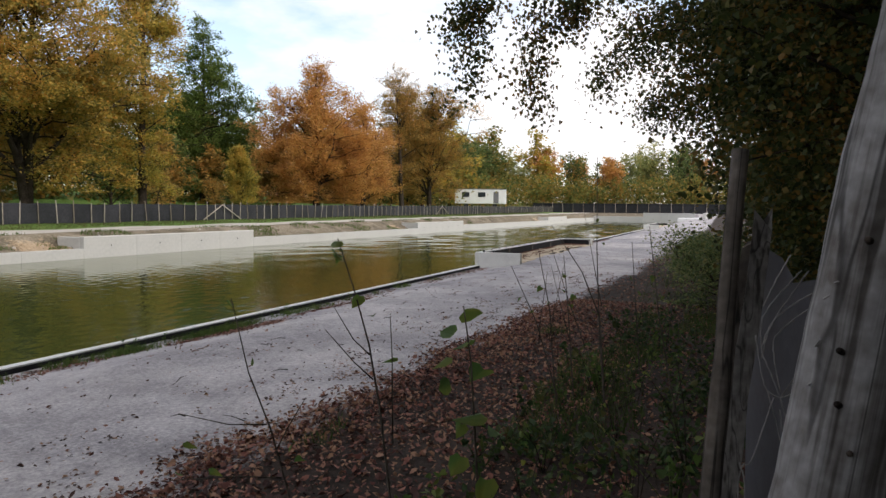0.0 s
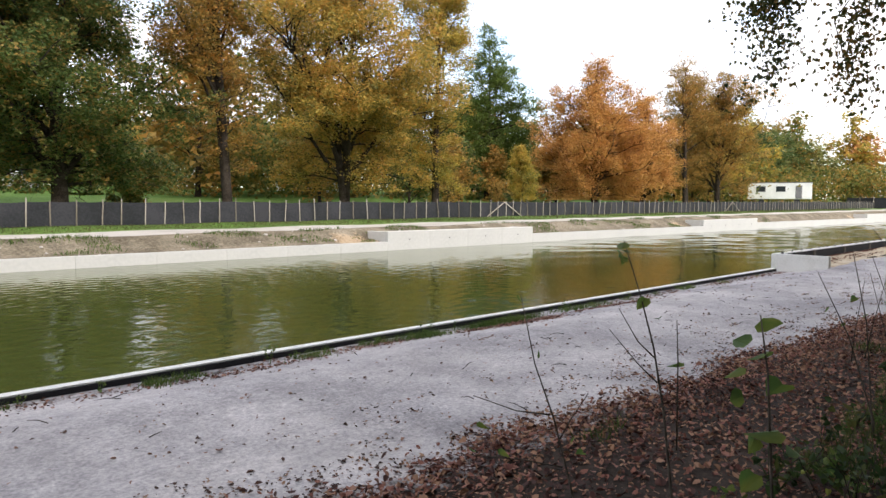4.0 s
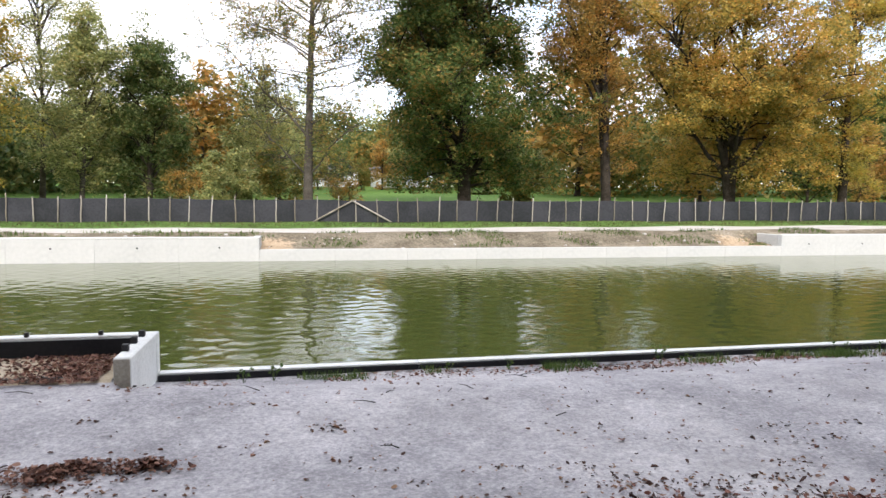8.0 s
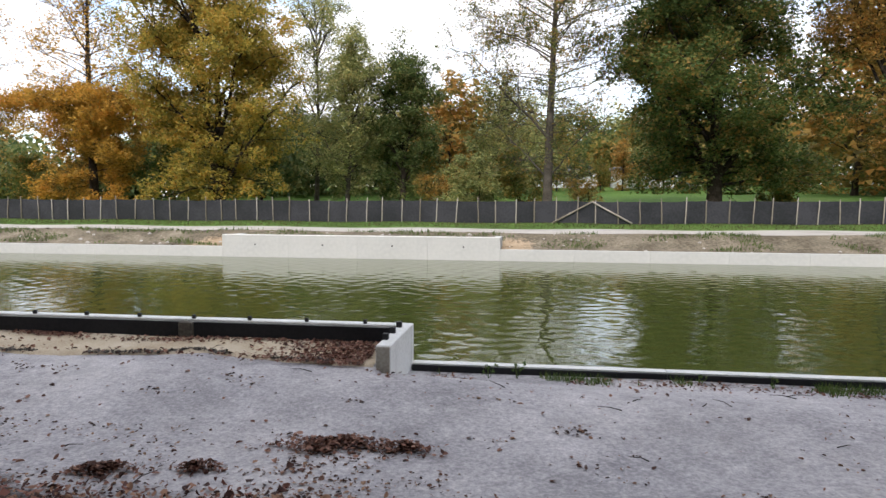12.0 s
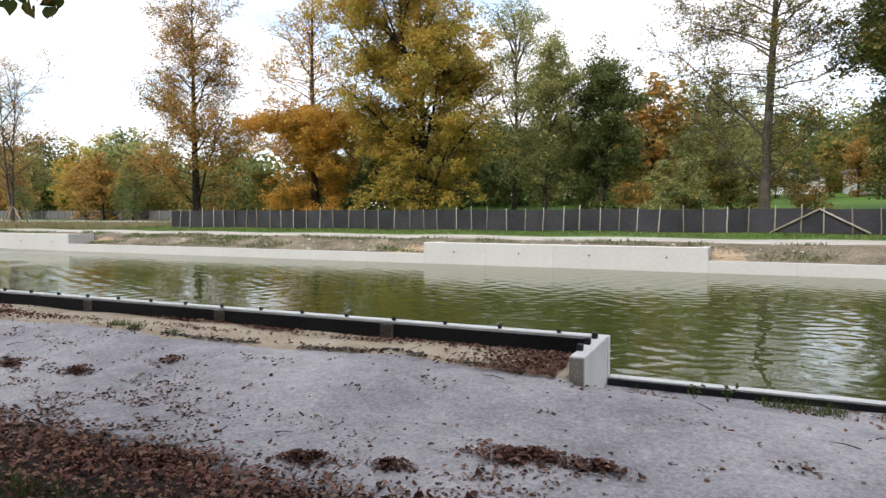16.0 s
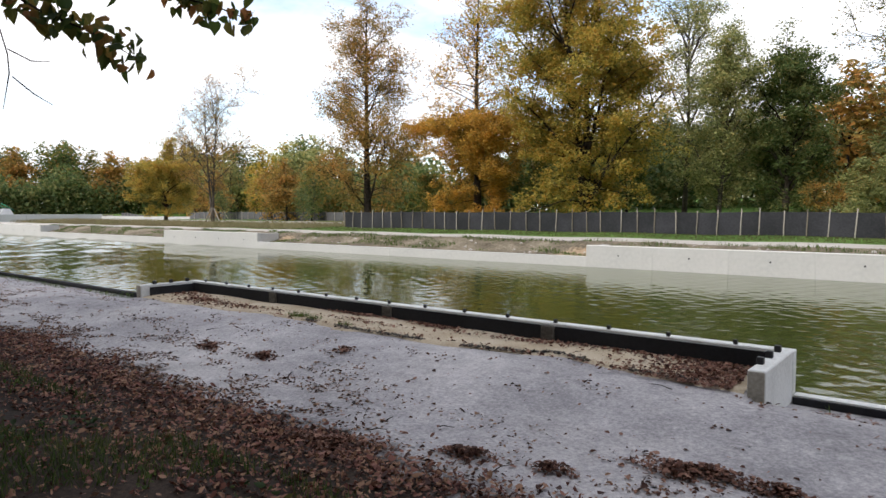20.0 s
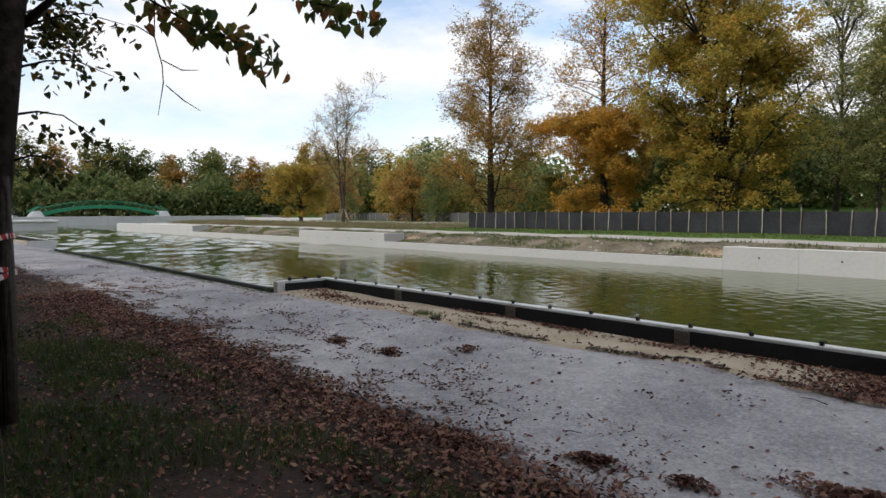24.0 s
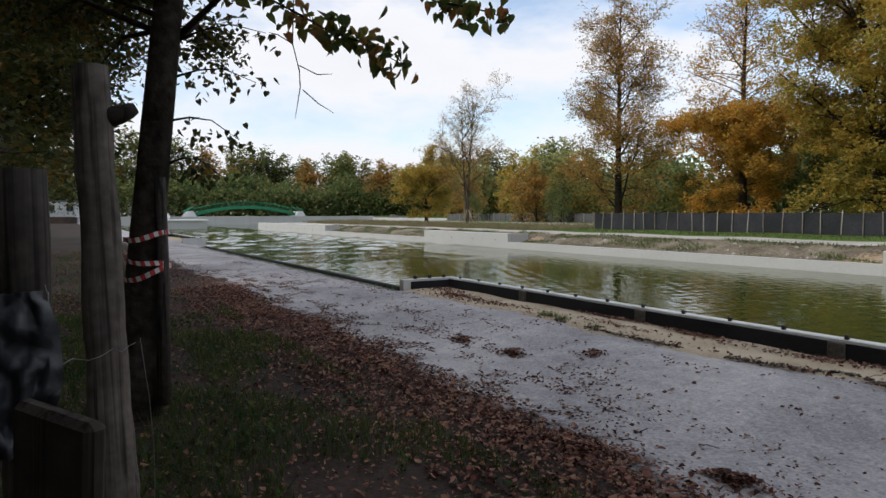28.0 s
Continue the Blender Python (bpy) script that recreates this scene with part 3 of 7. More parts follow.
    three = branches(t0, d3, l3, up * (-hang - 0.1) * np.ones((len(i2), 1)), 3)
    shed = (t0[:, 2] - base) / (height - base) > 1 - bare
    keep = g.uniform(0, 1, len(i2)) < np.where(shed, np.maximum(twigs, 0.9 if bare else 0), twigs)
    if not plain:
        groups.append((three[keep], (twig_r * g.uniform(0.6, 1.1, keep.sum()))[:, None] * np.array([1.0, 0.65, 0.3]), 3))
    trunk = branch_mesh("trunk", groups, bark)
    # leaves
    mood = g.uniform(1 - 0.6 * gaps, 1.2, limbs)[i1[i2]] * g.uniform(1 - gaps, 1.25, len(two))[i2] * g.uniform(0.45, 1.3, len(i2))
    p = l3 * mood * np.where(shed, thin, 1.0)
    pick = g.choice(len(i2), leaves, p=p / p.sum())
    pos = along(three[pick], g.uniform(0.05, 1.0, leaves)) + g.normal(size=(leaves, 3)) * np.array([1, 1, 0.75]) * puff * g.uniform(0.5, 1.4, len(i2))[pick][:, None]
    full = g.uniform(0, 1, leaves) < clump * np.where(shed[pick], 0.2, 1.0)
    ball = unit(g.normal(size=(leaves, 3))) * (g.uniform(0, 1, leaves) ** 0.4)[:, None]
    ball[:, 2] = np.where(ball[:, 2] < 0, 0.5, 0.85) * ball[:, 2]
    heart = two[i2[pick], 2] * 0.35 + two[i2[pick], 3] * 0.65
    pos = np.where(full[:, None], heart + ball * (puff * 1.6 + 0.24 * l2[i2[pick]] * g.uniform(0.7, 1.2, len(two))[i2[pick]])[:, None], pos)
    pos[:, 2] = np.maximum(pos[:, 2], base * 0.6)
    crown = quads_mesh("crown", leaf_tris(pos, size, g, flat), leaf_mat)
    return trunk, crown


def plant_tree(label, meshes, x, y, z, name="tree", turn=0.0, scale=1.0, group=""):
    ob = empty(name, x, y, z)
    ob.rotation_euler[2], ob.scale = turn, (scale,) * 3
    tagged(ob, label, "tree", group)
    part("trunk", meshes[0], ob)
    part("crown", meshes[1], ob)
    return ob


# ---- ground: one sheet with the canal cut into it ----
EDGE, FAR = 5.80, 20.10          # water-side faces of the two canal walls
WATER = -0.335


def smooth(a, b_, v):
    s = np.clip((v - a) / (b_ - a), 0, 1)
    return s * s * (3 - 2 * s)


def verge(x):
    """Where the leaf-strewn verge meets the path."""
    return np.interp(x, [-40, -14, -9, -5.5, -3, -0.8, 0.6, 4, 4.8, 5.8, 7, 9, 11, 19, 60], [2.6, 2.5, 2.5, 2.35, 2.4, 2.32, 2.1, 2.1, 2.2, 2.03, 2.03, 1.95, 1.8, 1.45, 0.9]) + 0.06 * np.sin(x * 0.9 + 0.6) + 0.05 * np.sin(x * 2.3)


LONG = 9.1
NEAR_BAYS = [-40.1, -8.70, 19.2, 60.0]      # left ends of the bays beside the path
NEAR_LONG = {-40.1: 9.1, -8.70: 9.1, 19.2: 10.6, 60.0: 10.6}
NEAR_DEEP = {-40.1: 0.90, -8.70: 0.90, 19.2: 1.17, 60.0: 1.1}
FAR_BAYS = [(-76.0, 22.0), (-35.95, LONG), (-8.65, LONG), (18.45, LONG), (45.9, LONG), (84.5, 10.5)]


def rise(x):
    return 0.0048 * np.clip(x - 5, 0, 111)


def canal_far(x):
    """The far water line: straight, opening into a pond beyond the last bay."""
    return np.where(x < -76.2, FAR + 34 * smooth(-76.2, -90, x), FAR)


def bay_share(x, reach=0.16):
    out = np.zeros_like(x)
    for s in NEAR_BAYS:
        out = np.maximum(out, smooth(s - reach, s + 0.12, x) * smooth(s + NEAR_LONG[s] + reach, s + NEAR_LONG[s] - 0.12, x))
    return out


def bay_ends(x):
    """Low washed-out ground beside both ends of each far bay."""
    out = np.zeros_like(x)
    for s, d in FAR_BAYS[1:]:
        out = np.maximum(out, smooth(s - 2.8, s - 1.0, x) * (x < s + 0.1))
        out = np.maximum(out, smooth(s + d + 1.8, s + d + 0.5, x) * (x > s + d - 0.1))
    return out


def height_at(x, y):
    x, y = np.asarray(x, float), np.asarray(y, float)
    sharp = bay_share(x, -0.01)
    share = np.maximum(sharp, bay_share(x, 2.2) * (1 - smooth(4.4, 5.55, y)) * (x < 10))
    lift = np.where(x < 10, 0.11, 0.045)
    open_ = 0.02 * smooth(3.2, 4.3, y) - 0.150 * smooth(4.25, 5.55, y)
    near = 0.06 + 0.008 * np.sin(1.7 * x) * np.sin(2.1 * y) + open_ + share * (lift * smooth(3.2, 4.75, y) - open_) + 0.05 * smooth(0.8, -3, y) + 0.010 * np.clip(x - 60, 0, 56) * smooth(5.5, 3.5, y)
    up = rise(x)
    f = canal_far(x)
    dip = bay_ends(x) * smooth(f + 2.3, f + 1.2, y)
    bank = -0.03 + (0.45 + up) * smooth(f + 0.15, f + 2.3, y) * (1 - 0.85 * dip)
    lawn = 0.02 * np.clip(y - f - 6, 0, 4) + smooth(-40, -27, x) * (0.055 * np.clip(y - 30, 0, 45) + 0.02 * np.clip(y - 75, 0, 200))
    far = bank + lawn + 0.02 * np.sin(0.9 * x + 0.4 * y) * smooth(f + 0.4, f + 1.2, y) + 0.06 * np.sin(2.3 * x) * np.sin(3.0 * y + x) * smooth(f + 0.3, f + 0.9, y) * smooth(f + 2.4, f + 1.7, y)
    wet = (y > EDGE - 0.10) & (y < f + 0.10) & (x > -119) & (x < 116)
    ends = (x <= -119) | (x >= 116)
    z = np.where(wet, -1.5, np.where(y < EDGE - 0.05, near, far))
    return np.where(ends, np.maximum(z, np.where(x < 0, 1.05, np.where(y > 11.6, np.clip(0.42 + 0.058 * (x - 116), 0.42, 1.05), np.where(y > 3.5, 1.05, z)))), z)


xs = np.unique(np.concatenate([np.arange(-30, 40, 0.3), np.arange(-119.5, -30, 1.0), np.arange(40, 118, 1.0), -119.5 - np.geomspace(1, 1700, 22), 118 + np.geomspace(1, 1700, 22), [-119.01, -118.99, 115.99, 116.01, 0.27, 0.33, 0.40, 0.50, -8.70, -8.64, -8.57, 19.19, 19.25, 19.33, 29.67, 29.73, 29.81]]))
ys = np.unique(np.concatenate([np.arange(-6, 3.0, 0.3), np.arange(3.0, 5.5, 0.12), [5.55, 5.62, 5.68, 5.71, 5.78], np.arange(6, 20, 2.0), [20.18, 20.205, 20.22, 20.26], np.arange(20.5, 30, 0.4), np.arange(30, 62, 1.0), -6 - np.geomspace(0.5, 1700, 22), 62 + np.geomspace(1, 1700, 26)]))
X, Y = np.meshgrid(xs, ys)
Z = height_at(X, Y)
verts = np.stack([X, Y, Z], axis=-1).reshape(-1, 3)
nx, ny = len(xs), len(ys)
faces, index = [], []
GM = [M_path, M_soil, M_bank, M_road, M_lawn, M_drygrass]
for j in range(ny - 1):
    for i in range(nx - 1):
        faces.append((j * nx + i, j * nx + i + 1, (j + 1) * nx + i + 1, (j + 1) * nx + i))
        cx, cy = 0.5 * (xs[i] + xs[i + 1]), 0.5 * (ys[j] + ys[j + 1])
        f = float(canal_far(np.array(cx)))
        if cy < EDGE:
            k = 0 if cy > -8 else 4
        elif cy < f + 2.2:
            k = 2
        elif cy < f + 5.7 and cx > -110:
            k = 3
        elif cx < -40:
            k = 3 if (34 < cy < 46) else 5 if cy < 34 else 4
        else:
            k = 4
        index.append(k)
gme = mesh("ground", verts, faces, GM, True, index)
soil = gme.attributes.new("soil", "FLOAT", "POINT")
soil.data.foreach_set("value", (0.8 * smooth(0.7 + 0.5 * smooth(1.0, -2.0, X), -0.6, Y - verge(X)) + 0.42 * smooth(5.0, 5.6, Y) * (Y < 5.7) * (1 - bay_share(X))).reshape(-1).astype(np.float32))
sandy = gme.attributes.new("sand", "FLOAT", "POINT")
sandy.data.foreach_set("value", (0.60 * bay_ends(X) * smooth(FAR + 2.4, FAR + 1.6, Y)).reshape(-1).astype(np.float32))
ground = new("ground", gme)
tagged(ground, "grey gravel path, leafy verge, earth bank and lawn", "ground", kind="structure")

half_xs = [0.0]
while half_xs[-1] < 119:
    half_xs.append(half_xs[-1] + 0.052 + 0.0058 * half_xs[-1])
wx = np.array(sorted([-v for v in half_xs[1:] if v < 119] + [v for v in half_xs if v < 115.5] + [-119.0, 116.0]))
wy = EDGE - 0.08 + (FAR + 0.2 - EDGE) * (0.6 * np.linspace(0, 1, 210) + 0.4 * np.linspace(0, 1, 210) ** 2)
WX, WY = np.meshgrid(wx, wy)
step_x = np.maximum(0.052, np.gradient(wx))[None, :]
WZ = np.zeros_like(WX)
g = np.random.default_rng(19)
for k in range(72):
    far_off = k >= 52
    long_ = g.uniform(1.2, 3.6) if far_off else 0.17 * (0.6 / 0.17) ** g.uniform(0, 1) ** 1.3
    way = g.normal() * 0.95 + 1.35 + (math.pi if k % 2 else 0)
    kx, ky = math.cos(way) * 2 * math.pi / long_, math.sin(way) * 2 * math.pi / long_
    swell = 0.6 + 0.4 * np.sin(0.21 * WX + 0.33 * WY + 1.7 * k)      # patches of ruffled and calmer water
    WZ += (0.0034 * smooth(0.13, 0.36, step_x) if far_off else 0.0021) * long_ * swell * smooth(2.2, 4.0, long_ / (step_x * max(0.3, abs(math.cos(way))))) * np.sin(kx * WX + ky * WY + g.uniform(0, 6.28))
WZ *= 1 + 1.2 * smooth(-12, -32, WX)      # rougher towards the open pond
wn_x, wn_y = len(wx), len(wy)
wv = np.concatenate([np.stack([WX, WY, WATER + WZ], -1).reshape(-1, 3), [(-76.3, FAR + 0.12, WATER), (-90, 54, WATER), (-119, 54, WATER), (-119, FAR + 0.12, WATER)]])
jj, ii = np.meshgrid(np.arange(wn_y - 1), np.arange(wn_x - 1), indexing="ij")
corner = (jj * wn_x + ii).reshape(-1)
wf = np.stack([corner, corner + 1, corner + wn_x + 1, corner + wn_x], 1).tolist() + [list(range(len(wv) - 4, len(wv)))]
water = new("water", mesh("water", wv, wf, M_water, True))
tagged(water, "murky green canal water with small ripples", "water", kind="structure")


# ---- canal walls ----
def wall_run(owner, name, x0, x1, y, z0, z1, thick, mat, step=2.275):
    """Concrete panels side by side, with open joints."""
    k = max(1, round((x1 - x0) / step))
    w = (x1 - x0) / k
    me = box_mesh(w - 0.004, thick, z1 - z0, mat, 0.003)
    for i in range(k):
        part(name, me, owner, at=(x0 + (i + 0.5) * w, y, z0))


far_wall = tagged(empty("wall_far", 0, FAR, 0), "pale concrete canal wall along the far bank", "wall", kind="structure")
near_wall = tagged(empty("wall_near", 0, EDGE, 0), "low canal edge wall with white top beside the path", "wall", kind="structure")
gaps_far, last = [], -76.0
for s, d in FAR_BAYS + [(116.0, 0)]:
    if s > last:
        gaps_far.append((last, s))
    last = s + d
for a, c in gaps_far:
    wall_run(far_wall, "panel", a, c, 0.11, -1.5, 0.0 + float(rise(np.array((a + c) / 2))) * 0.55, 0.22, M_concrete)


def far_bay(x0, length):
    """A raised bay: front wall flush with the canal wall, and two returns running back into the bank."""
    bay = tagged(empty("retaining_bay", x0, FAR, 0), "raised pale concrete bay with side returns in the canal wall", "retaining wall", "raised bays of the far bank")
    top = 0.365 + 0.55 * float(rise(np.array(x0))) + (0.12 if x0 < -60 else 0.05 if x0 < -20 else 0)
    k = round(length / 2.275)
    me = box_mesh(length / k - 0.003, 0.22, top + 1.5, M_concrete, 0.003)
    for i in range(k):
        panel = part("front_panel", me, bay, at=((i + 0.5) * length / k, 0.11, -1.5))
        part("drain_hole", HOLE, panel, "small dark drain hole", at=Matrix.Translation((0.0, -0.1125, 1.5 + 0.08)))
    part("coping", box_mesh(length, 0.24, 0.025, M_coping, 0.006), bay, at=(length / 2, 0.11, top + 0.002))
    side = box_mesh(0.22, 1.1, top + 0.6, M_concrete, 0.008)
    part("side_return", side, bay, at=(0.11, 0.78, -0.6))
    part("side_return", side, bay, at=(length - 0.11, 0.78, -0.6))
    return bay


bm = bmesh.new()
bmesh.ops.create_cone(bm, cap_ends=True, segments=10, radius1=0.028, radius2=0.028, depth=0.01)
bmesh.ops.rotate(bm, matrix=Matrix.Rotation(math.pi / 2, 3, "X"), verts=bm.verts)
HOLE = bpy.data.meshes.new("drain_hole")
bm.to_mesh(HOLE)
bm.free()
HOLE.materials.append(M_rubber)
for s, d in FAR_BAYS:
    far_bay(s, d)

STUD = box_mesh(0.035, 0.035, 0.04, M_rubber, 0.004)
STUD_BIG = box_mesh(0.05, 0.05, 0.055, M_rubber, 0.005)


def near_bay(x0):
    """A U of low walls round a bed of sand, lined with membrane on the land side, with studs on top."""
    bay = tagged(empty("wall_bay", x0, EDGE, 0), "raised concrete bay lined with black membrane around bare sand", "retaining wall", "raised bays beside the path")
    top, t, long_, deep = 0.36, 0.125, NEAR_LONG[x0], NEAR_DEEP[x0]
    me = box_mesh(long_ / 4 - 0.006, t, top + 1.5, M_coping, 0.008)
    lining = box_mesh(long_ / 4 - 0.16, 0.02, top + 0.2, M_membrane, 0.0)
    for i in range(4):
        part("front_panel", me, bay, at=((i + 0.5) * long_ / 4, -t / 2, -1.5))
        part("membrane", lining, bay, at=((i + 0.5) * long_ / 4, -t - 0.012, -0.23))
    for i in (1, 2, 3):
        part("pilaster", box_mesh(0.15, 0.05, top + 0.2, M_pilaster, 0.01), bay, "rough stained concrete pilaster", at=(i * long_ / 4, -t - 0.025, -0.225))
    for x in (0.07, long_ - 0.07):
        side = part("side_wall", box_mesh(t, deep, top + 0.4, M_coping, 0.008), bay, at=(x, -t - deep / 2, -0.4))
        part("end_face", box_mesh(t - 0.01, 0.012, top + 0.35, M_concrete_raw, 0.003), bay, "rough grey end face", at=(x, -t - deep - 0.004, -0.36))
        sgn = 1 if x < 1 else -1
        part("membrane", box_mesh(0.02, deep - 0.14, top + 0.19, M_membrane, 0.0), bay, at=(x + sgn * 0.08, -t - (deep - 0.14) / 2, -0.23))
        for d in (0.0, 0.28, 0.56):
            part("stud", STUD_BIG, bay, "black rubber stud", at=(x + sgn * 0.03, -t - d - 0.1, top))
    for i in range(15):
        part("stud", STUD, bay, "black rubber stud", at=(0.45 + i * (long_ - 0.91) / 14, -0.10, top))
    return bay


for s in NEAR_BAYS:
    near_bay(s)
last = -112.0
for s in NEAR_BAYS + [116.0]:
    a, c = last, s
    k = max(1, round((c - a) / 2.275))
    w = (c - a) / k
    curb = box_mesh(w - 0.006, 0.115, 1.5, M_membrane if c < -8 else M_coping, 0.003)
    lining = box_mesh(w - 0.004, 0.02, 0.145, M_membrane, 0.004)
    for i in range(k):
        if a + i * w < 75:
            part("coping", curb, near_wall, at=(a + (i + 0.5) * w, -0.0575, -1.5))
            part("membrane", lining, near_wall, "black membrane strip", at=(a + (i + 0.5) * w, -0.1265, -0.160))
    last = s + NEAR_LONG.get(s, 0)

# sand beds
for s in NEAR_BAYS:
    ahead = NEAR_DEEP[s] - 0.90
    sx, sy = np.linspace(s + 0.16, s + NEAR_LONG[s] - 0.16, 60), np.linspace(4.6 - ahead, EDGE - 0.16, 14)
    SX, SY = np.meshgrid(sx, sy)
    edge = np.interp(SX - s, [0, 2.0, 3.2, 4.6, 5.5, 6.4, 6.95, 7.2, 7.8, 9.1], [4.75, 4.85, 4.98, 4.80, 4.84, 4.87, 4.95, 5.10, 4.90, 4.80]) - ahead + 0.03 * np.sin(5.1 * SX) + 0.015 * np.sin(13 * SX)
    SZ = height_at(SX, SY) + 0.018 - 0.05 * smooth(-0.02, 0.10, edge - SY) + 0.008 * np.sin(4 * SX) * np.sin(7 * SY)
    v = np.stack([SX, SY, SZ], -1).reshape(-1, 3)
    f = [(j * 60 + i, j * 60 + i + 1, (j + 1) * 60 + i + 1, (j + 1) * 60 + i) for j in range(13) for i in range(59)]
    tagged(new("sand_bed", mesh("sand_bed", v, f, M_sand, True)), "bare pale sand fill inside the raised bay", "sand", kind="structure")


# ---- far fence ----
def fence_z(x):
    return float(height_at(np.array(x), np.array(29.8)))


def stake_mesh(seed, h):
    g = np.random.default_rng(seed)
    path = [(0.006 * g.normal(), 0.006 * g.normal(), z) for z in (-0.3, 0.3 * h, 0.7 * h, h)]
    return tubes_mesh("stake", [(path, [0.027, 0.026, 0.024, 0.021], 6)], M_stake)


fence = tagged(empty("fence", 0, 29.8, 0), "long fence of wooden stakes with dark shade netting", "fence")
STAKES = [stake_mesh(k, 1.06 + 0.03 * k) for k in range(5)]
g = np.random.default_rng(3)
x, posts = -30.8, []
while x < 150:
    posts.append(x)
    x += 0.88 * g.uniform(0.82, 1.18)
for i, x in enumerate(posts):
    z = fence_z(x)
    part("stake", STAKES[i % 5], fence, at=pose(x, -0.03, z, g.normal() * 1.5, g.normal() * 2.0, g.uniform(0, 360)))
    if i + 1 < len(posts):
        x1 = posts[i + 1]
        v, f = [], []
        sag = g.uniform(0.0, 0.035)
        for a in range(5):
            s = a / 4
            for c_ in range(4):
                q = c_ / 3
                wave = 0.03 * math.sin(math.pi * s) * g.normal() * (q - 0.1)
                zt = fence_z(x + (x1 - x) * s)
                v.append((x + (x1 - x) * s, 0.03 + wave, zt + 0.02 + q * (0.985 - sag * math.sin(math.pi * s))))
        for a in range(4):
            for c_ in range(3):
                f.append((a * 4 + c_, (a + 1) * 4 + c_, (a + 1) * 4 + c_ + 1, a * 4 + c_ + 1))
        part("netting", mesh("netting", v, f, M_netting, True), fence)
for x in (3.98, 36.4, 73.0):
    for sgn in (-1, 1):
        z = fence_z(x)
        part("brace", tubes_mesh("brace", [([(x, -0.08, z + 0.98), (x + sgn * 1.75, -0.1, z + 0.02)], [0.035, 0.04], 6)], M_stake), fence, "slanting pale wooden brace")


# ---- trees of the far bank ----
def lawn_z(x, y):
    return float(height_at(np.array(float(x)), np.array(float(y)))) - 0.05


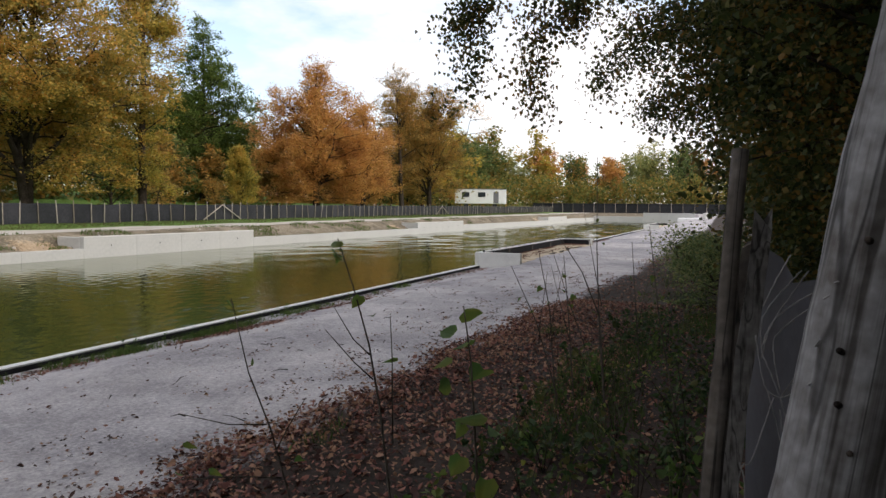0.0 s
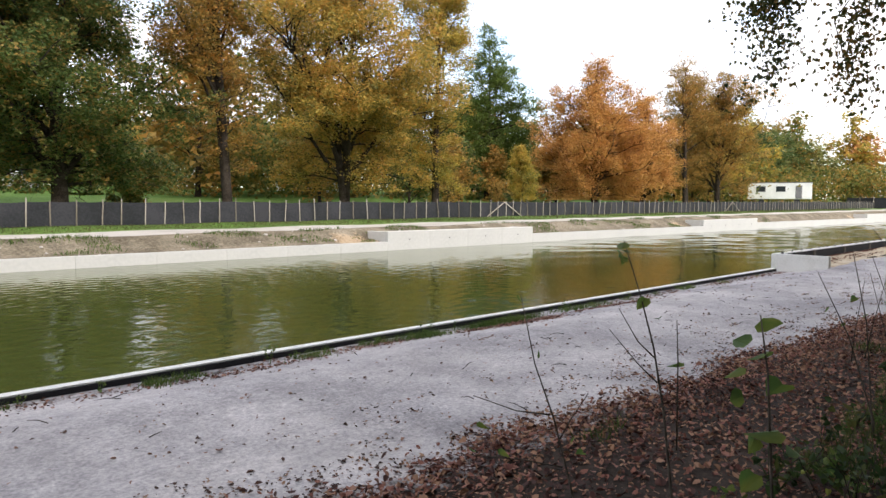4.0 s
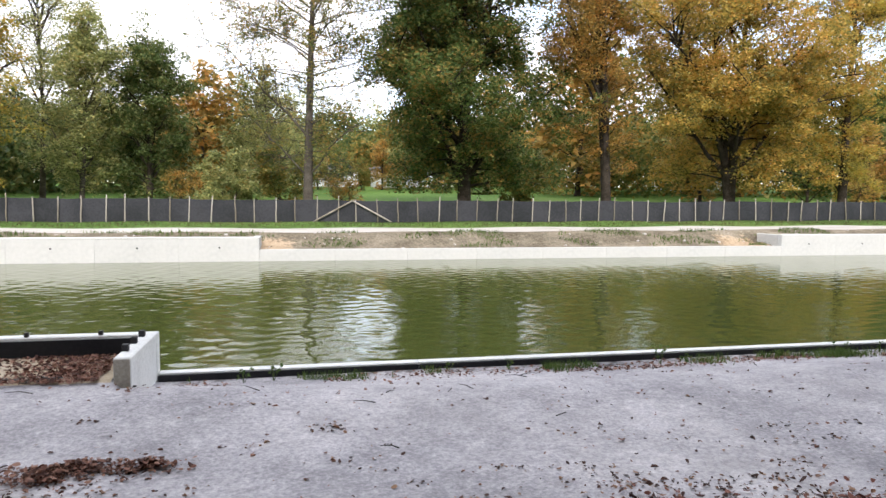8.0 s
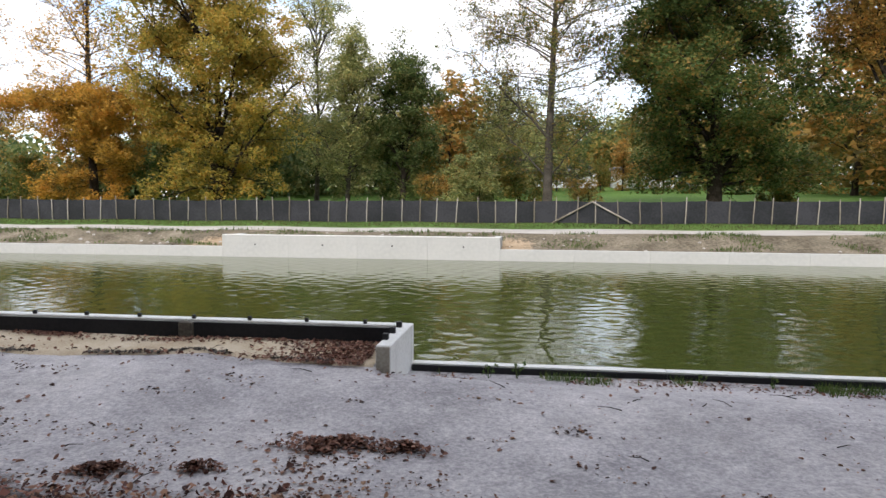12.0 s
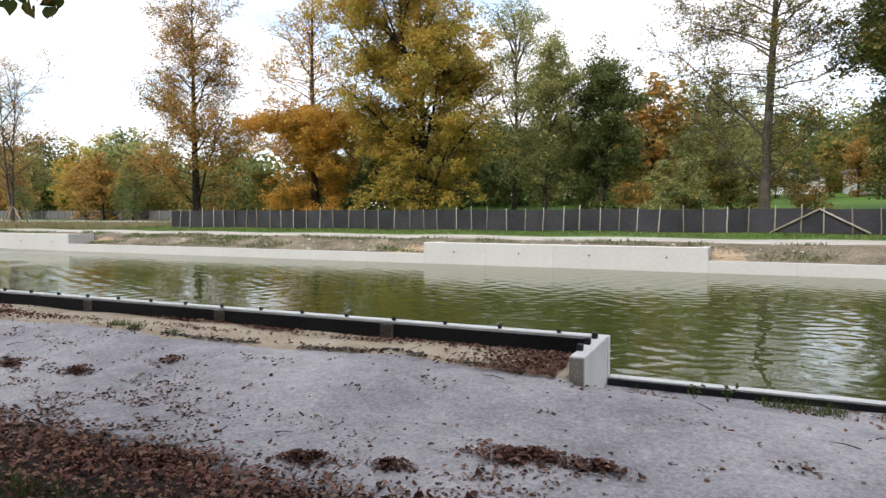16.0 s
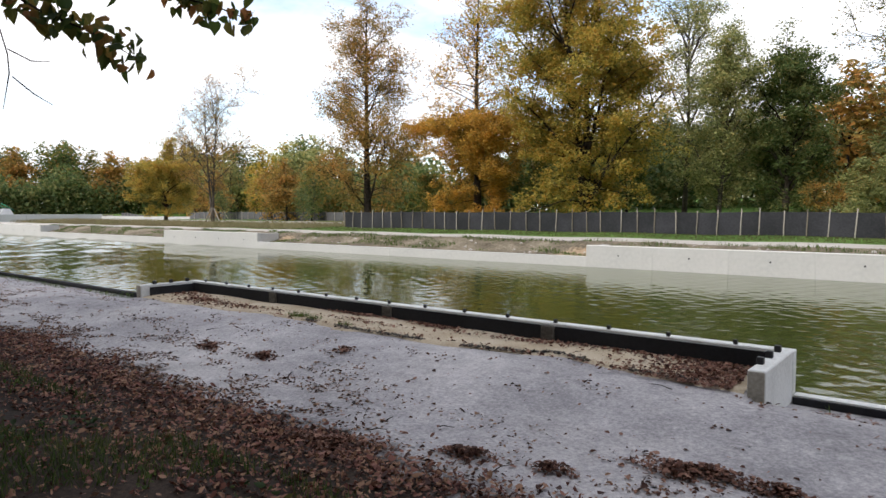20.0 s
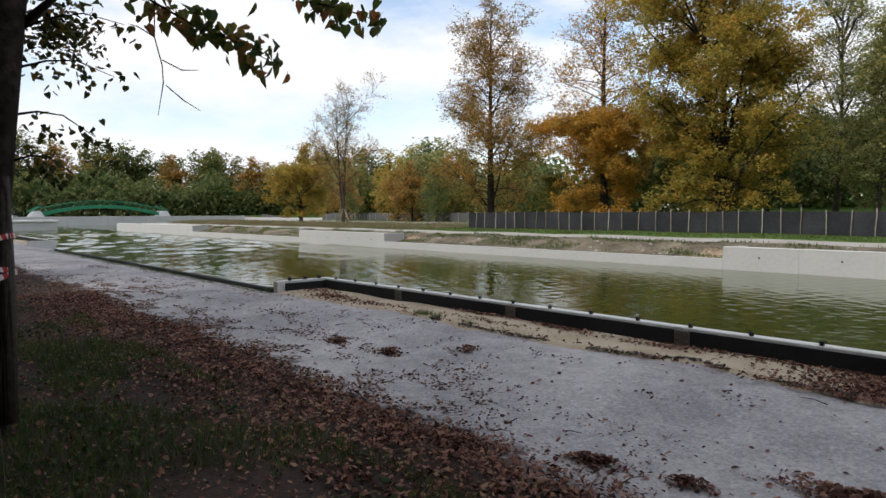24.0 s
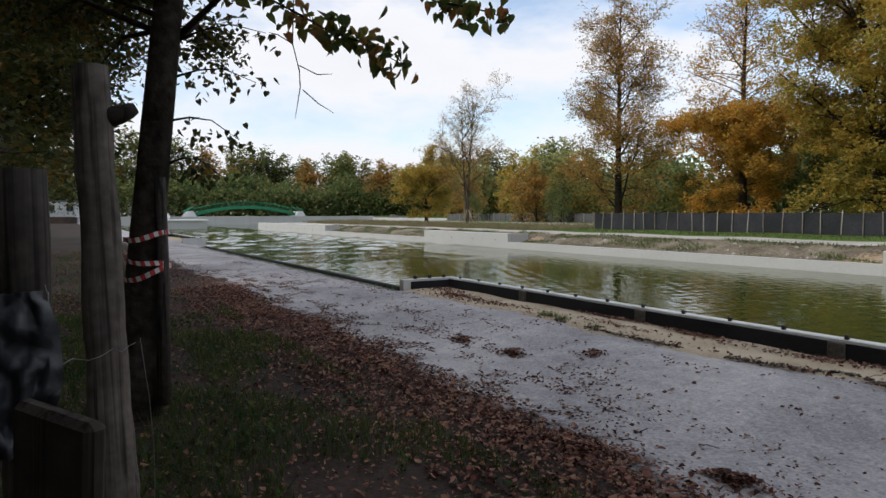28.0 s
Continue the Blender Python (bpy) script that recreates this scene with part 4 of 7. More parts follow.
SPEC = [
    ("broad dark green maple with rusty patches", 10.7, 36, dict(size=0.155, height=19, width=13.0, base=1.9, leaf_mat=M_leaf_dark, bark=M_bark, leaves=165000, trunk_r=0.42, limbs=96, gaps=0.35, rise_=(4, 72), shape="dome")),
    ("tall sparse tree with twin stems and rusty leaves", 18.9, 35, dict(size=0.125, height=21, width=6.6, base=2.6, leaf_mat=M_leaf_brown, bark=M_bark, leaves=60000, trunk_r=0.36, fork=0.6, shape="tall", gaps=0.6, limbs=70, rise_=(25, 68), twigs=0.5)),
    ("golden maple with forked trunk", 27.6, 36, dict(size=0.145, height=20, width=13.8, base=2.4, leaf_mat=M_leaf_amber, bark=M_bark, leaves=150000, trunk_r=0.40, fork=0.9, gaps=0.4, limbs=78, rise_=(6, 72), shape="dome")),
    ("slender olive tree with leafy trunk", 34.8, 35, dict(size=0.13, height=22, width=6.4, base=1.0, leaf_mat=M_leaf_gold, bark=M_bark, leaves=70000, trunk_r=0.30, shape="tall", gaps=0.5, limbs=90, rise_=(15, 65))),
    ("dark green larch with drooping boughs", 58.6, 52, dict(size=0.18, height=20.5, width=19.0, base=1.5, leaf_mat=M_leaf_larch, bark=M_bark, leaves=85000, trunk_r=0.35, shape="cone", limbs=120, rise_=(5, 45), hang=0.2, gaps=0.5, steep=0.0)),
    ("broad round rust-orange maple", 58.1, 37, dict(size=0.14, height=15.4, width=13.0, base=1.5, leaf_mat=M_leaf_rust, bark=M_bark, leaves=110000, trunk_r=0.40, gaps=0.15, limbs=110, rise_=(6, 72), shape="dome")),
    ("smaller rust-orange maple beside the round one", 65.5, 36, dict(size=0.145, height=12.6, width=9.6, base=1.5, leaf_mat=M_leaf_rust, bark=M_bark, leaves=50000, trunk_r=0.36, gaps=0.15, limbs=90, shape="dome")),
    ("small yellow-green conical tree", 45.2, 35.5, dict(height=5.8, width=3.6, base=0.3, leaf_mat=M_leaf_gold, bark=M_bark, leaves=17000, size=0.11, trunk_r=0.1, shape="cone", gaps=0.2, limbs=60, rise_=(25, 70), puff=0.14, steep=0.2)),
    ("tall sparse brown-gold tree", 79.0, 38, dict(size=0.14, height=20, width=8.8, base=2, leaf_mat=M_leaf_brown, bark=M_bark, leaves=44000, trunk_r=0.36, shape="tall", bare=0.3, thin=0.3, limbs=70, rise_=(20, 65), twigs=0.5)),
    ("dense broad brown-gold tree", 85.4, 37, dict(size=0.15, height=18.5, width=12.0, base=1.4, leaf_mat=M_leaf_brown, bark=M_bark, leaves=80000, trunk_r=0.38, gaps=0.4, limbs=80)),
    ("tall half-bare tree with spreading grey branches", 2.05, 33, dict(size=0.105, height=19, width=11.4, base=2.2, leaf_mat=M_leaf_olive, bark=M_bark_grey, leaves=38000, trunk_r=0.27, shape="tall", limbs=110, rise_=(2, 55), droop=0.06, gaps=0.9, twigs=0.9, twig_r=0.011, bare=0.98, thin=1.0, steep=0.08, limb_r=0.006, puff=0.16)),
    ("pale green tree with upright feathery crown", -10.2, 40, dict(size=0.13, height=12.0, width=5.8, base=0.8, leaf_mat=M_leaf_pale, bark=M_bark_grey, leaves=34000, trunk_r=0.16, shape="tall", limbs=80, rise_=(22, 72), gaps=0.6, hang=0.1)),
    ("dark green tree beside the pale one", -6.9, 41.0, dict(size=0.14, height=11.0, width=4.6, base=0.4, leaf_mat=M_leaf_green, bark=M_bark, leaves=36000, trunk_r=0.2, shape="round", limbs=80, gaps=0.4, rise_=(5, 72))),
    ("large golden-olive tree with forked trunk", -16.1, 35, dict(size=0.145, height=19, width=10.0, base=1.0, leaf_mat=M_leaf_gold, bark=M_bark, leaves=118000, trunk_r=0.38, fork=0.7, shape="dome", gaps=0.5, limbs=84, rise_=(8, 74))),
    ("tree with orange lower crown and thin top", -24.5, 36, dict(size=0.135, height=16.5, width=9.4, base=0.6, leaf_mat=M_leaf_orange, bark=M_bark, leaves=76000, trunk_r=0.30, shape="tall", bare=0.6, thin=0.09, limbs=110, rise_=(0, 60), gaps=0.4, twigs=0.3, steep=0.05, limb_r=0.007, twig_r=0.010)),
    ("tall open brown-gold tree", -34.9, 36, dict(size=0.12, height=17.0, width=10.8, base=0.8, leaf_mat=M_leaf_brown, bark=M_bark, leaves=50000, trunk_r=0.32, shape="tall", limbs=100, gaps=0.8, rise_=(12, 62), twigs=0.7, limb_r=0.008, twig_r=0.010, steep=0.05, clump=0.3)),
    ("slim sparse young tree beside planted stakes", -48.5, 31.3, dict(size=0.10, height=13.4, width=8.6, base=2.6, leaf_mat=M_leaf_brown, bark=M_bark_grey, leaves=12000, trunk_r=0.16, shape="round", limbs=70, bare=0.98, thin=1.0, gaps=0.8, rise_=(30, 70), twigs=1.0, twig_r=0.009, limb_r=0.006, puff=0.16, steep=0.3, fork=0.5)),
    ("low spreading golden tree", -61.0, 34, dict(size=0.14, height=8.4, width=8.0, base=1.0, leaf_mat=M_leaf_gold, bark=M_bark, leaves=40000, trunk_r=0.22, limbs=60)),
    ("slim tree with thin pale leaves behind the golden one", -13.2, 43, dict(size=0.12, height=16, width=5.4, base=2.0, leaf_mat=M_leaf_pale, bark=M_bark_grey, leaves=17000, trunk_r=0.18, shape="tall", limbs=60, gaps=0.8, rise_=(25, 65), twigs=0.5)),
    ("pale rounded tree behind the lawn shrubs", -0.6, 54, dict(size=0.14, height=11.0, width=8.2, base=1.5, leaf_mat=M_leaf_pale, bark=M_bark_grey, leaves=20000, trunk_r=0.18, limbs=60, gaps=0.6, rise_=(15, 72))),
]
for k, (label, x, y, kw) in enumerate(SPEC):
    plant_tree(label, tree_meshes(20 + k, **kw), x, y, lawn_z(x, y))

# shrubs along the lawn
def shrub_meshes(seed, height, width, leaf_mat, leaves=5000, size=0.2, clump=0.5):
    return tree_meshes(seed, height, width, 0.15, leaf_mat, M_bark, leaves=int(2.2 * leaves), size=0.62 * size, trunk_r=0.05, fork=0.5, limbs=30, gaps=0.4, rise_=(10, 70), puff=0.05 + 0.03 * height, plain=True, clump=clump)


for k, (label, x, y, h, w, m_) in enumerate([
        ("olive-gold shrub", -1.7, 34.0, 3.0, 4.4, M_leaf_pale), ("olive shrub", 0.8, 36.5, 3.6, 4.0, M_leaf_olive), ("brown shrub", 4.6, 39, 1.7, 1.7, M_leaf_brown),
        ("olive shrub", 15.5, 40, 3.0, 3.6, M_leaf_olive), ("grey-brown shrub", 39.5, 39, 3.2, 5.0, M_leaf_brown), ("grey-brown shrub", 47.5, 40, 2.6, 5.0, M_leaf_brown),
        ("olive shrub", 70.5, 39, 2.6, 5.0, M_leaf_brown), ("olive shrub", -29.0, 37.5, 3.5, 5.0, M_leaf_olive), ("dark shrub", -21.0, 39, 4.2, 6.0, M_leaf_dark), ("red-brown shrub", -4.2, 38, 2.0, 2.0, M_leaf_brown)]):
    plant_tree(label + " on the lawn", shrub_meshes(70 + k, h, w, m_, 1300 if "brown" in label else 4200, 0.16 if "brown" in label else 0.2, 0.15), x, y, lawn_z(x, y), "shrub")

# woods behind, out of a few trees planted again and again
KINDS = [tree_meshes(90 + k, 12, wd, 0.3, m_, M_bark, leaves=3700, size=0.42, trunk_r=0.22, shape=sh, limbs=40, puff=0.36, gaps=0.4, rise_=(5, 68), plain=True)
         for k, (m_, sh, wd) in enumerate([(M_leaf_green, "tall", 9), (M_leaf_olive, "tall", 8), (M_leaf_dark, "tall", 9), (M_leaf_brown, "tall", 8), (M_leaf_gold, "tall", 8), (M_leaf_dark, "cone", 7), (M_leaf_pale, "tall", 9), (M_leaf_rust, "round", 7)])]
WORD = ["mid green", "olive", "dark green", "brown-gold", "golden", "dark conical", "pale green", "rusty"]
g = np.random.default_rng(11)


def woods(points, kinds, h0, h1):
    for (x, y) in points:
        k = kinds[int(g.integers(len(kinds)))]
        plant_tree(WORD[k] + " tree of the woods behind", KINDS[k], x, y, lawn_z(x, y) - 0.1, turn=g.uniform(0, 6.28), scale=g.uniform(h0, h1) / 12, group="woods behind the lawn")


woods([(x + g.normal() * 1.5, 58 + g.normal() * 5) for x in np.arange(-40, -2, 3.6)], [0, 1, 6, 0, 3], 6.5, 10.5)
woods([(x + g.normal() * 2, 86 + g.normal() * 3) for x in np.arange(-4, 36, 3.2)], [0, 1, 6, 3, 2], 8.5, 12)
woods([(x + g.normal() * 1.5, 62 + g.normal() * 5) for x in np.arange(26, 110, 5.5)], [0, 1, 2, 3, 5], 11, 17)
woods([(x + g.normal() * 2, 47 + g.normal() * 3) for x in np.arange(32, 100, 6.0)], [1, 3, 2, 3], 6.5, 10)
woods([(1.5, 62), (3.4, 64), (5.2, 66), (7.4, 63), (9.6, 65), (11.4, 67), (13.2, 64), (15.4, 62.5), (17.6, 66), (20, 64), (22.5, 65), (25, 63)], [0, 1, 6, 3, 2], 3.4, 5.6)
woods([(x + g.normal() * 2, 50 + g.normal() * 4) for x in np.arange(-34, -14, 4.0)], [2, 0, 2, 1], 6, 9)
woods([(x + g.normal() * 3, 95 + g.normal() * 6) for x in np.arange(-30, 40, 7.0)], [0, 2, 1], 9, 13)
woods([(-70 - 5.5 * k + g.normal() * 2, 66 + 1.2 * k + g.normal() * 6) for k in range(20)], [0, 6, 3, 1, 4, 7, 2], 12, 15.5)
woods([(-45 - 5 * k + g.normal() * 2, 52 + 0.6 * k + g.normal() * 4) for k in range(10)], [3, 4, 1, 3], 6.5, 9)
woods([(-165 + g.normal() * 6, -14 + 4.0 * k + g.normal() * 2) for k in range(34)], [0, 2, 1, 0, 3, 4, 2], 14, 20)
woods([(104 + 7 * k, 47 + g.normal() * 2) for k in range(6)], [0, 6, 4], 14, 18)
woods([(146 + 2 * k + g.normal() * 5, 56 - 3.6 * k + g.normal() * 2) for k in range(26)], [6, 0, 6, 1, 4, 6, 7, 2], 13, 20)
woods([(-60 - 9 * k + g.normal() * 3, -16 - 1.0 * k + g.normal() * 3) for k in range(9)], [2, 0, 1], 10, 14)


# undergrowth that closes the woods
def undergrowth(line, tall, mat, leaves, size, wide):
    """Leaves filling a thicket along a line of (x, y) corners, with an uneven top."""
    g = np.random.default_rng(leaves)
    c = np.array(line, float)
    seg = np.linalg.norm(np.diff(c, axis=0), axis=1)
    s = g.uniform(0, seg.sum(), leaves)
    along = np.concatenate([[0], np.cumsum(seg)])
    x, y = np.interp(s, along, c[:, 0]) + g.normal(size=leaves) * wide, np.interp(s, along, c[:, 1]) + g.normal(size=leaves) * wide
    top = tall * np.array([0.8 + 0.55 * noise.noise(Vector((a * 0.11, c_ * 0.11, 2.0))) + 0.3 * noise.noise(Vector((a * 0.4, c_ * 0.4, 5.0))) for a, c_ in zip(x, y)])
    z = height_at(x, y) + 0.05 + top * g.uniform(0, 1, leaves) ** 0.8
    return quads_mesh("undergrowth", leaf_tris(np.stack([x, y, z], 1), size, g, 0.2), mat)


for label, mat, line, tall, k, wide, size_ in (
        ("dense green undergrowth behind the lawn", M_leaf_green, [(-45, 84), (30, 82)], 8.0, 24000, 2.0, 0.5),
        ("mixed green and olive thicket behind the lawn trees", M_leaf_pale, [(-14, 60), (-1, 62)], 5.6, 14000, 2.2, 0.36),
        ("dark green thicket behind the golden trees", M_leaf_green, [(-44, 50), (-14, 55)], 6.4, 30000, 2.0, 0.34),
        ("olive thicket beyond the meadow", M_leaf_olive, [(-70, 56), (-38, 50)], 5.0, 22000, 2.0, 0.34),
        ("olive thicket behind the white building", M_leaf_olive, [(-6, 79), (50, 77)], 7.5, 40000, 2.0, 0.42),
        ("dense olive undergrowth behind the rusty trees", M_leaf_olive, [(26, 56), (70, 58), (125, 58)], 8.0, 40000, 2.5, 0.42),
        ("olive woods across the pond", M_leaf_green, [(-48, 66), (-100, 78), (-145, 92), (-152, 40), (-150, -30)], 8.5, 45000, 3.0, 0.6),
        ("green woods at the canal's end", M_leaf_olive, [(106, 49), (138, 44), (152, 20), (154, -34)], 7.5, 36000, 3.5, 0.5),
        ("dark green thicket behind the footbridge", M_leaf_green, [(-148, 100), (-148, 14)], 7.5, 36000, 3.0, 0.6),
        ("dark thicket behind the verge fence", M_leaf_dark, [(-60, -8.5), (60, -10)], 3.4, 34000, 0.8, 0.5)):
    tagged(new("undergrowth", undergrowth(line, tall, mat, k, size_, wide)), label, "undergrowth", kind="stuff")


# ---- near trees ----
def near_crown(seed, centres, spread, leaves, size, mat=None, flat=0.1):
    g = np.random.default_rng(seed)
    c = np.array(centres)
    pick = g.integers(len(c), size=leaves)
    pos = c[pick] + g.normal(size=(leaves, 3)) * np.array(spread)
    return quads_mesh("crown", leaf_quads(pos, size, g, flat, 0.8), mat or M_leaf_near)


# the taped tree beside the path
def log_between(name, label, p0, p1, r0, r1, mat, seed=0, sides=18, rings=14, category="post", rough=1.0):
    """A round post from p0 to p1 in the world, slightly crooked and out of round; its origin lies at p0."""
    g = np.random.default_rng(seed)
    p0, p1 = Vector(p0), Vector(p1)
    path, rad = [], []
    long = Vector((0, 0, (p1 - p0).length))
    for i in range(rings):
        s = i / (rings - 1)
        path.append(long * s + Vector((g.normal(), g.normal(), 0)) * 0.06 * rough * r0 * math.sin(math.pi * s))
        rad.append((r0 + (r1 - r0) * s) * (1 + 0.03 * rough * g.normal()))
    v, f = tube(path, rad, sides)
    v = [p + Vector((noise.noise(p * 7) * 0.06 * r0, noise.noise(p * 7 + Vector((9, 0, 0))) * 0.06 * r0, 0)) for p in v]
    ob = new(name, mesh(name, v, f, mat, True))
    ob.location = p0
    ob.rotation_euler = (p1 - p0).to_track_quat("Z", "Y").to_euler()
    return tagged(ob, label, category)


def upright(ob):
    """Turns a part of a leaning log back to the world's axes."""
    return ob.rotation_euler.to_matrix().to_4x4().inverted()


def gz(x, y):
    return float(height_at(np.array(float(x)), np.array(float(y))))


def leaning(pa, pb, z):
    """The point at height z on the line through pa and pb."""
    pa, pb = Vector(pa), Vector(pb)
    return pa + (pb - pa) * ((z - pa.z) / (pb.z - pa.z))


# logs of the verge fence
A0, A1 = Vector((3.04, -0.71, 1.15)), Vector((3.13, -0.82, 1.86))
foot = leaning(A0, A1, -0.2)
log_a = log_between("fence_post", "thick silvery weathered log with knots and drying cracks", foot, leaning(A0, A1, 2.1), 0.100, 0.066, M_log, 1, 40, 60, "post", 0.12)
g = np.random.default_rng(8)
STUBS = [(0.985, 2.62, 0.020), (0.955, 2.95, 0.017), (1.02, 3.9, 0.012), (0.80, 3.1, 0.015), (1.30, 2.75, 0.008), (1.37, 2.62, 0.008), (1.52, 2.70, 0.009), (1.62, 2.85, 0.007), (1.70, 3.0, 0.007), (1.24, 3.05, 0.007), (1.44, 3.3, 0.006), (1.58, 3.55, 0.006), (1.10, 3.4, 0.007), (1.80, 2.75, 0.006), (1.87, 3.1, 0.006)]
for v_ in log_a.data.vertices:
    c_ = v_.co
    w_ = math.atan2((log_a.rotation_euler.to_matrix() @ c_).y - leaning(A0, A1, foot.z + c_.z).y + foot.y, (log_a.rotation_euler.to_matrix() @ c_).x - leaning(A0, A1, foot.z + c_.z).x + foot.x) % 6.283
    z_ = foot.z + c_.z
    r_ = math.hypot(c_.x, c_.y)
    swell = 0.0
    for zs_, ws_, rs_ in STUBS:
        dw = (w_ - ws_ + math.pi) % 6.283 - math.pi
        swell += 0.4 * rs_ * math.exp(-((z_ - zs_) / (1.6 * rs_ + 0.01)) ** 2 - (dw * r_ / (1.3 * rs_ + 0.008)) ** 2)
    swell += 0.012 * math.exp(-((z_ - 0.93) / 0.14) ** 2) * (0.5 + 0.5 * math.cos(w_ - 2.8)) - 0.0035 * max(0.0, math.cos(9 * w_ + 0.8 * math.sin(1.7 * z_))) ** 12
    c_.x, c_.y = c_.x * (1 + swell / max(r_, 0.01)), c_.y * (1 + swell / max(r_, 0.01))
for zs_, ws_, rs_ in STUBS:
    c = leaning(A0, A1, zs_)
    n_ = Vector((math.cos(ws_), math.sin(ws_), 0.35)).normalized()
    q = c + Vector((math.cos(ws_), math.sin(ws_), 0)) * (0.106 - 0.018 * zs_) - foot
    part("knot", tubes_mesh("knot", [([q - n_ * 0.012, q + n_ * 0.3 * rs_, q + n_ * 0.75 * rs_, q + n_ * 0.8 * rs_], [0.62 * rs_, 0.58 * rs_, 0.42 * rs_, 0.18 * rs_], 9)], M_board if rs_ < 0.011 else M_log_brown), log_a, "dark broken branch stub", at=upright(log_a))
B0, B1 = Vector((4.109, -0.538, 0.677)), Vector((4.275, -0.589, 1.744))
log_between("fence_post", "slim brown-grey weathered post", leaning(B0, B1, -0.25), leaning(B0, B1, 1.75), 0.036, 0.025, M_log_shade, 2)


def plank_between(label, low, high, z0, z1, wide, thick, mat, seed):
    """A flat split board whose middle runs through low and high, with a ragged upper end."""
    g = np.random.default_rng(seed)
    a, c = leaning(low, high, z0), leaning(low, high, z1)
    v, f, rings = [], [], 12
    for i in range(rings):
        s = i / (rings - 1)
        m = (c - a) * s + Vector((0.006 * g.normal(), 0.006 * g.normal(), 0))
        w = 0.5 * wide * (1 + 0.08 * g.normal())
        for x_, y_ in ((-0.5, -1), (0.5, -1), (0.5, -0.1), (0.62, 0.2), (0.5, 1), (-0.5, 1)):
            v.append(m + Vector((x_ * thick, y_ * w, 0.02 * g.normal() if i == rings - 1 else 0)))
    for i in range(rings - 1):
        for k in range(6):
            f.append((6 * i + k, 6 * i + (k + 1) % 6, 6 * i + 6 + (k + 1) % 6, 6 * i + 6 + k))
    f += [tuple(range(5, -1, -1)), tuple(6 * (rings - 1) + k for k in range(6))]
    ob = new("picket", mesh("picket", v, f, mat))
    ob.location = a
    tagged(ob, label, "picket")


plank_between("broad split grey board leaning beside a post", (4.252, -0.591, 0.63), (4.43, -0.671, 1.557), -0.1, 1.55, 0.052, 0.02, M_log_grey, 3)
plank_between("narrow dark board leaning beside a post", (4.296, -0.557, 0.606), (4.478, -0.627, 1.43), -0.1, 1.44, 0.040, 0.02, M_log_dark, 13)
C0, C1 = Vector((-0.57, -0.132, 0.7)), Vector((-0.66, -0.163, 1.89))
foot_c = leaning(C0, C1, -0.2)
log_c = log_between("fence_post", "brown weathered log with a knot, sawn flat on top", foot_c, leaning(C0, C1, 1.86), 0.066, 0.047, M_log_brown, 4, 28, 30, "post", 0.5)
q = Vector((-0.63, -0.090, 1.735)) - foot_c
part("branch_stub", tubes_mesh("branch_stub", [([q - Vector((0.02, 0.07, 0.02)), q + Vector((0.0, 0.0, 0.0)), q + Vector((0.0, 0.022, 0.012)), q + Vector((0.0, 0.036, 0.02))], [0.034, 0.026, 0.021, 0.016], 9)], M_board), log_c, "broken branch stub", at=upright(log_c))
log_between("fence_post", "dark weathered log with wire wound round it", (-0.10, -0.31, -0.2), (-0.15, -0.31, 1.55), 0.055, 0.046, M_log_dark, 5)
log_between("fence_post", "thin post coloured dark for deep shade", (-0.46, -0.42, -0.2), (-0.52, -0.45, 1.62), 0.045, 0.04, M_log_dark, 6)
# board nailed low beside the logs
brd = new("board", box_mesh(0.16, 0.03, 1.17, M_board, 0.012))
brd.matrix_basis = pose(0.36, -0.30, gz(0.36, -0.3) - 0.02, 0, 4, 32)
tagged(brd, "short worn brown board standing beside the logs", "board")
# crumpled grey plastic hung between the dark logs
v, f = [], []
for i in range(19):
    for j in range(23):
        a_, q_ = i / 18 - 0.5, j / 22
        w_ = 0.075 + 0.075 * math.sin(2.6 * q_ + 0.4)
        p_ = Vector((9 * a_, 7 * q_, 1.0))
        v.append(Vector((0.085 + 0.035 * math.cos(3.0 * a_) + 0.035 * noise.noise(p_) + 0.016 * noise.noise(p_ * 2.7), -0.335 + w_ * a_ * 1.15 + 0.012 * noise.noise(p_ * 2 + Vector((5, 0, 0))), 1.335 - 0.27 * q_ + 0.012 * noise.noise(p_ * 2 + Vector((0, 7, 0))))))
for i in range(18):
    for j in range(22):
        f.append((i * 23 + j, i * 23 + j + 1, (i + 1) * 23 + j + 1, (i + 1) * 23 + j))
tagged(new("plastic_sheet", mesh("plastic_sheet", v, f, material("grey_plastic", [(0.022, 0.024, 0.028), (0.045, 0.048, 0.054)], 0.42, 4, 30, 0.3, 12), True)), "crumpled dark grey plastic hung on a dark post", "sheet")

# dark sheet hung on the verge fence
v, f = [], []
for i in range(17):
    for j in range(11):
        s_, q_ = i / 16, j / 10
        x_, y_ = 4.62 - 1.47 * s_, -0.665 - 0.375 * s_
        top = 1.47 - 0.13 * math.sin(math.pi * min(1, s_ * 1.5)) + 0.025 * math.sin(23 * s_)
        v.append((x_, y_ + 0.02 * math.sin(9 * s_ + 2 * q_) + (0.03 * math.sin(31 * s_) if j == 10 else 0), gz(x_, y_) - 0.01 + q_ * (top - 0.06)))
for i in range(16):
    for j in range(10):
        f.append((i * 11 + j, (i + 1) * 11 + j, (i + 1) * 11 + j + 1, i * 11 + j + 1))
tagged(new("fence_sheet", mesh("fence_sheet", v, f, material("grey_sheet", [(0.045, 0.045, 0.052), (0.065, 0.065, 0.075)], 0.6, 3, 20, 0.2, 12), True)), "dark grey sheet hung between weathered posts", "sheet")

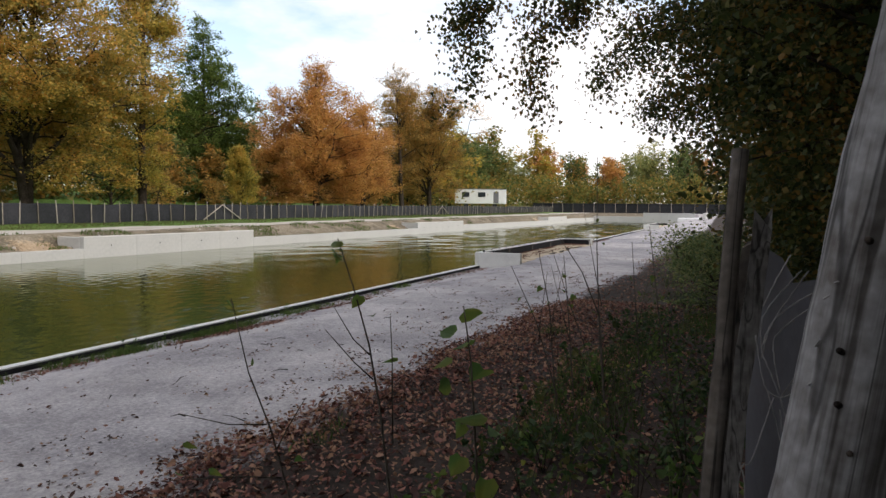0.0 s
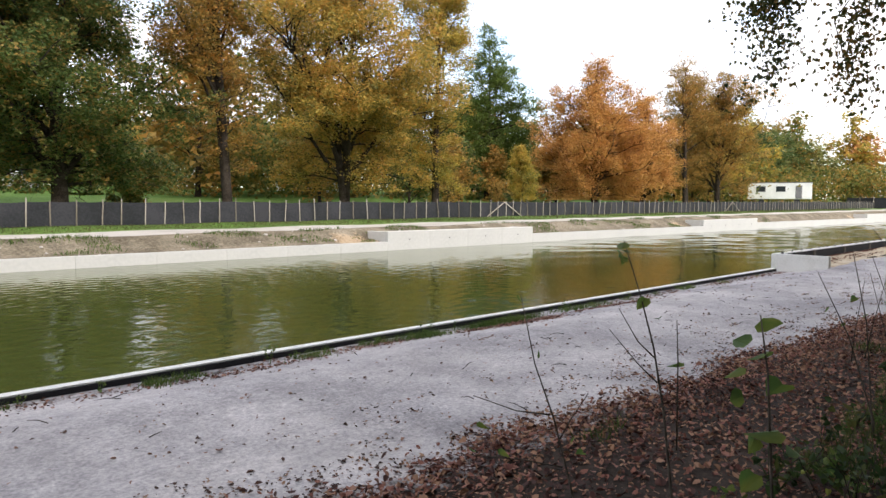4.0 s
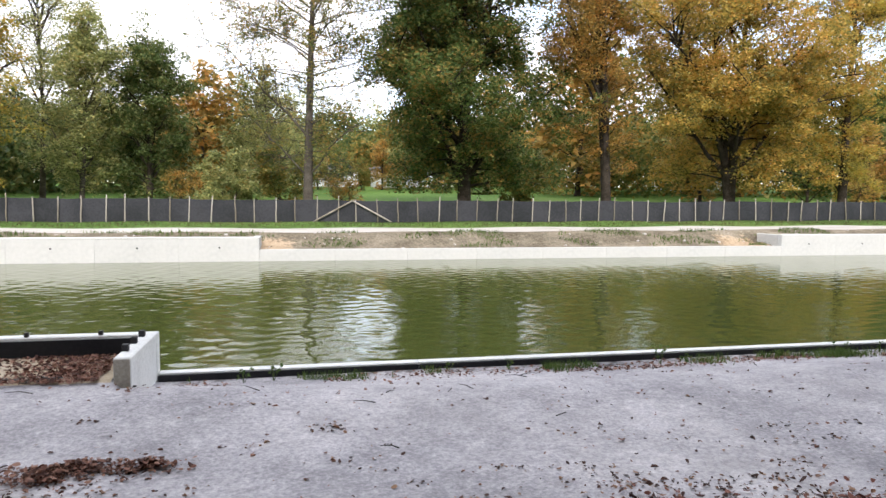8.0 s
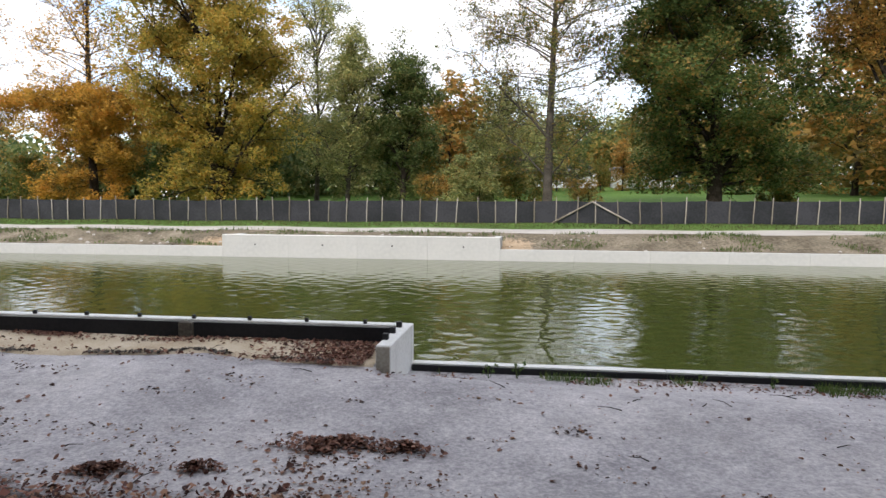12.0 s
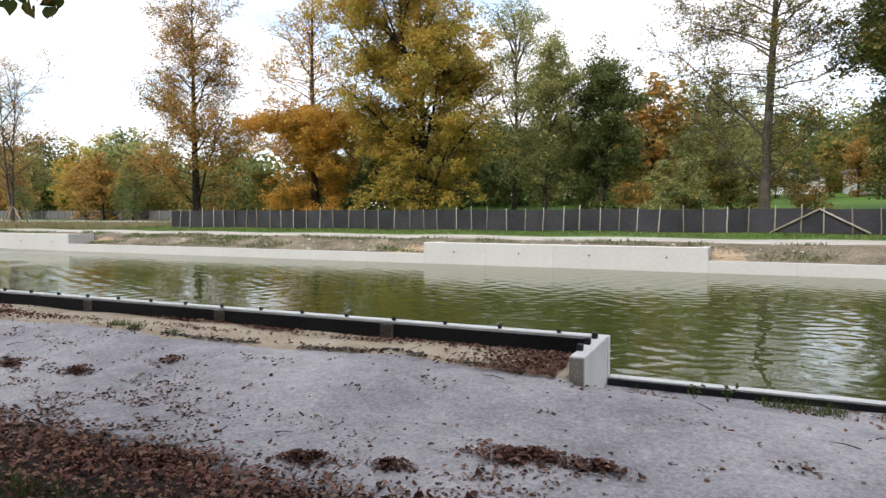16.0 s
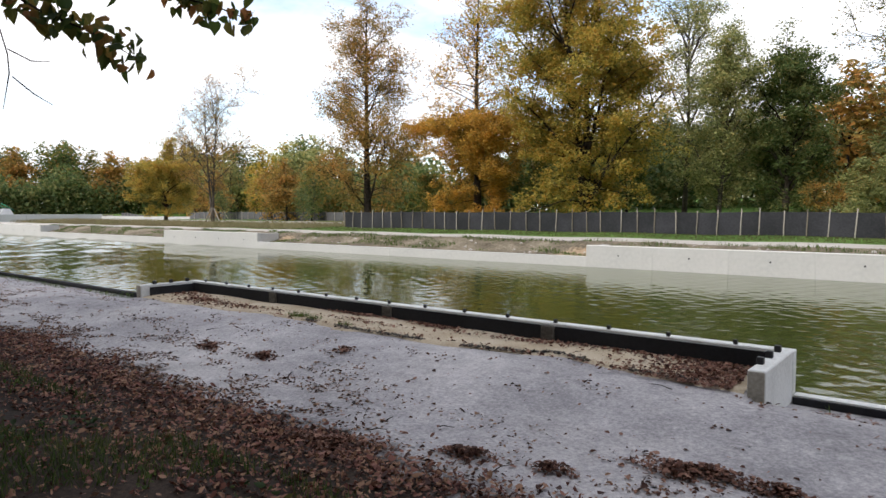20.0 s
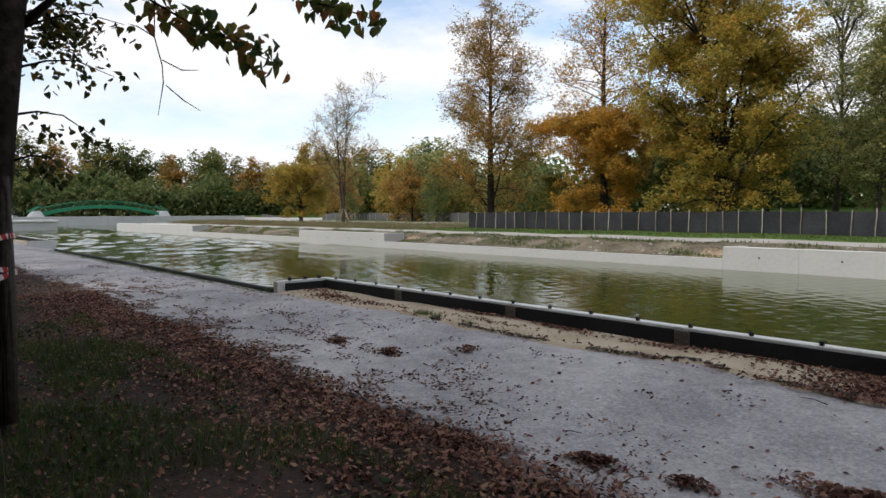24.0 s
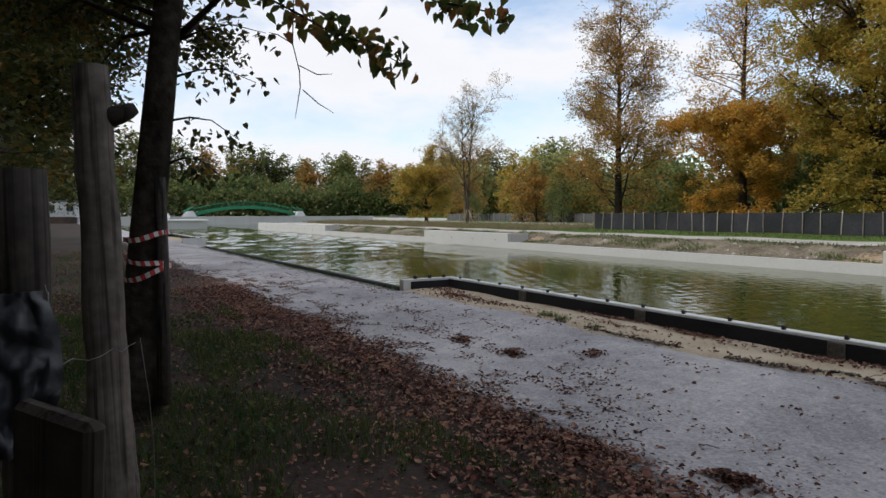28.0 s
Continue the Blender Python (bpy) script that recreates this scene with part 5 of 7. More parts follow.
# loops of wire
def wire(name, label, strands, r=0.0012):
    tagged(new(name, tubes_mesh(name, [(s_, [r] * len(s_), 5) for s_ in strands], M_wire)), label, "wire")


def curl(a, c, bow, k=9):
    a, c, bow = Vector(a), Vector(c), Vector(bow)
    return [a.lerp(c, i / (k - 1)) + bow * math.sin(math.pi * i / (k - 1)) + Vector((0, 0, 0.008 * math.sin(4.0 * i))) for i in range(k)]


KNOT = Vector((3.211, -0.650, 1.243))         # where the wires are twisted together


def strand(*points):
    """A wire through points given in centimetres from the twist, rounded off between them."""
    p = [KNOT + Vector(q) * 0.01 for q in points]
    out = []
    for i in range(len(p) - 1):
        a, d = p[max(i - 1, 0)], p[min(i + 2, len(p) - 1)]
        for k in range(5):
            s = k / 5
            out.append(p[i] * (1 - s) + p[i + 1] * s + s * (1 - s) * 0.5 * ((p[i + 1] - a) * (1 - s) - (d - p[i]) * s + (p[i] - p[i + 1]) * (1 - 2 * s)) + Vector((0, 0.0006 * math.sin(3 * k + i), 0.0006 * math.sin(5 * k))))
    return out + [p[-1]]


wire("wire", "twisted thin grey wires stretched from a fence post", [
    strand((0, 0, 0), (-6, -2, 6), (-21, -3, 14)), strand((0, 0, 0), (-7, -2, 3), (-22, -2, 8)),
    strand((0, 0, 0), (1, 2, 5), (2, 3, 8), (3, 1, 13), (-4, -3, 18), (-20, -5, 22)), strand((0, 0, 1), (1, 1, 6), (2, 1, 10), (-5, -2, 15), (-20, -4, 20)),
    strand((2, 3, 6), (2, 2, 11), (3, 0, 15), (-4, -3, 22)), strand((2, 3, 7), (3, 3, 13), (3, 0, 18), (-4, -2, 22))])
wire("wire", "loose thin grey wires hanging beside a fence post", [
    strand((3, 3, 15), (3, 1, 20), (4, -1, 24)), strand((0, 0, 0), (0, 2, 1), (1, 3, 4), (2, 4, 10)), strand((0, 0, 0), (-1, -1, -3), (-7, -2, 0)),
    strand((0, 0, -2), (-2, -1, -8), (-11, -3, -12)), strand((0, 2, 1), (-1, 0, -6), (-3, -1, -11)), strand((0, 1, 0), (-3, 4, -10), (-4, 6, -14), (-5, 6, -40)), strand((-3, 6, -11), (-5, 5, -17), (-6, 6, -45))])
wire("wire", "thin pale wire wound round a log", [curl((-0.08, -0.30, 1.22), (-0.14, -0.28, 1.33), (0.04, 0.02, 0.02)), curl((-0.14, -0.28, 1.33), (-0.09, -0.29, 1.20), (-0.04, 0.02, 0.05)), curl((-0.10, -0.3, 1.16), (-0.52, -0.08, 1.12), (0, 0.02, 0.0)), curl((-0.5, -0.07, 1.14), (-0.5, -0.06, 0.5), (0.02, 0.02, 0))], 0.0009)


def heart_leaves(places, size, g, hang=0.8):
    """Pointed heart-shaped leaves, each a folded eight-sided blade. Returns verts and faces."""
    shape = [(0, 0.0), (0.28, -0.10), (0.48, 0.16), (0.38, 0.52), (0.0, 1.05), (-0.38, 0.52), (-0.48, 0.16), (-0.28, -0.10)]
    verts, faces = [], []
    for p in places:
        s = size * g.uniform(0.7, 1.25)
        d = Vector((g.normal() * 0.5, g.normal() * 0.5, -hang + 0.5 * g.normal())).normalized()
        side = d.cross(Vector((g.normal(), g.normal(), g.normal()))).normalized()
        nrm = d.cross(side)
        o = len(verts)
        for a, c in shape:
            verts.append(Vector(p) + side * (a * s) + d * (c * s) + nrm * (abs(a) * 0.35 * s - 0.15 * s * c * c))
        faces += [(o, o + 1, o + 2, o + 3, o + 4), (o, o + 4, o + 5, o + 6, o + 7)]
    return verts, faces


def spray(owner, name, label, stems, count, size, mat, seed, origin, jitter=0.05, r=0.006, from_=0.15):
    """Thin twigs with leaves along them, as two parts of owner."""
    g = np.random.default_rng(seed)
    o = Vector(origin)
    stems = [[Vector(p) - o for p in s] for s in stems]
    part("twig", tubes_mesh("twig", [(s, [r * (1 - 0.75 * i / max(1, len(s) - 1)) for i in range(len(s))], 5) for s in stems], M_bark), owner)
    places = []
    for _ in range(count):
        s = stems[int(g.integers(len(stems)))]
        q = g.uniform(from_, 1) * (len(s) - 1)
        i = min(int(q), len(s) - 2)
        places.append(s[i].lerp(s[i + 1], q - i) + Vector((g.normal(), g.normal(), g.normal())) * jitter)
    v, f = heart_leaves(places, size, g)
    part(name, mesh(name, v, f, mat), owner, label)


# the taped tree beside the path
ORG = (-3.62, 0.20, gz(-3.62, 0.2))
tree_d = empty("tree", *ORG)
tagged(tree_d, "dark tree wrapped with red and white tape beside the path", "tree")
g = np.random.default_rng(5)
p = [(0, 0.0, -0.3), (0.0, 0.02, 0.35), (0.0, 0.07, 1.0), (0.01, 0.16, 1.9), (0.02, 0.27, 2.9), (0.05, 0.40, 4.2), (0.1, 0.5, 6.5), (0.2, 0.6, 9.0)]
tubes = [(p, [0.185, 0.135, 0.118, 0.104, 0.095, 0.085, 0.07, 0.03], 14)]
for k in range(70):
    z = g.uniform(2.6, 9.0)
    w = g.uniform(2.6, 5.4) if k % 4 else g.uniform(0, 6.28)
    r = g.uniform(0.9, 3.4)
    q = Vector((0.02, 0.07 + 0.09 * z, z)) if z < 4 else Vector((0.1, 0.42, z))
    e = q + Vector((min(0.5, r * math.cos(w) * 0.9), min(0.95, r * math.sin(w)), g.uniform(-0.10, 0.7)))
    tubes.append(([q, q.lerp(e, 0.5) + Vector((0, 0, 0.18)), e], [0.028, 0.016, 0.004], 5))
for z, dy, dz in ((1.75, 0.3, -0.05), (2.05, 0.4, -0.1), (2.35, 0.5, 0.0), (2.6, 0.55, 0.1), (2.9, 0.5, 0.1)):
    q = Vector((0.02, 0.07 + 0.09 * z, z))
    e = q + Vector((0.3, dy, dz))
    tubes.append(([q, q.lerp(e, 0.3) + Vector((0, 0, 0.05)), q.lerp(e, 0.6) + Vector((0.02, 0, 0.055)), e - Vector((0, 0, 0.04))], [0.010, 0.007, 0.005, 0.002], 5))
part("trunk", tubes_mesh("trunk", tubes, M_bark), tree_d)
part("split_slab", tubes_mesh("split_slab", [([(0.16, 0.15, 0.1), (0.15, 0.17, 0.9), (0.13, 0.17, 1.65)], [0.05, 0.045, 0.035], 5)], M_log_dark), tree_d, "grey slab of wood tied to the trunk")
centres = [Vector(t_[0][2]).lerp(Vector(t_[0][1]), g.uniform(-0.1, 1.0)) for t_ in tubes[1:-5] for _ in range(5)]
part("crown", near_crown(31, centres, (0.14, 0.14, 0.11), 42000, 0.050), tree_d)
low = []
for t_ in tubes[-5:]:
    for q_ in np.linspace(0.25, 1.05, 9):
        low += [Vector(t_[0][0]).lerp(Vector(t_[0][3]), float(q_)) + Vector((g.normal() * 0.05, g.normal() * 0.05, g.normal() * 0.05 - 0.02)) for _ in range(4)]
v, f = heart_leaves(low, 0.045, g)
part("low_leaves", mesh("low_leaves", v, f, M_leaf_near), tree_d, "small leaves on the lowest twigs")
for z0, tilt in ((1.30, 0.03), (1.12, -0.02), (1.05, 0.05)):
    v, f, idx = [], [], []
    for i in range(33):
        w = 2 * math.pi * i / 32
        c = Vector((0.045 + 0.165 * math.cos(w), 0.09 + 0.150 * math.sin(w), z0 - ORG[2] + tilt * math.sin(w) + 0.008 * math.sin(3 * w)))
        v += [c, c + Vector((0.012 * math.sin(w), -0.012 * math.cos(w), 0.032))]
    for i in range(32):
        f.append((2 * i, 2 * i + 2, 2 * i + 3, 2 * i + 1))
        idx.append(i % 2)
    part("tape", mesh("tape", v, f, [M_tape_red, M_tape_white], True, idx), tree_d, "red and white striped barrier tape")


def bough_at(points):
    """Places a twig, drawn in small around a point under the bough, out where the bough hangs over the path."""
    return [Vector((1.39, -0.27, 1.555)) + 1.85 * (Vector(p) - Vector((1.45, -0.27, 1.475))) for p in points]


W1 = bough_at([(-1.54, 0.31, 2.57), (-1.41, 0.46, 2.37), (-1.29, 0.61, 2.27), (-1.19, 0.73, 2.18), (-1.09, 0.85, 2.12), (-0.99, 0.97, 2.03)])
W2 = bough_at([(-1.30, 0.55, 2.72), (-1.01, 0.98, 2.38), (-0.92, 1.08, 2.28), (-0.81, 1.22, 2.24), (-0.72, 1.33, 2.19)])
W0 = [(-3.55, 0.55, 3.2), (-3.8, 0.7, 3.5), W1[0]]
W00 = [(-3.5, 0.62, 3.8), (-3.4, 0.9, 4.0), W2[0]]
spray(tree_d, "leaves", "large heart-shaped leaves turning yellow and brown", [W1, W1[1:], W1[2:], W1[3:], W2[1:], W2[2:]], 210, 0.088, M_leaf_bough, 51, ORG, 0.060, 0.010, 0.0)
BARE = [W0, W00, W2[:2]] + [bough_at(q) for q in ([(-1.29, 0.62, 2.35), (-1.28, 0.61, 2.13), (-1.26, 0.63, 2.02), (-1.25, 0.63, 1.95), (-1.26, 0.61, 1.82)], [(-1.26, 0.63, 2.04), (-1.21, 0.69, 2.0), (-1.17, 0.74, 2.0)],
        [(-1.25, 0.64, 1.94), (-1.2, 0.69, 1.88), (-1.16, 0.74, 1.84)], [(-1.28, 0.61, 2.13), (-1.32, 0.56, 2.17), (-1.34, 0.53, 2.18)])]
part("bare_twig", tubes_mesh("bare_twig", [([Vector(q) - Vector(ORG) for q in s_], [0.0045 if i > 2 else 0.016] * (len(s_) - 1) + [0.002 if i > 2 else 0.010], 5) for i, s_ in enumerate(BARE)], M_bark), tree_d)

# dense tree past the silvery log
ORG = (11.0, -2.6, gz(11, -2.6))
tree_r = empty("tree", *ORG)
tagged(tree_r, "dense dark tree overhanging the verge and path", "tree")
tubes = [([(0, 0, -0.3), (0.05, 0.05, 1.5), (0, 0.1, 4), (0.1, 0.2, 9)], [0.24, 0.18, 0.14, 0.03], 10)]
for k in range(230):
    z = 0.9 + 8.4 * g.uniform(0, 1) ** 1.4
    w = g.uniform(0, 6.28) if k % 2 else g.uniform(0.9, 2.6)
    r = g.uniform(1.4, 4.4)
    q = Vector((0.0, 0.1, z))
    e = q + Vector((r * math.cos(w) * 1.1, min(2.7 + 0.2 * z, 0.65 * z + 0.5, r * math.sin(w)), g.uniform(-0.3, 0.6)))
    tubes.append(([q, q.lerp(e, 0.5) + Vector((0, 0, 0.2)), e], [0.035, 0.02, 0.005], 5))
part("trunk", tubes_mesh("trunk", tubes, M_bark), tree_r)
centres = [Vector(t_[0][2]).lerp(Vector(t_[0][1]), g.uniform(-0.05, 1.1)) for i, t_ in enumerate(tubes) if i for _ in range(4)]
part("crown", near_crown(32, centres, (0.30, 0.30, 0.24), 150000, 0.060), tree_r)
H = [[(8.8, 0.4, 4.3), (7.6, 0.9, 3.7), (6.85, 1.12, 3.3), (6.78, 1.18, 2.98), (6.71, 1.26, 2.72), (6.66, 1.38, 2.57)], [(7.6, 0.9, 3.7), (6.98, 0.84, 3.25), (6.91, 0.82, 2.9), (6.92, 0.77, 2.64), (6.87, 0.84, 2.43)], [(7.4, 0.7, 3.6), (7.05, 0.58, 3.2), (7.0, 0.62, 2.95)], [(7.6, 0.9, 3.7), (6.9, 1.3, 3.2), (6.75, 1.4, 2.95)]]
spray(tree_r, "leaves", "hanging sprays of dark green leaves", [[Vector(q) + Vector((0.10 * math.sin(3 * j + i), 0.14 * math.sin(5 * j + 2 * i), 0.10 * math.cos(4 * j) - 0.04 * i)) * (j > 0) for i, q in enumerate(h[1:])] for h in H for j in range(3)], 3400, 0.026, M_leaf_near, 52, ORG, 0.075, 0.005, 0.0)
H2 = [[(10.3, -0.9, 3.6), (9.6, 0.2, 3.5), (9.24, 0.55, 3.15), (9.1, 0.72, 2.8)], [(10.3, -0.9, 2.9), (9.6, 0.0, 2.8), (9.32, 0.26, 2.55)], [(10.3, -0.9, 4.2), (9.5, 0.3, 4.2), (9.0, 0.8, 3.7)]]
spray(tree_r, "outer_leaves", "loose outer sprays of dark leaves", H2, 4600, 0.031, M_leaf_near, 53, ORG, 0.13, 0.008, 0.0)
part("bough", tubes_mesh("bough", [([Vector(q) - Vector(ORG) for q in H[0][:3]], [0.02, 0.012, 0.008], 6), ([Vector((0.0, 0.1, 4.0)), Vector((-1.2, 2.0, 4.4)), Vector(H[0][0]) - Vector(ORG)], [0.05, 0.035, 0.02], 6)], M_bark), tree_r)

# tree row over the verge, partly added unseen for shade, and what stands behind
ROW = [tree_meshes(130 + k, 13, 9.5, 3.4, M_leaf_near, M_bark, leaves=8500, size=0.27, trunk_r=0.24, limbs=40, gaps=0.2, puff=0.3, plain=True) for k in range(2)]
ROW_LOW = tree_meshes(133, 12, 9.0, 2.3, M_leaf_near, M_bark, leaves=34000, size=0.14, trunk_r=0.24, limbs=60, gaps=0.2, plain=True, shape="tall", puff=0.24)
# crowns close to the camera stand out of view, added to shade the verge
for k, (x, y) in enumerate([(-10.5, -2.6), (-17.0, -2.0), (-5.2, -3.9), (18.5, -3.4), (7.4, -5.2), (5.0, -4.2), (1.7, -3.4), (-2.6, -4.2)]):
    plant_tree("dark leafy tree of the row beside the path, partly added unseen for shade", ROW_LOW, x, y, gz(x, y), turn=2.3 * k, group="row of trees beside the path")
# the last three stand behind the camera, added unseen for shade
for k, (x, y, s_) in enumerate([(-24.0, -1.4, 1.0), (-32, -1.6, 1.1), (-42, -3.6, 1.0), (14.2, -3.8, 1.0), (25, -3.8, 1.0), (34, -4.2, 1.1), (46, -5.0, 1.0), (0.8, -7, 1.2), (9, -8, 1.2), (-8, -8, 1.2)]):
    plant_tree("dark leafy tree of the row beside the path, partly added unseen for shade", ROW[k % 2], x, y, gz(x, y), turn=1.3 * k, scale=s_, group="row of trees beside the path")
ROW_SHRUB = [shrub_meshes(150 + k, 1.7, 2.2, M_leaf_near, 2600, 0.11) for k in range(2)]
# out of view, added to keep low light from behind off the logs
for k, x in enumerate((-2.4, -0.5, 1.5, 3.3, 5.2)):
    plant_tree("unseen dark shrub added behind the verge fence to block light", ROW_SHRUB[k % 2], x, -3.8, gz(x, -3.8), "shrub", turn=1.7 * k, scale=1.25, group="verge shrubs")
for k, x in enumerate(np.arange(9.0, 30, 2.6)):
    plant_tree("dark shrub on the verge under the trees", ROW_SHRUB[k % 2], x, -1.9 - 0.06 * x + 0.3 * math.sin(3 * k), gz(x, -2.2), "shrub", turn=2.1 * k, scale=0.9 + 0.12 * math.sin(k), group="verge shrubs")
GREEN_SHRUB = shrub_meshes(155, 0.9, 1.5, M_leaf_green, 2600, 0.07)
for k, (x, y) in enumerate(((19.3, 0.1), (16.7, -0.4), (22.0, -0.2), (14.6, -0.7), (12.6, -0.9))):
    plant_tree("low green shrub at the path's edge", GREEN_SHRUB, x, y, gz(x, y) - 0.04, "shrub", turn=2.6 * k, scale=0.85 + 0.2 * math.sin(2 * k), group="green shrubs of the verge")


# ---- saplings in the verge ----
def sapling(label, stem, sides, leaf_places, size, seed, extra=0):
    foot = Vector((stem[-1][0], stem[-1][1], gz(stem[-1][0], stem[-1][1]) - 0.03))
    ob = empty("sapling", *foot)
    tagged(ob, label, "sapling")
    path = [Vector(p) - foot for p in stem] + [Vector((0, 0, 0))]
    k = len(path)
    strands = [(path, [0.0022 + 0.0052 * i / (k - 1) for i in range(k)], 6)]
    for s in sides:
        strands.append(([Vector(p) - foot for p in s], [0.0016 + 0.002 * i / (len(s) - 1) for i in range(len(s))], 5))
    part("stem", tubes_mesh("stem", strands, M_bark_grey), ob)
    g = np.random.default_rng(seed)
    for p in leaf_places:
        v, f = heart_leaves([Vector((0, 0, 0))], size, g, 0.3)
        part("leaf", mesh("leaf", v, f, M_leaf_sapling), ob, at=Vector(p) - foot)
    return ob


sapling("thin sapling with a few green leaves at its tip", [(4.18, 1.35, 1.17), (4.19, 1.27, 0.86), (4.22, 1.18, 0.62), (4.23, 1.09, 0.33), (4.24, 1.02, 0.1)],
        [[(3.98, 1.45, 0.72), (4.1, 1.3, 0.66), (4.215, 1.2, 0.64)], [(3.93, 1.42, 0.47), (4.1, 1.25, 0.45), (4.22, 1.13, 0.42)], [(4.33, 1.08, 0.74), (4.27, 1.13, 0.62), (4.22, 1.16, 0.52)]],
        [(4.18, 1.36, 1.16), (4.0, 1.43, 0.60), (3.95, 1.42, 0.48), (4.02, 1.33, 0.48), (4.26, 1.1, 0.55), (4.30, 1.08, 0.48), (4.2, 1.25, 0.9)], 0.045, 61)
sapling("tall thin sapling with leaves at its tip", [(4.28, 0.89, 1.43), (4.30, 0.82, 1.21), (4.31, 0.76, 1.0), (4.31, 0.71, 0.75), (4.31, 0.66, 0.38), (4.31, 0.63, 0.1)],
        [[(4.27, 0.90, 1.15), (4.29, 0.82, 1.02), (4.31, 0.755, 0.96)], [(4.25, 0.93, 1.06), (4.29, 0.82, 0.93), (4.31, 0.74, 0.86)], [(4.34, 0.68, 1.12), (4.34, 0.67, 0.95), (4.33, 0.66, 0.6)]],
        [(4.28, 0.89, 1.42), (4.275, 0.90, 1.38), (4.285, 0.88, 1.39), (4.28, 0.90, 1.35), (4.32, 0.75, 1.12), (4.35, 0.67, 0.95), (4.30, 0.80, 1.20)], 0.055, 62)
sapling("leafy young sapling with broad green leaves", [(4.10, 0.27, 1.22), (4.10, 0.24, 1.03), (4.09, 0.22, 0.80), (4.08, 0.20, 0.56), (4.08, 0.19, 0.1)], [],
        [(4.10, 0.27, 1.20), (4.08, 0.30, 1.12), (4.12, 0.25, 1.10), (4.08, 0.32, 1.04), (4.12, 0.20, 1.0), (4.06, 0.30, 0.95), (4.10, 0.20, 0.85), (4.06, 0.26, 0.82), (4.12, 0.14, 0.78), (4.07, 0.26, 0.70), (4.1, 0.18, 0.62), (4.06, 0.25, 0.50)], 0.085, 63)
for k, st in enumerate([[(6.76, 0.92, 1.13), (6.81, 0.73, 0.71), (6.84, 0.57, 0.16)], [(7.05, 0.35, 1.95), (7.01, 0.33, 1.27), (6.99, 0.29, 0.59), (6.97, 0.24, 0.1)], [(6.66, -0.08, 1.45), (6.65, -0.16, 0.84), (6.66, -0.30, 0.1)],
                        [(6.40, 0.53, 1.45), (6.46, 0.33, 1.14), (6.49, 0.21, 0.84), (6.5, 0.15, 0.1)], [(6.9, 0.75, 1.25), (6.92, 0.66, 0.8), (6.93, 0.6, 0.1)], [(7.1, 0.6, 1.2), (7.1, 0.55, 0.7), (7.1, 0.5, 0.1)], [(7.6, 0.15, 1.3), (7.6, 0.1, 0.7), (7.6, 0.05, 0.1)]]):
    top, low = Vector(st[0]), Vector(st[-1])
    side = [top.lerp(low, 0.35) + Vector((0.03, 0.14 if k % 2 else -0.14, 0.30)), top.lerp(low, 0.5) + Vector((0, 0.05 if k % 2 else -0.05, 0.1)), top.lerp(low, 0.6)]
    sapling("bare thin sapling with fine twigs", st, [side], [tuple(top.lerp(low, 0.25 + 0.1 * i) + Vector((0.02, 0.02 * (-1) ** i, 0))) for i in range(2)], 0.04, 70 + k)


# ---- fallen leaves ----
def lay(points, size, g, lift=0.010, curl_=0.9):
    """Leaves lying on the ground at points (x, y)."""
    x, y = points[:, 0], points[:, 1]
    z = height_at(x, y) + lift + g.uniform(0, 0.006, len(x))
    return np.stack([x, y, z], 1)


g = np.random.default_rng(77)


def ragged(x):
    """How far tongues of leaves reach past the verge, or fall short of it."""
    return np.array([0.34 * noise.noise(Vector((a * 0.75, 1.3, 0))) + 0.20 * noise.noise(Vector((a * 2.6, 4.1, 0))) for a in x])


def scatter(k, x0, x1, depth, power):
    x = g.uniform(x0, x1, k)
    y = verge(x) + ragged(x) - depth * g.uniform(0, 1, k) ** power + np.abs(g.normal(size=k)) * 0.16
    return np.stack([x, y], 1)


near_litter = np.concatenate([scatter(92000, -12, 13, 3.4, 1.9), scatter(9000, -28, -12, 3.0, 1.2), scatter(8000, 13, 34, 3.0, 1.2)])
keep = (np.hypot(near_litter[:, 0] - 1.6, near_litter[:, 1] + 0.4) > 0.5)
thin = (near_litter[:, 0] < 0.5) & (near_litter[:, 1] < verge(near_litter[:, 0]) - 0.9)
keep &= ~(thin & (g.uniform(0, 1, len(keep)) < 0.55))
keep &= ~((near_litter[:, 0] > 3.0) & (near_litter[:, 1] < verge(near_litter[:, 0]) - 1.7) & (g.uniform(0, 1, len(keep)) < 0.5))
tagged(new("fallen_leaves", folded_leaves("fallen_leaves", lay(near_litter[keep], 0.06, g), 0.029, g, M_litter, 1.3, 0.45)), "thick carpet of brown fallen leaves on the verge", "leaf litter", kind="stuff")

# looser leaves on the path: drifts off the verge, single ones, small heaps and the line along the curb
xs_ = np.concatenate([g.uniform(-16, 18, 30000), g.uniform(-14, -2.0, 22000)])
off = g.exponential(0.42, len(xs_)) * np.where(xs_ < -0.5, 2.3, 1.2)
drift = np.stack([xs_, verge(xs_) + ragged(xs_) + off], 1)
patch = np.array([noise.noise(Vector((a * 0.9, c * 2.4, 3.0))) + 0.6 * noise.noise(Vector((a * 3.1, c * 6.0, 8.0))) for a, c in drift])
drift = drift[patch > 0.16 * off - 0.06 + 0.16 * (xs_ > -1.5) + 0.10 * ((xs_ > -2.0) & (xs_ < 2.5))]
single = np.stack([g.uniform(-22, 26, 2600), g.uniform(2.2, 5.3, 2600)], 1)
cen = np.stack([g.uniform(-16, 18, 260), 2.3 + g.exponential(0.75, 260)], 1)
cen = cen[cen[:, 1] < 5.0]
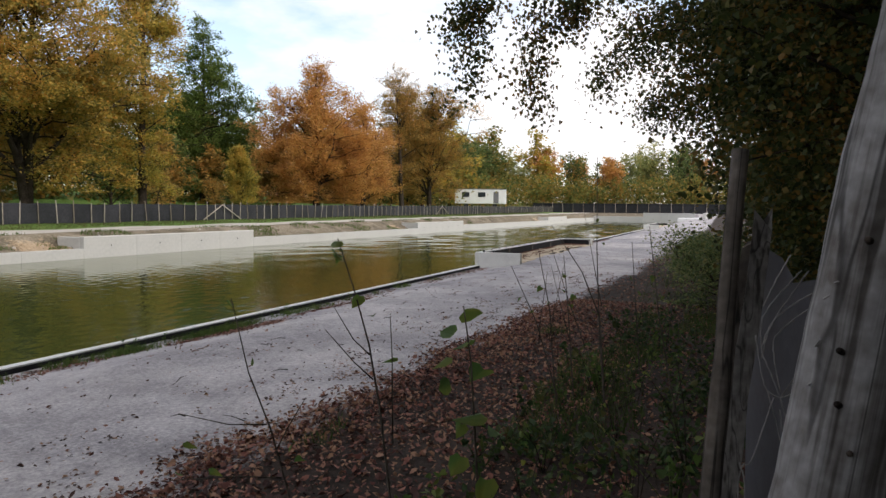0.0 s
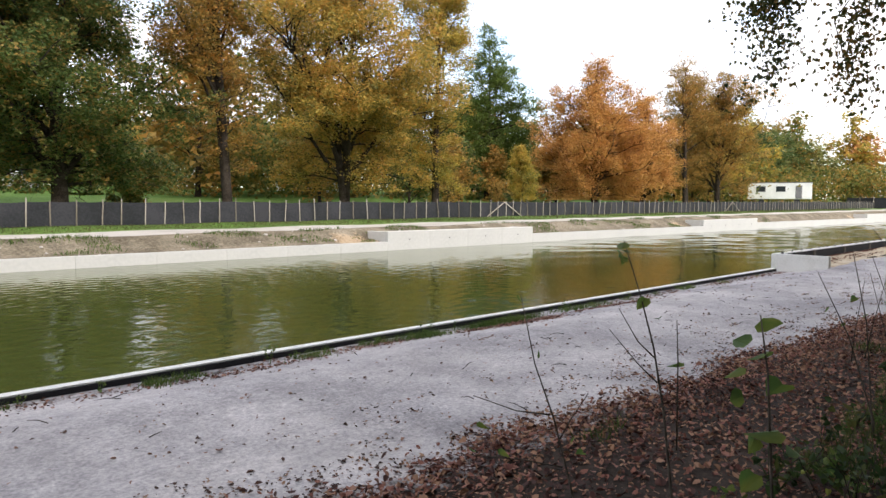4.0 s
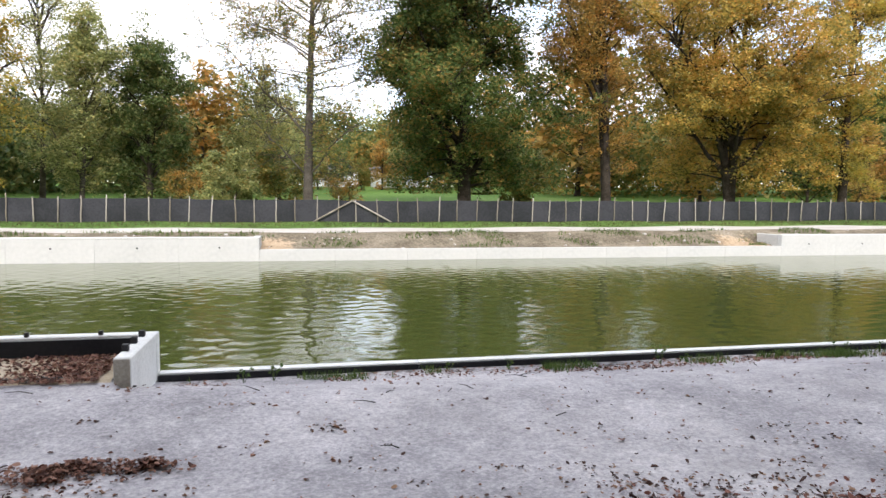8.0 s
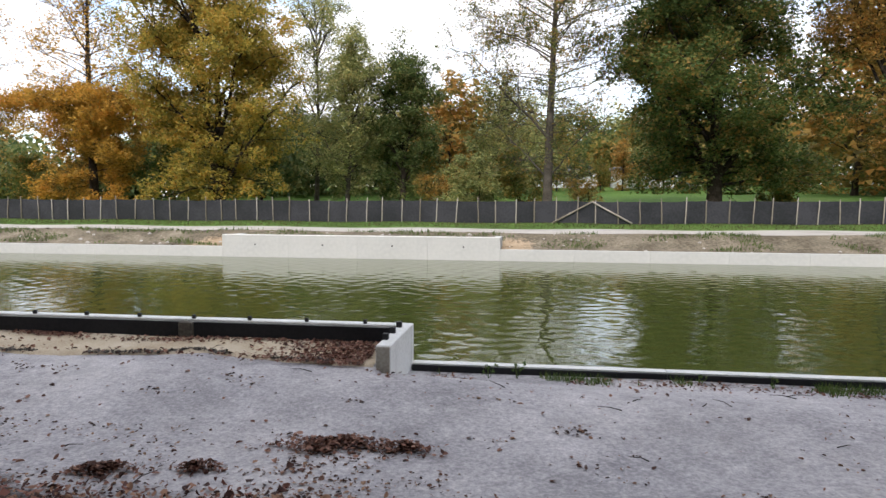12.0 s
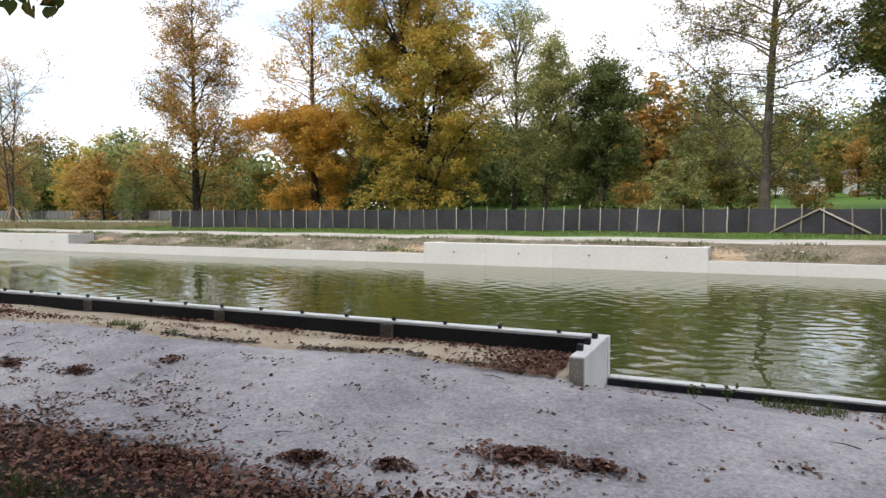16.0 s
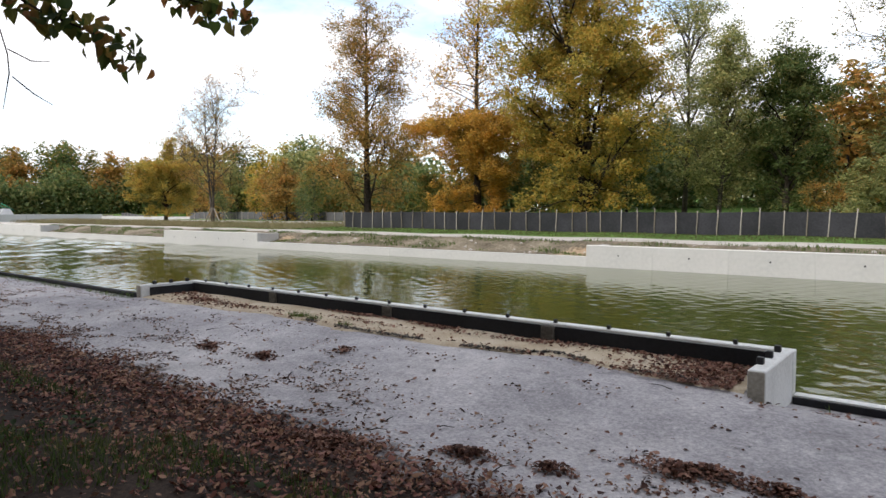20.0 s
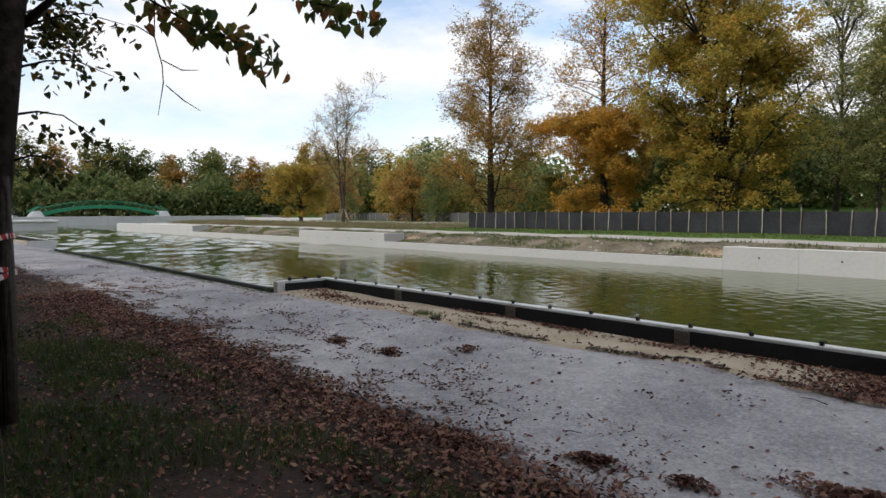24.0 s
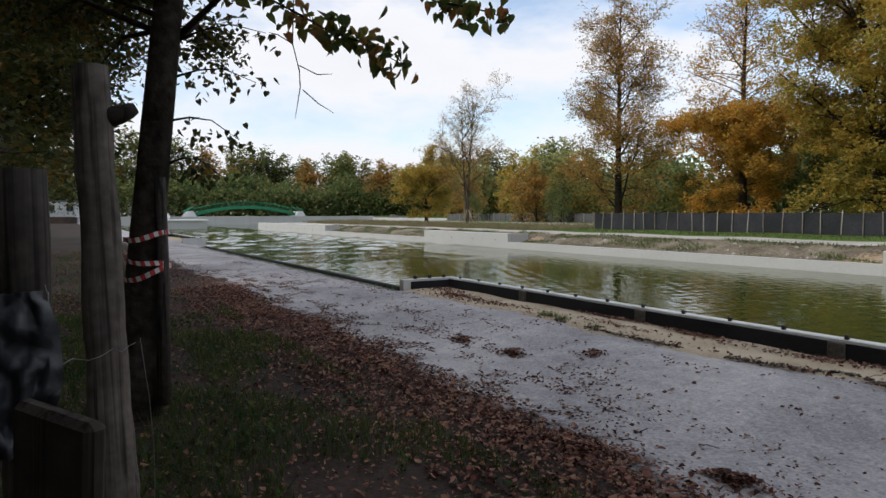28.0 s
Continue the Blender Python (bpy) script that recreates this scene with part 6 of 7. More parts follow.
heaps = np.concatenate([c + g.normal(size=(int(g.integers(4, 26)), 2)) * np.array([0.11, 0.035]) for c in cen])
cx = g.uniform(0.6, 40, 7000)
cx = cx[np.array([noise.noise(Vector((a * 0.45, 9.0, 0))) for a in cx]) > -0.12]
curb = np.stack([cx, 5.46 + g.normal(size=len(cx)) * 0.10], 1)
cl = g.uniform(-31, -8.7, 700)
curb2 = np.stack([cl, 5.40 + g.normal(size=len(cl)) * 0.12], 1)
inbay = []
for s in NEAR_BAYS[1:3]:
    k = 2000
    inbay.append(np.stack([s + NEAR_LONG[s] - 0.25 - np.abs(g.normal(size=k)) * 0.42, g.uniform(4.75, 5.62, k)], 1))
    inbay.append(np.stack([s + 0.25 + np.abs(g.normal(size=300)) * 0.6, 5.3 + g.normal(size=300) * 0.16], 1))
    inbay.append(np.stack([s + 4.2 + g.normal(size=420) * 0.32, 5.60 - np.abs(g.normal(size=420)) * 0.05], 1))
    inbay.append(np.stack([s + 5.4 + g.normal(size=300) * 0.22, 5.60 - np.abs(g.normal(size=300)) * 0.06], 1))
    inbay.append(np.stack([s + 0.9 + np.abs(g.normal(size=500)) * 0.9, 5.05 + g.normal(size=500) * 0.13], 1))
    inbay.append(np.stack([s + 7.4 + g.normal(size=300) * 0.5, 5.58 - np.abs(g.normal(size=300)) * 0.05], 1))
    inbay.append(np.stack([s + 2.4 + g.normal(size=150) * 0.5, 5.15 + g.normal(size=150) * 0.05], 1))
    inbay.append(np.stack([s + 4.6 + g.normal(size=150) * 0.45, 5.22 + g.normal(size=150) * 0.05], 1))
    inbay.append(np.stack([s + 6.6 + g.normal(size=200) * 0.45, 5.42 + g.normal(size=200) * 0.05], 1))
    inbay.append(np.stack([g.uniform(s + 3.2, s + 8.6, 260), 4.93 + 0.06 * g.normal(size=260)], 1))
inbay = np.concatenate(inbay)
inbay = inbay[inbay[:, 1] < 5.63]
tagged(new("fallen_leaves", folded_leaves("bay_leaves", lay(inbay, 0.05, g, 0.026), 0.030, g, M_heap, 1.6, 0.2)), "drifts of brown leaves on the sand of the bays", "leaf litter", kind="stuff")
banked = [np.stack([x_ + g.normal(size=k_) * lx_, y_ + g.normal(size=k_) * ly_ + 0.05 * np.sin(5 * x_)], 1) for x_, y_, lx_, ly_, k_ in ((8.1, 5.30, 0.22, 0.07, 420), (8.8, 5.22, 0.26, 0.11, 900), (9.3, 5.08, 0.16, 0.10, 500), (10.7, 5.22, 0.5, 0.05, 420), (11.7, 5.15, 0.4, 0.06, 320), (6.6, 5.36, 0.5, 0.05, 260), (4.9, 5.36, 0.5, 0.05, 260))]
single = np.concatenate([single, curb[curb[:, 1] < 5.64], *[q[q[:, 1] < 5.6] for q in banked]])
bx, by = g.uniform(-20, -0.5, 16000), g.uniform(2.5, 5.4, 16000)
clot = np.array([noise.noise(Vector((a * 0.7, c * 2.2, 11.0))) for a, c in zip(bx, by)])
bits = np.stack([bx, by], 1)[clot > 0.26 + 0.05 * (by - 2.4)]
loose = np.concatenate([drift, heaps, curb2, bits])
loose = loose[loose[:, 1] < 5.63]
tagged(new("fallen_leaves", folded_leaves("loose_leaves", lay(loose, 0.05, g, 0.002), 0.021, g, M_litter_dark, 3.6, 0.10)), "scattered brown leaves on the gravel path", "leaf litter", kind="stuff")


tagged(new("fallen_leaves", folded_leaves("single_leaves", lay(single, 0.05, g, 0.002), 0.026, g, M_heap, 2.8, 0.25)), "single curled brown leaves on the gravel path", "leaf litter", kind="stuff")


def heap(cx_, cy_, lx, ly, k, turn):
    w = g.uniform(0, 6.28, k)
    k = int(6.5 * k)
    w = g.uniform(0, 6.28, k)
    r = np.minimum(1.5, np.abs(g.normal(size=k)) * 0.55)
    a, c = 1.15 * lx * r * np.cos(w), 1.7 * ly * r * np.sin(w) * (1 + 0.5 * np.sin(3 * w + cx_)) + 0.35 * ly * np.sin(5.0 * r * np.cos(w) + cx_)
    x, y = cx_ + a * math.cos(turn) - c * math.sin(turn), cy_ + a * math.sin(turn) + c * math.cos(turn)
    p = np.stack([x, y, height_at(x, y) + 0.008 + 0.045 * np.maximum(0, 1 - r ** 2) * g.uniform(0, 1, k)], 1)
    ob = new("leaf_heap", folded_leaves("leaf_heap", p, 0.026, g, M_heap, 1.8))
    tagged(ob, "heap of brown fallen leaves swept together on the path", "leaf heap", "leaf heaps on the path", kind="stuff")


heap(0.36, 3.30, 0.34, 0.085, 230, 0.12)
heap(0.80, 3.31, 0.16, 0.05, 60, -0.1)
heap(-0.77, 2.76, 0.17, 0.05, 70, 0.3)
heap(-0.28, 2.87, 0.13, 0.04, 45, 0.2)
heap(-3.88, 3.61, 0.16, 0.07, 70, 0.1)
heap(-4.75, 3.56, 0.14, 0.06, 55, 0.1)
heap(-3.25, 4.08, 0.10, 0.05, 35, 0.1)
heap(-1.55, 2.40, 0.42, 0.10, 220, 0.25)
heap(-7.40, 5.22, 0.12, 0.06, 45, 0.0)

# twigs lying about
twigs = []
for k in range(70):
    x, y = g.uniform(-12, 14), g.uniform(1.6, 5.2)
    w, ln = g.uniform(0, 3.14), g.uniform(0.06, 0.22)
    a = Vector((x, y, gz(x, y) + 0.010))
    c = a + Vector((math.cos(w), math.sin(w), 0.03)) * ln
    twigs.append(([a, a.lerp(c, 0.5) + Vector((g.normal() * 0.01, g.normal() * 0.01, 0.012)), c], [0.004, 0.003, 0.0015], 5))
tagged(new("fallen_twigs", tubes_mesh("fallen_twigs", twigs, M_bark)), "thin dark twigs scattered over the path", "twigs", kind="stuff")


# ---- grass and weeds ----
def blades(points, tall, wide, g):
    k = len(points)
    x, y = points[:, 0], points[:, 1]
    p = np.stack([x, y, height_at(x, y) - 0.005], 1)
    w = g.uniform(0, 6.28, k)
    side = np.stack([np.cos(w), np.sin(w), np.zeros(k)], 1) * wide * 0.5
    h = (tall * g.uniform(0.5, 1.4, k))[:, None]
    tip = p + np.stack([g.normal(size=k) * 0.35, g.normal(size=k) * 0.35, np.ones(k)], 1) * h
    return np.stack([p - side, p + side, tip], 1)


gr = [np.stack([g.uniform(-9, 12, 80000), g.uniform(-1.2, 1.9, 80000)], 1), np.stack([g.uniform(12, 34, 12000), g.uniform(-2.0, 0.9, 12000)], 1), np.stack([g.uniform(-26, -9, 9000), g.uniform(-1.8, 1.6, 9000)], 1)]
gr = np.concatenate(gr)
pick = np.array([noise.noise(Vector((a * 0.8, c * 1.1, 0))) for a, c in gr])
gr = gr[(pick > -0.20 + 0.34 * (gr[:, 0] > 2) + 0.16 * np.maximum(0, gr[:, 1] - 0.6)) & (np.hypot(gr[:, 0] - 1.6, gr[:, 1] + 0.4) > 0.45)]
tagged(new("verge_grass", quads_mesh("verge_grass", blades(gr, 0.085, 0.009, g), M_grass)), "short dark grass growing through the fallen leaves", "grass", kind="stuff")
cg = np.stack([np.concatenate([g.uniform(0.6, 18, 9000), g.uniform(-70, -8.8, 7000)]), 5.53 + g.normal(size=16000) * 0.07], 1)
pick = np.array([noise.noise(Vector((a * 1.3, 4.0, 0))) + 0.5 * noise.noise(Vector((a * 5.1, c * 3, 2.0))) for a, c in cg])
cg = cg[(cg[:, 1] < 5.65) & ((pick > 0.26) | ((cg[:, 0] < -9) & (pick > -0.15)))]
turf = [np.stack([x_ + g.normal(size=k_) * lx_, 5.46 + g.normal(size=k_) * 0.075], 1) for x_, k_, lx_ in ((7.25, 900, 0.22), (8.55, 1300, 0.32), (9.15, 500, 0.2), (10.6, 500, 0.4), (5.7, 260, 0.12), (4.05, 160, 0.08), (2.1, 140, 0.08))]
turf = np.concatenate(turf)
cg = np.concatenate([cg, turf[turf[:, 1] < 5.65]])
tagged(new("edge_grass", quads_mesh("edge_grass", blades(cg, 0.065, 0.010, g), M_weed)), "uneven weedy grass fringe along the canal edge", "grass", kind="stuff")
fg = np.stack([g.uniform(-75, 110, 46000), g.uniform(26.0, 30.6, 46000)], 1)
tagged(new("fence_grass", quads_mesh("fence_grass", blades(fg, 0.075, 0.03, g), M_strip)), "green grass strip along the far fence", "grass", kind="stuff")
bg = np.stack([g.uniform(-60, 60, 44000), g.uniform(20.6, 22.6, 44000)], 1)
pick = np.array([noise.noise(Vector((a * 0.45, c * 1.3, 7.0))) for a, c in bg])
bg = bg[pick > 0.10 - 0.10 * (bg[:, 0] < -12)]
tagged(new("bank_grass", quads_mesh("bank_grass", blades(bg, 0.10, 0.030, g), M_weed)), "tufts of grass on the bare earth bank", "grass", kind="stuff")
dg = np.stack([g.uniform(-78, -31.5, 24000), g.uniform(26.0, 33.0, 24000)], 1)
tagged(new("meadow_grass", quads_mesh("meadow_grass", blades(dg, 0.30, 0.03, g), M_drygrass)), "tall dry meadow grass beyond the fence end", "grass", kind="stuff")


def weed(x, y, h, label, seed, mat):
    g = np.random.default_rng(seed)
    ob = empty("weed", x, y, gz(x, y))
    tagged(ob, label, "weed", "weeds of the verge")
    stems = []
    places = []
    for k in range(4):
        e = Vector((g.normal() * 0.4 * h, g.normal() * 0.4 * h, h * g.uniform(0.6, 1.1)))
        stems.append(([Vector((0, 0, -0.02)), e * 0.5 + Vector((0, 0, 0.06 * h)), e], [0.003, 0.0022, 0.0012], 4))
        places += [e * q + Vector((g.normal(), g.normal(), g.normal())) * 0.012 for q in (0.55, 0.7, 0.85, 1.0)]
    part("stem", tubes_mesh("stem", stems, mat), ob)
    v, f = heart_leaves(places, 0.012 + 0.10 * h, g, -0.1)
    part("leaves", mesh("leaves", v, f, mat), ob)


for k in range(120):
    x, y = g.uniform(3.4, 10.5), g.uniform(-0.9, 1.2)
    if y < float(verge(x)) - 1.2:
        weed(x, y, g.uniform(0.10, 0.36), "leafy dark green weed among fallen leaves", 400 + k, M_weed if k % 4 == 0 else M_leaf_creeper)
for k in range(14):
    weed(g.uniform(-7.5, -0.9), g.uniform(0.0, 1.7), g.uniform(0.08, 0.18), "small green weed among fallen leaves", 250 + k, M_weed)
for k, x in enumerate((1.15, 1.4, 3.0, 3.6, 5.2, 5.5, 6.6, 7.4, 7.9, 9.0, 10.2, 12.0, -9.6, -10.4)):
    weed(x, 5.52 + 0.03 * math.sin(k), 0.12 + 0.05 * math.sin(2 * k), "small weed at the canal edge", 280 + k, M_weed)

# low creeping plants of the shady verge
cp = np.stack([g.uniform(3.0, 14, 26000), g.uniform(-1.6, 1.6, 26000)], 1)
pick = np.array([noise.noise(Vector((a * 1.1, c * 1.6, 21.0))) + 0.5 * noise.noise(Vector((a * 4.0, c * 5.0, 3.0))) for a, c in cp])
cp = cp[(pick > 0.20) & (cp[:, 1] < verge(cp[:, 0]) - 1.25) & (cp[:, 1] > -0.55 - 0.05 * cp[:, 0])]
cpz = np.stack([cp[:, 0], cp[:, 1], height_at(cp[:, 0], cp[:, 1]) + 0.02 + 0.16 * g.uniform(0, 1, len(cp)) ** 2.2], 1)
tagged(new("ground_cover", folded_leaves("ground_cover", cpz, 0.042, g, M_leaf_creeper, 0.8, 0.3)), "low dark green creeping plants under the saplings", "plants", kind="stuff")
cl_ = np.stack([g.uniform(-9, 0.8, 9000), g.uniform(-0.6, 1.7, 9000)], 1)
pick = np.array([noise.noise(Vector((a * 1.4, c * 1.9, 31.0))) for a, c in cl_])
cl_ = cl_[(pick > 0.10) & (np.hypot(cl_[:, 0] - 1.5, cl_[:, 1] + 0.3) > 0.6)]
clz = np.stack([cl_[:, 0], cl_[:, 1], height_at(cl_[:, 0], cl_[:, 1]) + 0.015 + 0.06 * g.uniform(0, 1, len(cl_)) ** 2], 1)
tagged(new("ground_cover", folded_leaves("ground_cover", clz, 0.034, g, M_leaf_creeper, 0.9, 0.3)), "small dark green plants among the grass of the verge", "plants", kind="stuff")


def bramble(x, y, seed, long):
    g = np.random.default_rng(seed)
    ob = empty("bramble", x, y, gz(x, y))
    tagged(ob, "thin dark arching bramble stems, nearly leafless", "bramble", "brambles of the verge")
    for _ in range(3):
        w = g.uniform(0, 6.28)
        out = Vector((math.cos(w), math.sin(w), 0)) * long * g.uniform(0.5, 1.0)
        tall = long * g.uniform(0.5, 1.1)
        path = [Vector((0, 0, -0.02)), out * 0.22 + Vector((0, 0, 0.62 * tall)), out * 0.55 + Vector((0, 0, tall)), out + Vector((0, 0, 0.82 * tall))]
        strands = [(path, [0.0032, 0.0028, 0.0022, 0.0012], 5)]
        for q in (0.35, 0.55, 0.8):
            i = min(2, int(q * 3))
            p = path[i].lerp(path[i + 1], q * 3 - i)
            strands.append(([p, p + Vector((g.normal(), g.normal(), g.normal())) * 0.09 + Vector((0, 0, 0.06))], [0.0016, 0.0008], 4))
        part("stem", tubes_mesh("stem", strands, M_bark), ob)
    v, f = heart_leaves([Vector((g.normal() * 0.3 * long, g.normal() * 0.3 * long, g.uniform(0.2, 0.8) * long)) for _ in range(5)], 0.030, g, 0.2)
    part("leaves", mesh("leaves", v, f, M_leaf_sapling), ob)


for k, (x, y) in enumerate([(3.9, -0.15), (4.3, 0.1), (4.6, -0.35), (4.9, 0.25), (5.3, -0.2), (5.6, 0.35), (5.9, -0.4), (6.3, 0.05), (6.9, -0.25), (7.4, 0.4), (5.0, -0.55), (4.4, -0.45)]):
    bramble(x, y, 500 + k, 0.45 + 0.12 * math.sin(2.3 * k))

# crumbled dark edge where the path breaks off at the sand of the bay
crumbs = []
for s_ in (NEAR_BAYS[1], NEAR_BAYS[2]):
    cx_ = g.uniform(s_ + 3.9, s_ + 8.6, 1500)
    line = np.interp(cx_ - s_, [3.9, 4.6, 5.5, 6.4, 6.95, 7.2, 7.8, 8.7], [4.92, 4.82, 4.86, 4.89, 4.97, 5.12, 4.92, 4.83]) - (NEAR_DEEP[s_] - 0.90)
    crumbs.append(np.stack([cx_, line + g.normal(size=1500) * 0.02], 1))
crumbs = np.concatenate(crumbs)
rag_ = np.array([noise.noise(Vector((a * 1.7, 7.0, 0))) for a in crumbs[:, 0]])
crumbs = crumbs[rag_ > -0.15]
crumb_z = height_at(crumbs[:, 0], crumbs[:, 1]) + 0.016 * g.uniform(0.2, 1, len(crumbs)) + 0.012
tagged(new("crumbled_edge", folded_leaves("crumbled_edge", np.stack([crumbs[:, 0], crumbs[:, 1], crumb_z], 1), 0.024, g, M_crumb, 0.8, 0.6)), "dark crumbled edge of the path against the sand", "rubble", kind="stuff")
for k, (x, y) in enumerate([(-5.12, 5.0), (-5.0, 5.02), (-4.14, 4.94), (-4.75, 4.98)]):
    tp = np.stack([x + g.normal(size=110) * 0.05, y + g.normal(size=110) * 0.035], 1)
    tagged(new("grass_tuft", quads_mesh("grass_tuft", blades(tp, 0.085 if k != 2 else 0.06, 0.009, g), M_weed)), "small green grass tuft at the edge of the sand", "grass", "grass tufts in the bay")

# stones on the bank
st = []
STONE = []
for k in range(4):
    bm = bmesh.new()
    bmesh.ops.create_icosphere(bm, subdivisions=1, radius=1)
    for v_ in bm.verts:
        v_.co *= 1 + 0.35 * noise.noise(v_.co * 1.7 + Vector((k * 5, 0, 0)))
        v_.co.z *= 0.6
    me = bpy.data.meshes.new("stone")
    bm.to_mesh(me)
    bm.free()
    me.materials.append(M_road if k % 2 else M_bank)
    STONE.append(me)
for k in range(280):
    x, y = g.uniform(-32, 42), FAR + 0.4 + 1.9 * g.uniform(0, 1) ** 1.3
    if any(a - 0.1 < x < a + d + 0.1 for a, d in FAR_BAYS) and y < FAR + 1.4:
        continue
    ob = new("stone", STONE[k % 4])
    s = 0.03 + 0.06 * g.uniform(0, 1) ** 3
    ob.matrix_basis = pose(x, y, gz(x, y) + 0.2 * s, 0, 0, g.uniform(0, 360)) @ Matrix.Scale(s, 4)
    tagged(ob, "pale rubble stone lying on the earth bank", "stone", "rubble on the far bank")


# ---- far structures ----
def trailer(x, y, turn):
    ob = empty("site_trailer", x, y, gz(x, y))
    ob.rotation_euler[2] = turn
    tagged(ob, "white site trailer behind the fence", "trailer")
    part("body", box_mesh(9.0, 2.6, 2.5, M_white_paint, 0.06), ob, at=(0, 0, 0.9))
    part("roof", box_mesh(9.1, 2.7, 0.12, M_roof, 0.03), ob, at=(0, 0, 3.4))
    for k in (-2.6, 0.2):
        w = part("window", box_mesh(1.3, 0.06, 0.8, M_glass_dark, 0.01), ob, "dark window", at=(k, -1.32, 2.1))
        part("frame", box_mesh(1.42, 0.04, 0.06, M_roof, 0.01), w, at=(0, -0.01, -0.06))
    part("door", box_mesh(0.9, 0.06, 2.0, M_roof, 0.01), ob, "grey door", at=(2.7, -1.32, 1.0))
    for k in (-2.5, 2.5):
        bm = bmesh.new()
        bmesh.ops.create_cone(bm, cap_ends=True, segments=14, radius1=0.45, radius2=0.45, depth=0.3)
        bmesh.ops.rotate(bm, matrix=Matrix.Rotation(math.pi / 2, 3, "X"), verts=bm.verts)
        me = bpy.data.meshes.new("wheel")
        bm.to_mesh(me)
        bm.free()
        me.materials.append(M_rubber)
        part("wheel", me, ob, at=(k, -1.15, 0.45))


trailer(113.0, 39.5, -1.22)


def pale_building(x, y, wide, tall, deep, label, turn=0.0, windows=4):
    ob = empty("building", x, y, gz(x, y) - 0.1)
    ob.rotation_euler[2] = turn
    tagged(ob, label, "building")
    part("wall", box_mesh(wide, deep, tall, M_white_paint, 0.05), ob)
    part("roof", box_mesh(wide + 0.6, deep + 0.6, 0.3, M_roof, 0.05), ob, at=(0, 0, tall))
    for k in range(windows):
        w = part("window", box_mesh(1.2, 0.12, 1.2, M_glass_dark, 0.02), ob, "dark window", at=((k + 0.5) * wide / windows - wide / 2, -deep / 2 - 0.03, 1.2))
        part("sill", box_mesh(1.4, 0.12, 0.08, M_concrete, 0.01), w, at=(0, -0.04, -0.1))


pale_building(4.6, 74, 6.5, 1.7, 4.0, "low pale building half hidden by trees", 0.0, 3)
pale_building(13.5, 72, 8.0, 1.9, 4.0, "low white building behind the lawn", 0.05, 3)
pale_building(46, 68, 9.0, 2.2, 4.0, "low pale building behind the golden trees", -0.1, 4)
pale_building(-150, 17.5, 9.0, 3.2, 4.0, "white building across the pond", 1.3, 3)
pale_building(-150, 2.5, 16.0, 3.0, 5.0, "long white pavilion across the pond", 1.5, 5)


# arched footbridge with green railings
def footbridge(x, y0, y1, z0, z1):
    ob = empty("footbridge", x, y0, z0)
    tagged(ob, "green arched footbridge with white ramp blocks", "bridge")
    span, k = y1 - y0, 22

    def arc(s):
        return (z1 - z0) * (1 - (2 * s - 1) ** 2)

    for side in (-1.0, 1.0):
        v, f = [], []
        for i in range(k + 1):
            s = i / k
            for dx, dz in ((-0.08, -0.55), (0.08, -0.55), (0.08, 0.0), (-0.08, 0.0)):
                v.append((side + dx, s * span, arc(s) + dz))
        for i in range(k):
            for q in range(4):
                f.append((4 * i + q, 4 * i + (q + 1) % 4, 4 * i + 4 + (q + 1) % 4, 4 * i + 4 + q))
        part("girder", mesh("girder", v, f, M_green_paint), ob)
        part("handrail", tubes_mesh("handrail", [([(side, i / k * span, arc(i / k) + 0.75) for i in range(k + 1)], [0.05] * (k + 1), 6)], M_green_paint), ob)
        for i in range(k + 1):
            part("baluster", box_mesh(0.06, 0.06, 0.75, M_green_paint, 0.0), ob, at=(side, i / k * span, arc(i / k)))
    v, f = [], []
    for i in range(k + 1):
        v += [(-1, i / k * span, arc(i / k) - 0.1), (1, i / k * span, arc(i / k) - 0.1)]
    f = [(2 * i, 2 * i + 1, 2 * i + 3, 2 * i + 2) for i in range(k)]
    part("deck", mesh("deck", v, f, M_roof), ob)
    for yy, sg in ((-0.9, -1), (span + 0.9, 1)):
        for dx in (-1.2, 1.2):
            bm = bmesh.new()
            bmesh.ops.create_cube(bm, size=1)
            for v_ in bm.verts:
                v_.co = Vector((v_.co.x * 0.5, v_.co.y * (2.4 if v_.co.z < 0 else 0.9), (v_.co.z + 0.5) * 1.2 - 0.9))
            me = bpy.data.meshes.new("ramp_block")
            bm.to_mesh(me)
            bm.free()
            me.materials.append(M_white_paint)
            part("ramp_block", me, ob, "white wedge-shaped ramp block", at=(dx, yy, 0))
            part("ramp_rail", tubes_mesh("ramp_rail", [([(dx, yy - sg * 0.7, 1.15), (dx, yy + sg * 1.1, 0.05)], [0.09, 0.09], 6)], M_green_paint), ob)


footbridge(-125, 21.5, 39.8, 1.75, 3.05)

# pond walls and platform
pond = tagged(empty("wall_pond", 0, 0, 0), "pale concrete wall round the pond", "wall", kind="structure")
me = box_mesh(0.4, 6.0, 2.6, M_concrete, 0.02)
for k in range(8):
    part("panel", me, pond, at=(-119.0, 5.8 + 6.02 * k + 3, -1.5))
seg = Vector((-90.2, 54, 0)) - Vector((-76.2, FAR + 0.1, 0))
me = box_mesh(seg.length / 6 - 0.02, 0.4, 1.95, M_concrete, 0.02)
for k in range(6):
    c = Vector((-76.2, FAR + 0.1, 0)) + seg * ((k + 0.5) / 6)
    part("panel", me, pond, at=pose(c.x, c.y, -1.5, 0, 0, math.degrees(math.atan2(seg.y, seg.x))))
part("panel", box_mesh(29, 0.4, 2.3, M_concrete, 0.02), pond, at=(-104.5, 54, -1.5))

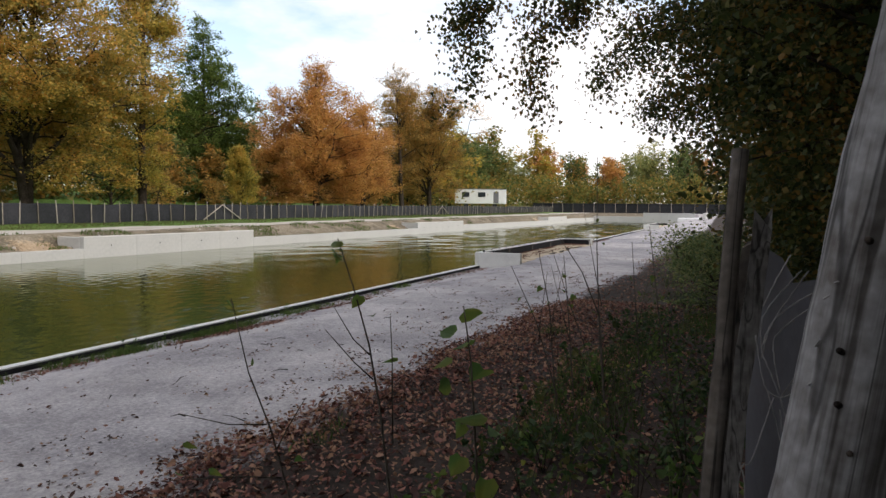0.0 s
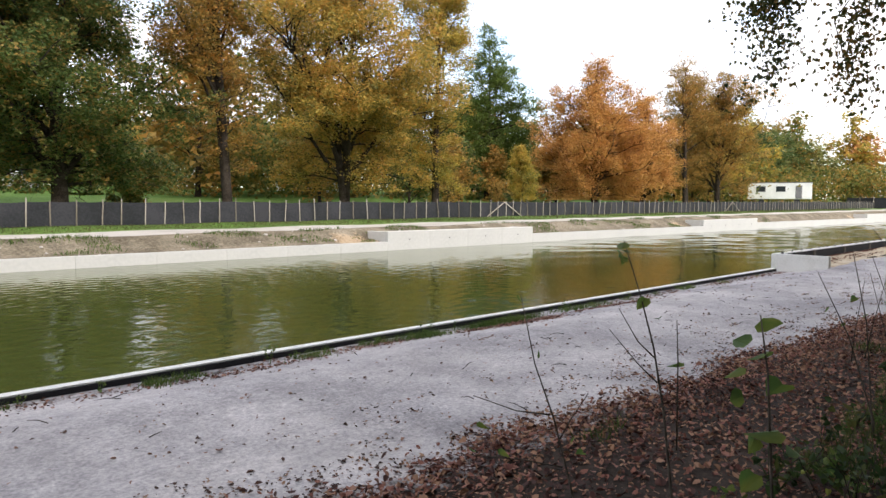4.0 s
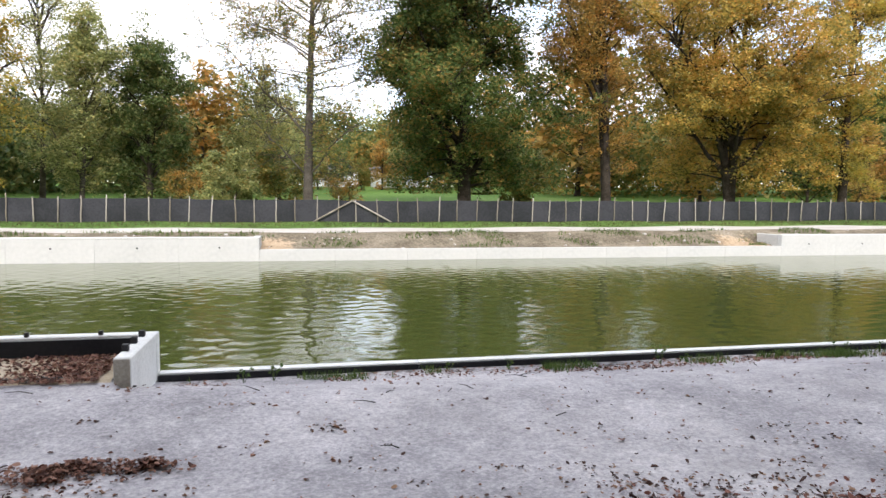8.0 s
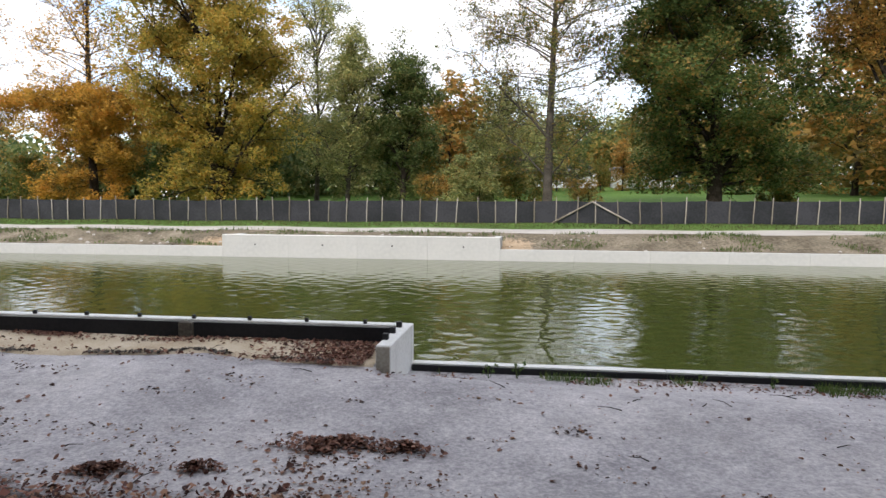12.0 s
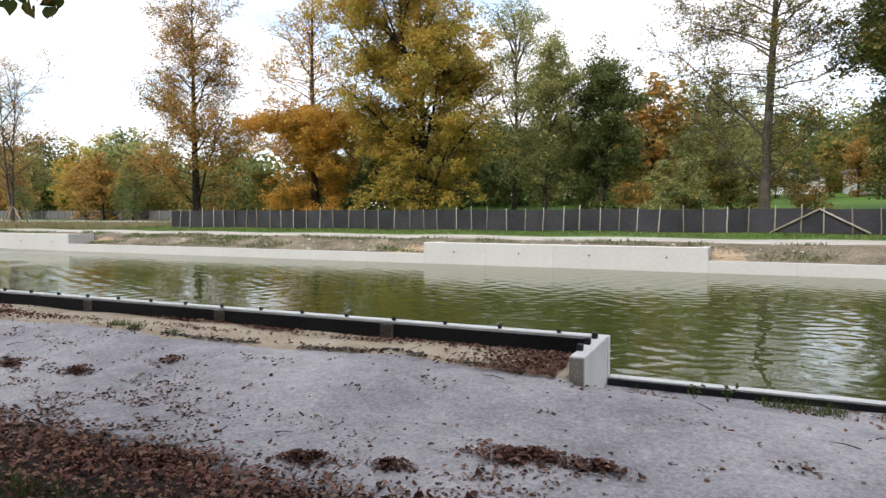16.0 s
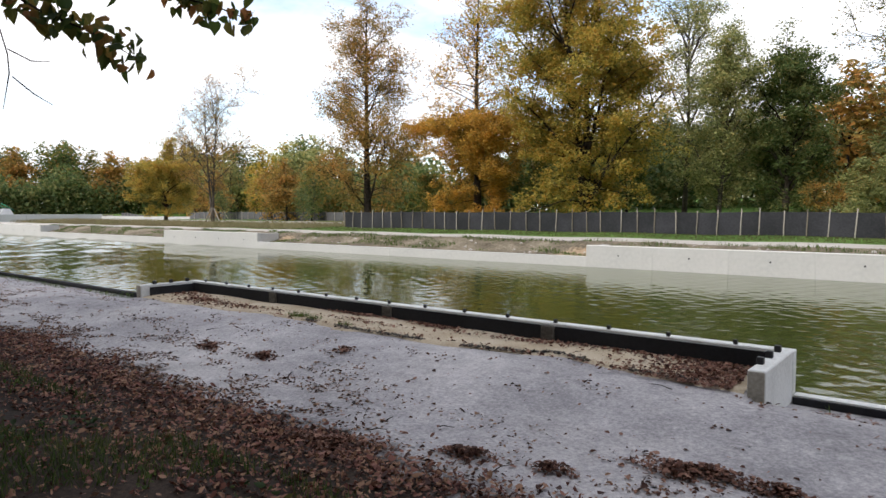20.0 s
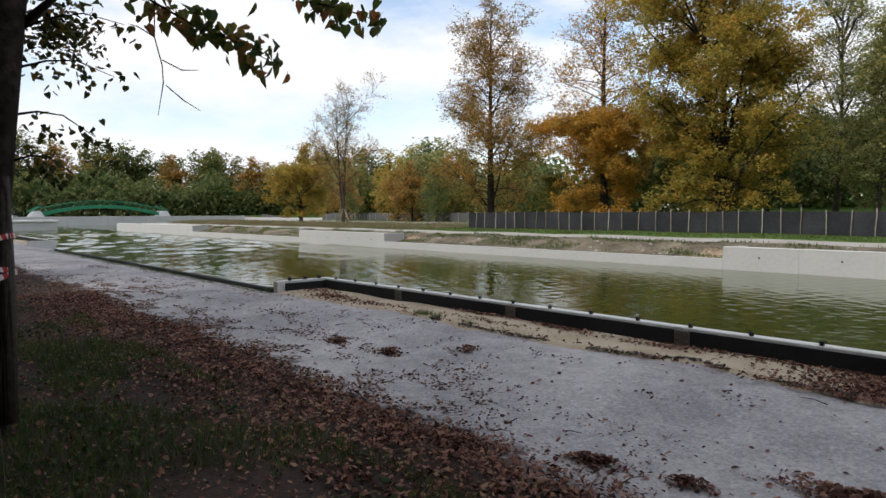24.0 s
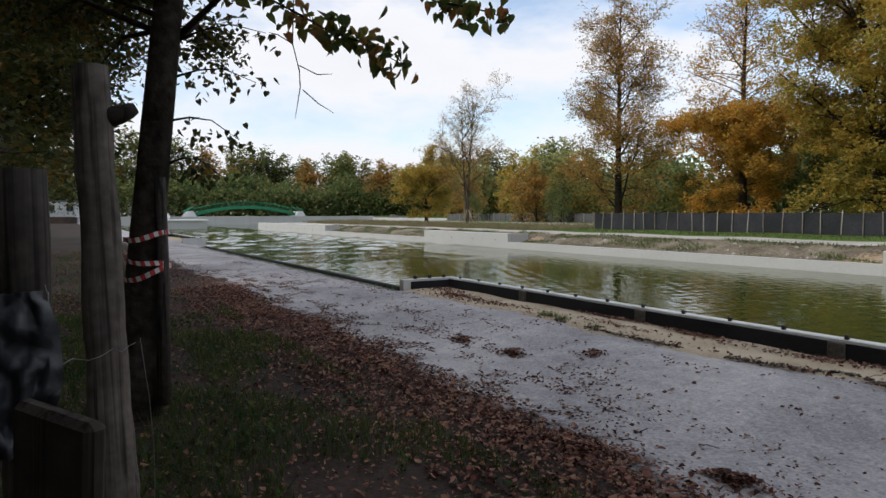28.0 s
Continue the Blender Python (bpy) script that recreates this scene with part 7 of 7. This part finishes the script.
platform = tagged(empty("platform", -86, 12.8, WATER), "white concrete platform at the pond's edge", "platform")
part("base", box_mesh(5.0, 6.0, 1.25, M_concrete, 0.03), platform, at=(0, 0, -0.3))
part("top_slab", box_mesh(5.3, 6.3, 0.22, M_coping, 0.03), platform, at=(0, 0, 0.96))
bm = bmesh.new()
bmesh.ops.create_uvsphere(bm, u_segments=20, v_segments=12, radius=0.42)
me = bpy.data.meshes.new("globe")
bm.to_mesh(me)
bm.free()
me.materials.append(M_white_paint)
me.polygons.foreach_set("use_smooth", [True] * len(me.polygons))
part("globe", me, platform, "white globe", at=(-0.5, -1.2, 1.55))
part("globe_foot", box_mesh(0.3, 0.3, 0.2, M_white_paint, 0.02), platform, at=(-0.5, -1.2, 1.15))
end_wall = tagged(empty("wall_end", 0, 0, 0), "pale concrete wall closing the canal's end", "wall", kind="structure")
for k in range(4):
    me = box_mesh(0.4, 4.0, 2.65 if k < 2 else 2.0, M_concrete, 0.02)
    part("panel", me, end_wall, at=(115.8, 6.0 + 4.02 * k, -1.5))
me = box_mesh(9.0, 0.4, 1.45, M_concrete, 0.02)
for k in range(2):
    part("panel", me, end_wall, at=(108 - 4.5 + 9.02 * k, 2.2, -0.2))
part("slab", box_mesh(6.0, 3.0, 0.5, M_white_paint, 0.03), end_wall, at=(100, 4.0, 0.05))

# dark fence across the canal's end
end_fence = tagged(empty("fence", 127, 0, 1.0), "dark board fence closing off the canal's end", "fence")
for k in range(24):
    part("netting", box_mesh(0.06, 1.92, 1.75, M_netting, 0.0), end_fence, at=(0, -12 + 1.95 * k, 0))
    part("stake", STAKES[k % 5], end_fence, at=pose(-0.08, -12.97 + 1.95 * k, 0.0) @ Matrix.Scale(1.7, 4))
far_fence = tagged(empty("fence", 0, 0, 0), "grey wire fence in front of the far woods", "fence")
for k in range(46):
    a = Vector((-44, 47, 0)).lerp(Vector((-116, 56, 0)), k / 46)
    c = Vector((-44, 47, 0)).lerp(Vector((-116, 56, 0)), (k + 1) / 46)
    m_ = (a + c) / 2
    part("netting", box_mesh((c - a).length - 0.02, 0.03, 0.95, M_fence_grey, 0.0), far_fence, at=pose(m_.x, m_.y, gz(m_.x, m_.y) + 0.05, 0, 0, -7.1))
    part("stake", STAKES[k % 5], far_fence, at=(a.x, a.y - 0.06, gz(a.x, a.y)))
    if k % 9 == 3:
        for sg in (-1, 1):
            part("brace", tubes_mesh("brace", [([(a.x, a.y - 0.12, gz(a.x, a.y) + 1.0), (a.x + sg * 1.1, a.y - 0.3, gz(a.x, a.y))], [0.05, 0.05], 5)], M_stake), far_fence)

# stakes propping the young tree, and saplings with guards
prop = tagged(empty("tree_stakes", -48.4, 31.2, gz(-48.4, 31.2)), "pale wooden stakes propping a young tree", "stakes")
for k in range(4):
    w = k * 1.57 + 0.5
    part("stake", tubes_mesh("stake", [([(0.75 * math.cos(w), 0.75 * math.sin(w), -0.05), (0.10 * math.cos(w + 0.5), 0.10 * math.sin(w + 0.5), 1.35)], [0.05, 0.045], 6)], M_stake), prop)
for x, y, h in ((-37.5, 33, 3.4), (-41.5, 35, 2.8), (-54, 36, 3.0)):
    plant_tree("slim young green tree in the meadow", tree_meshes(int(300 + x), h, 1.2, 0.7, M_leaf_green, M_bark_grey, leaves=1400, size=0.11, trunk_r=0.035, shape="tall", limbs=22, rise_=(35, 70), twig_r=0.005), x, y, gz(x, y))
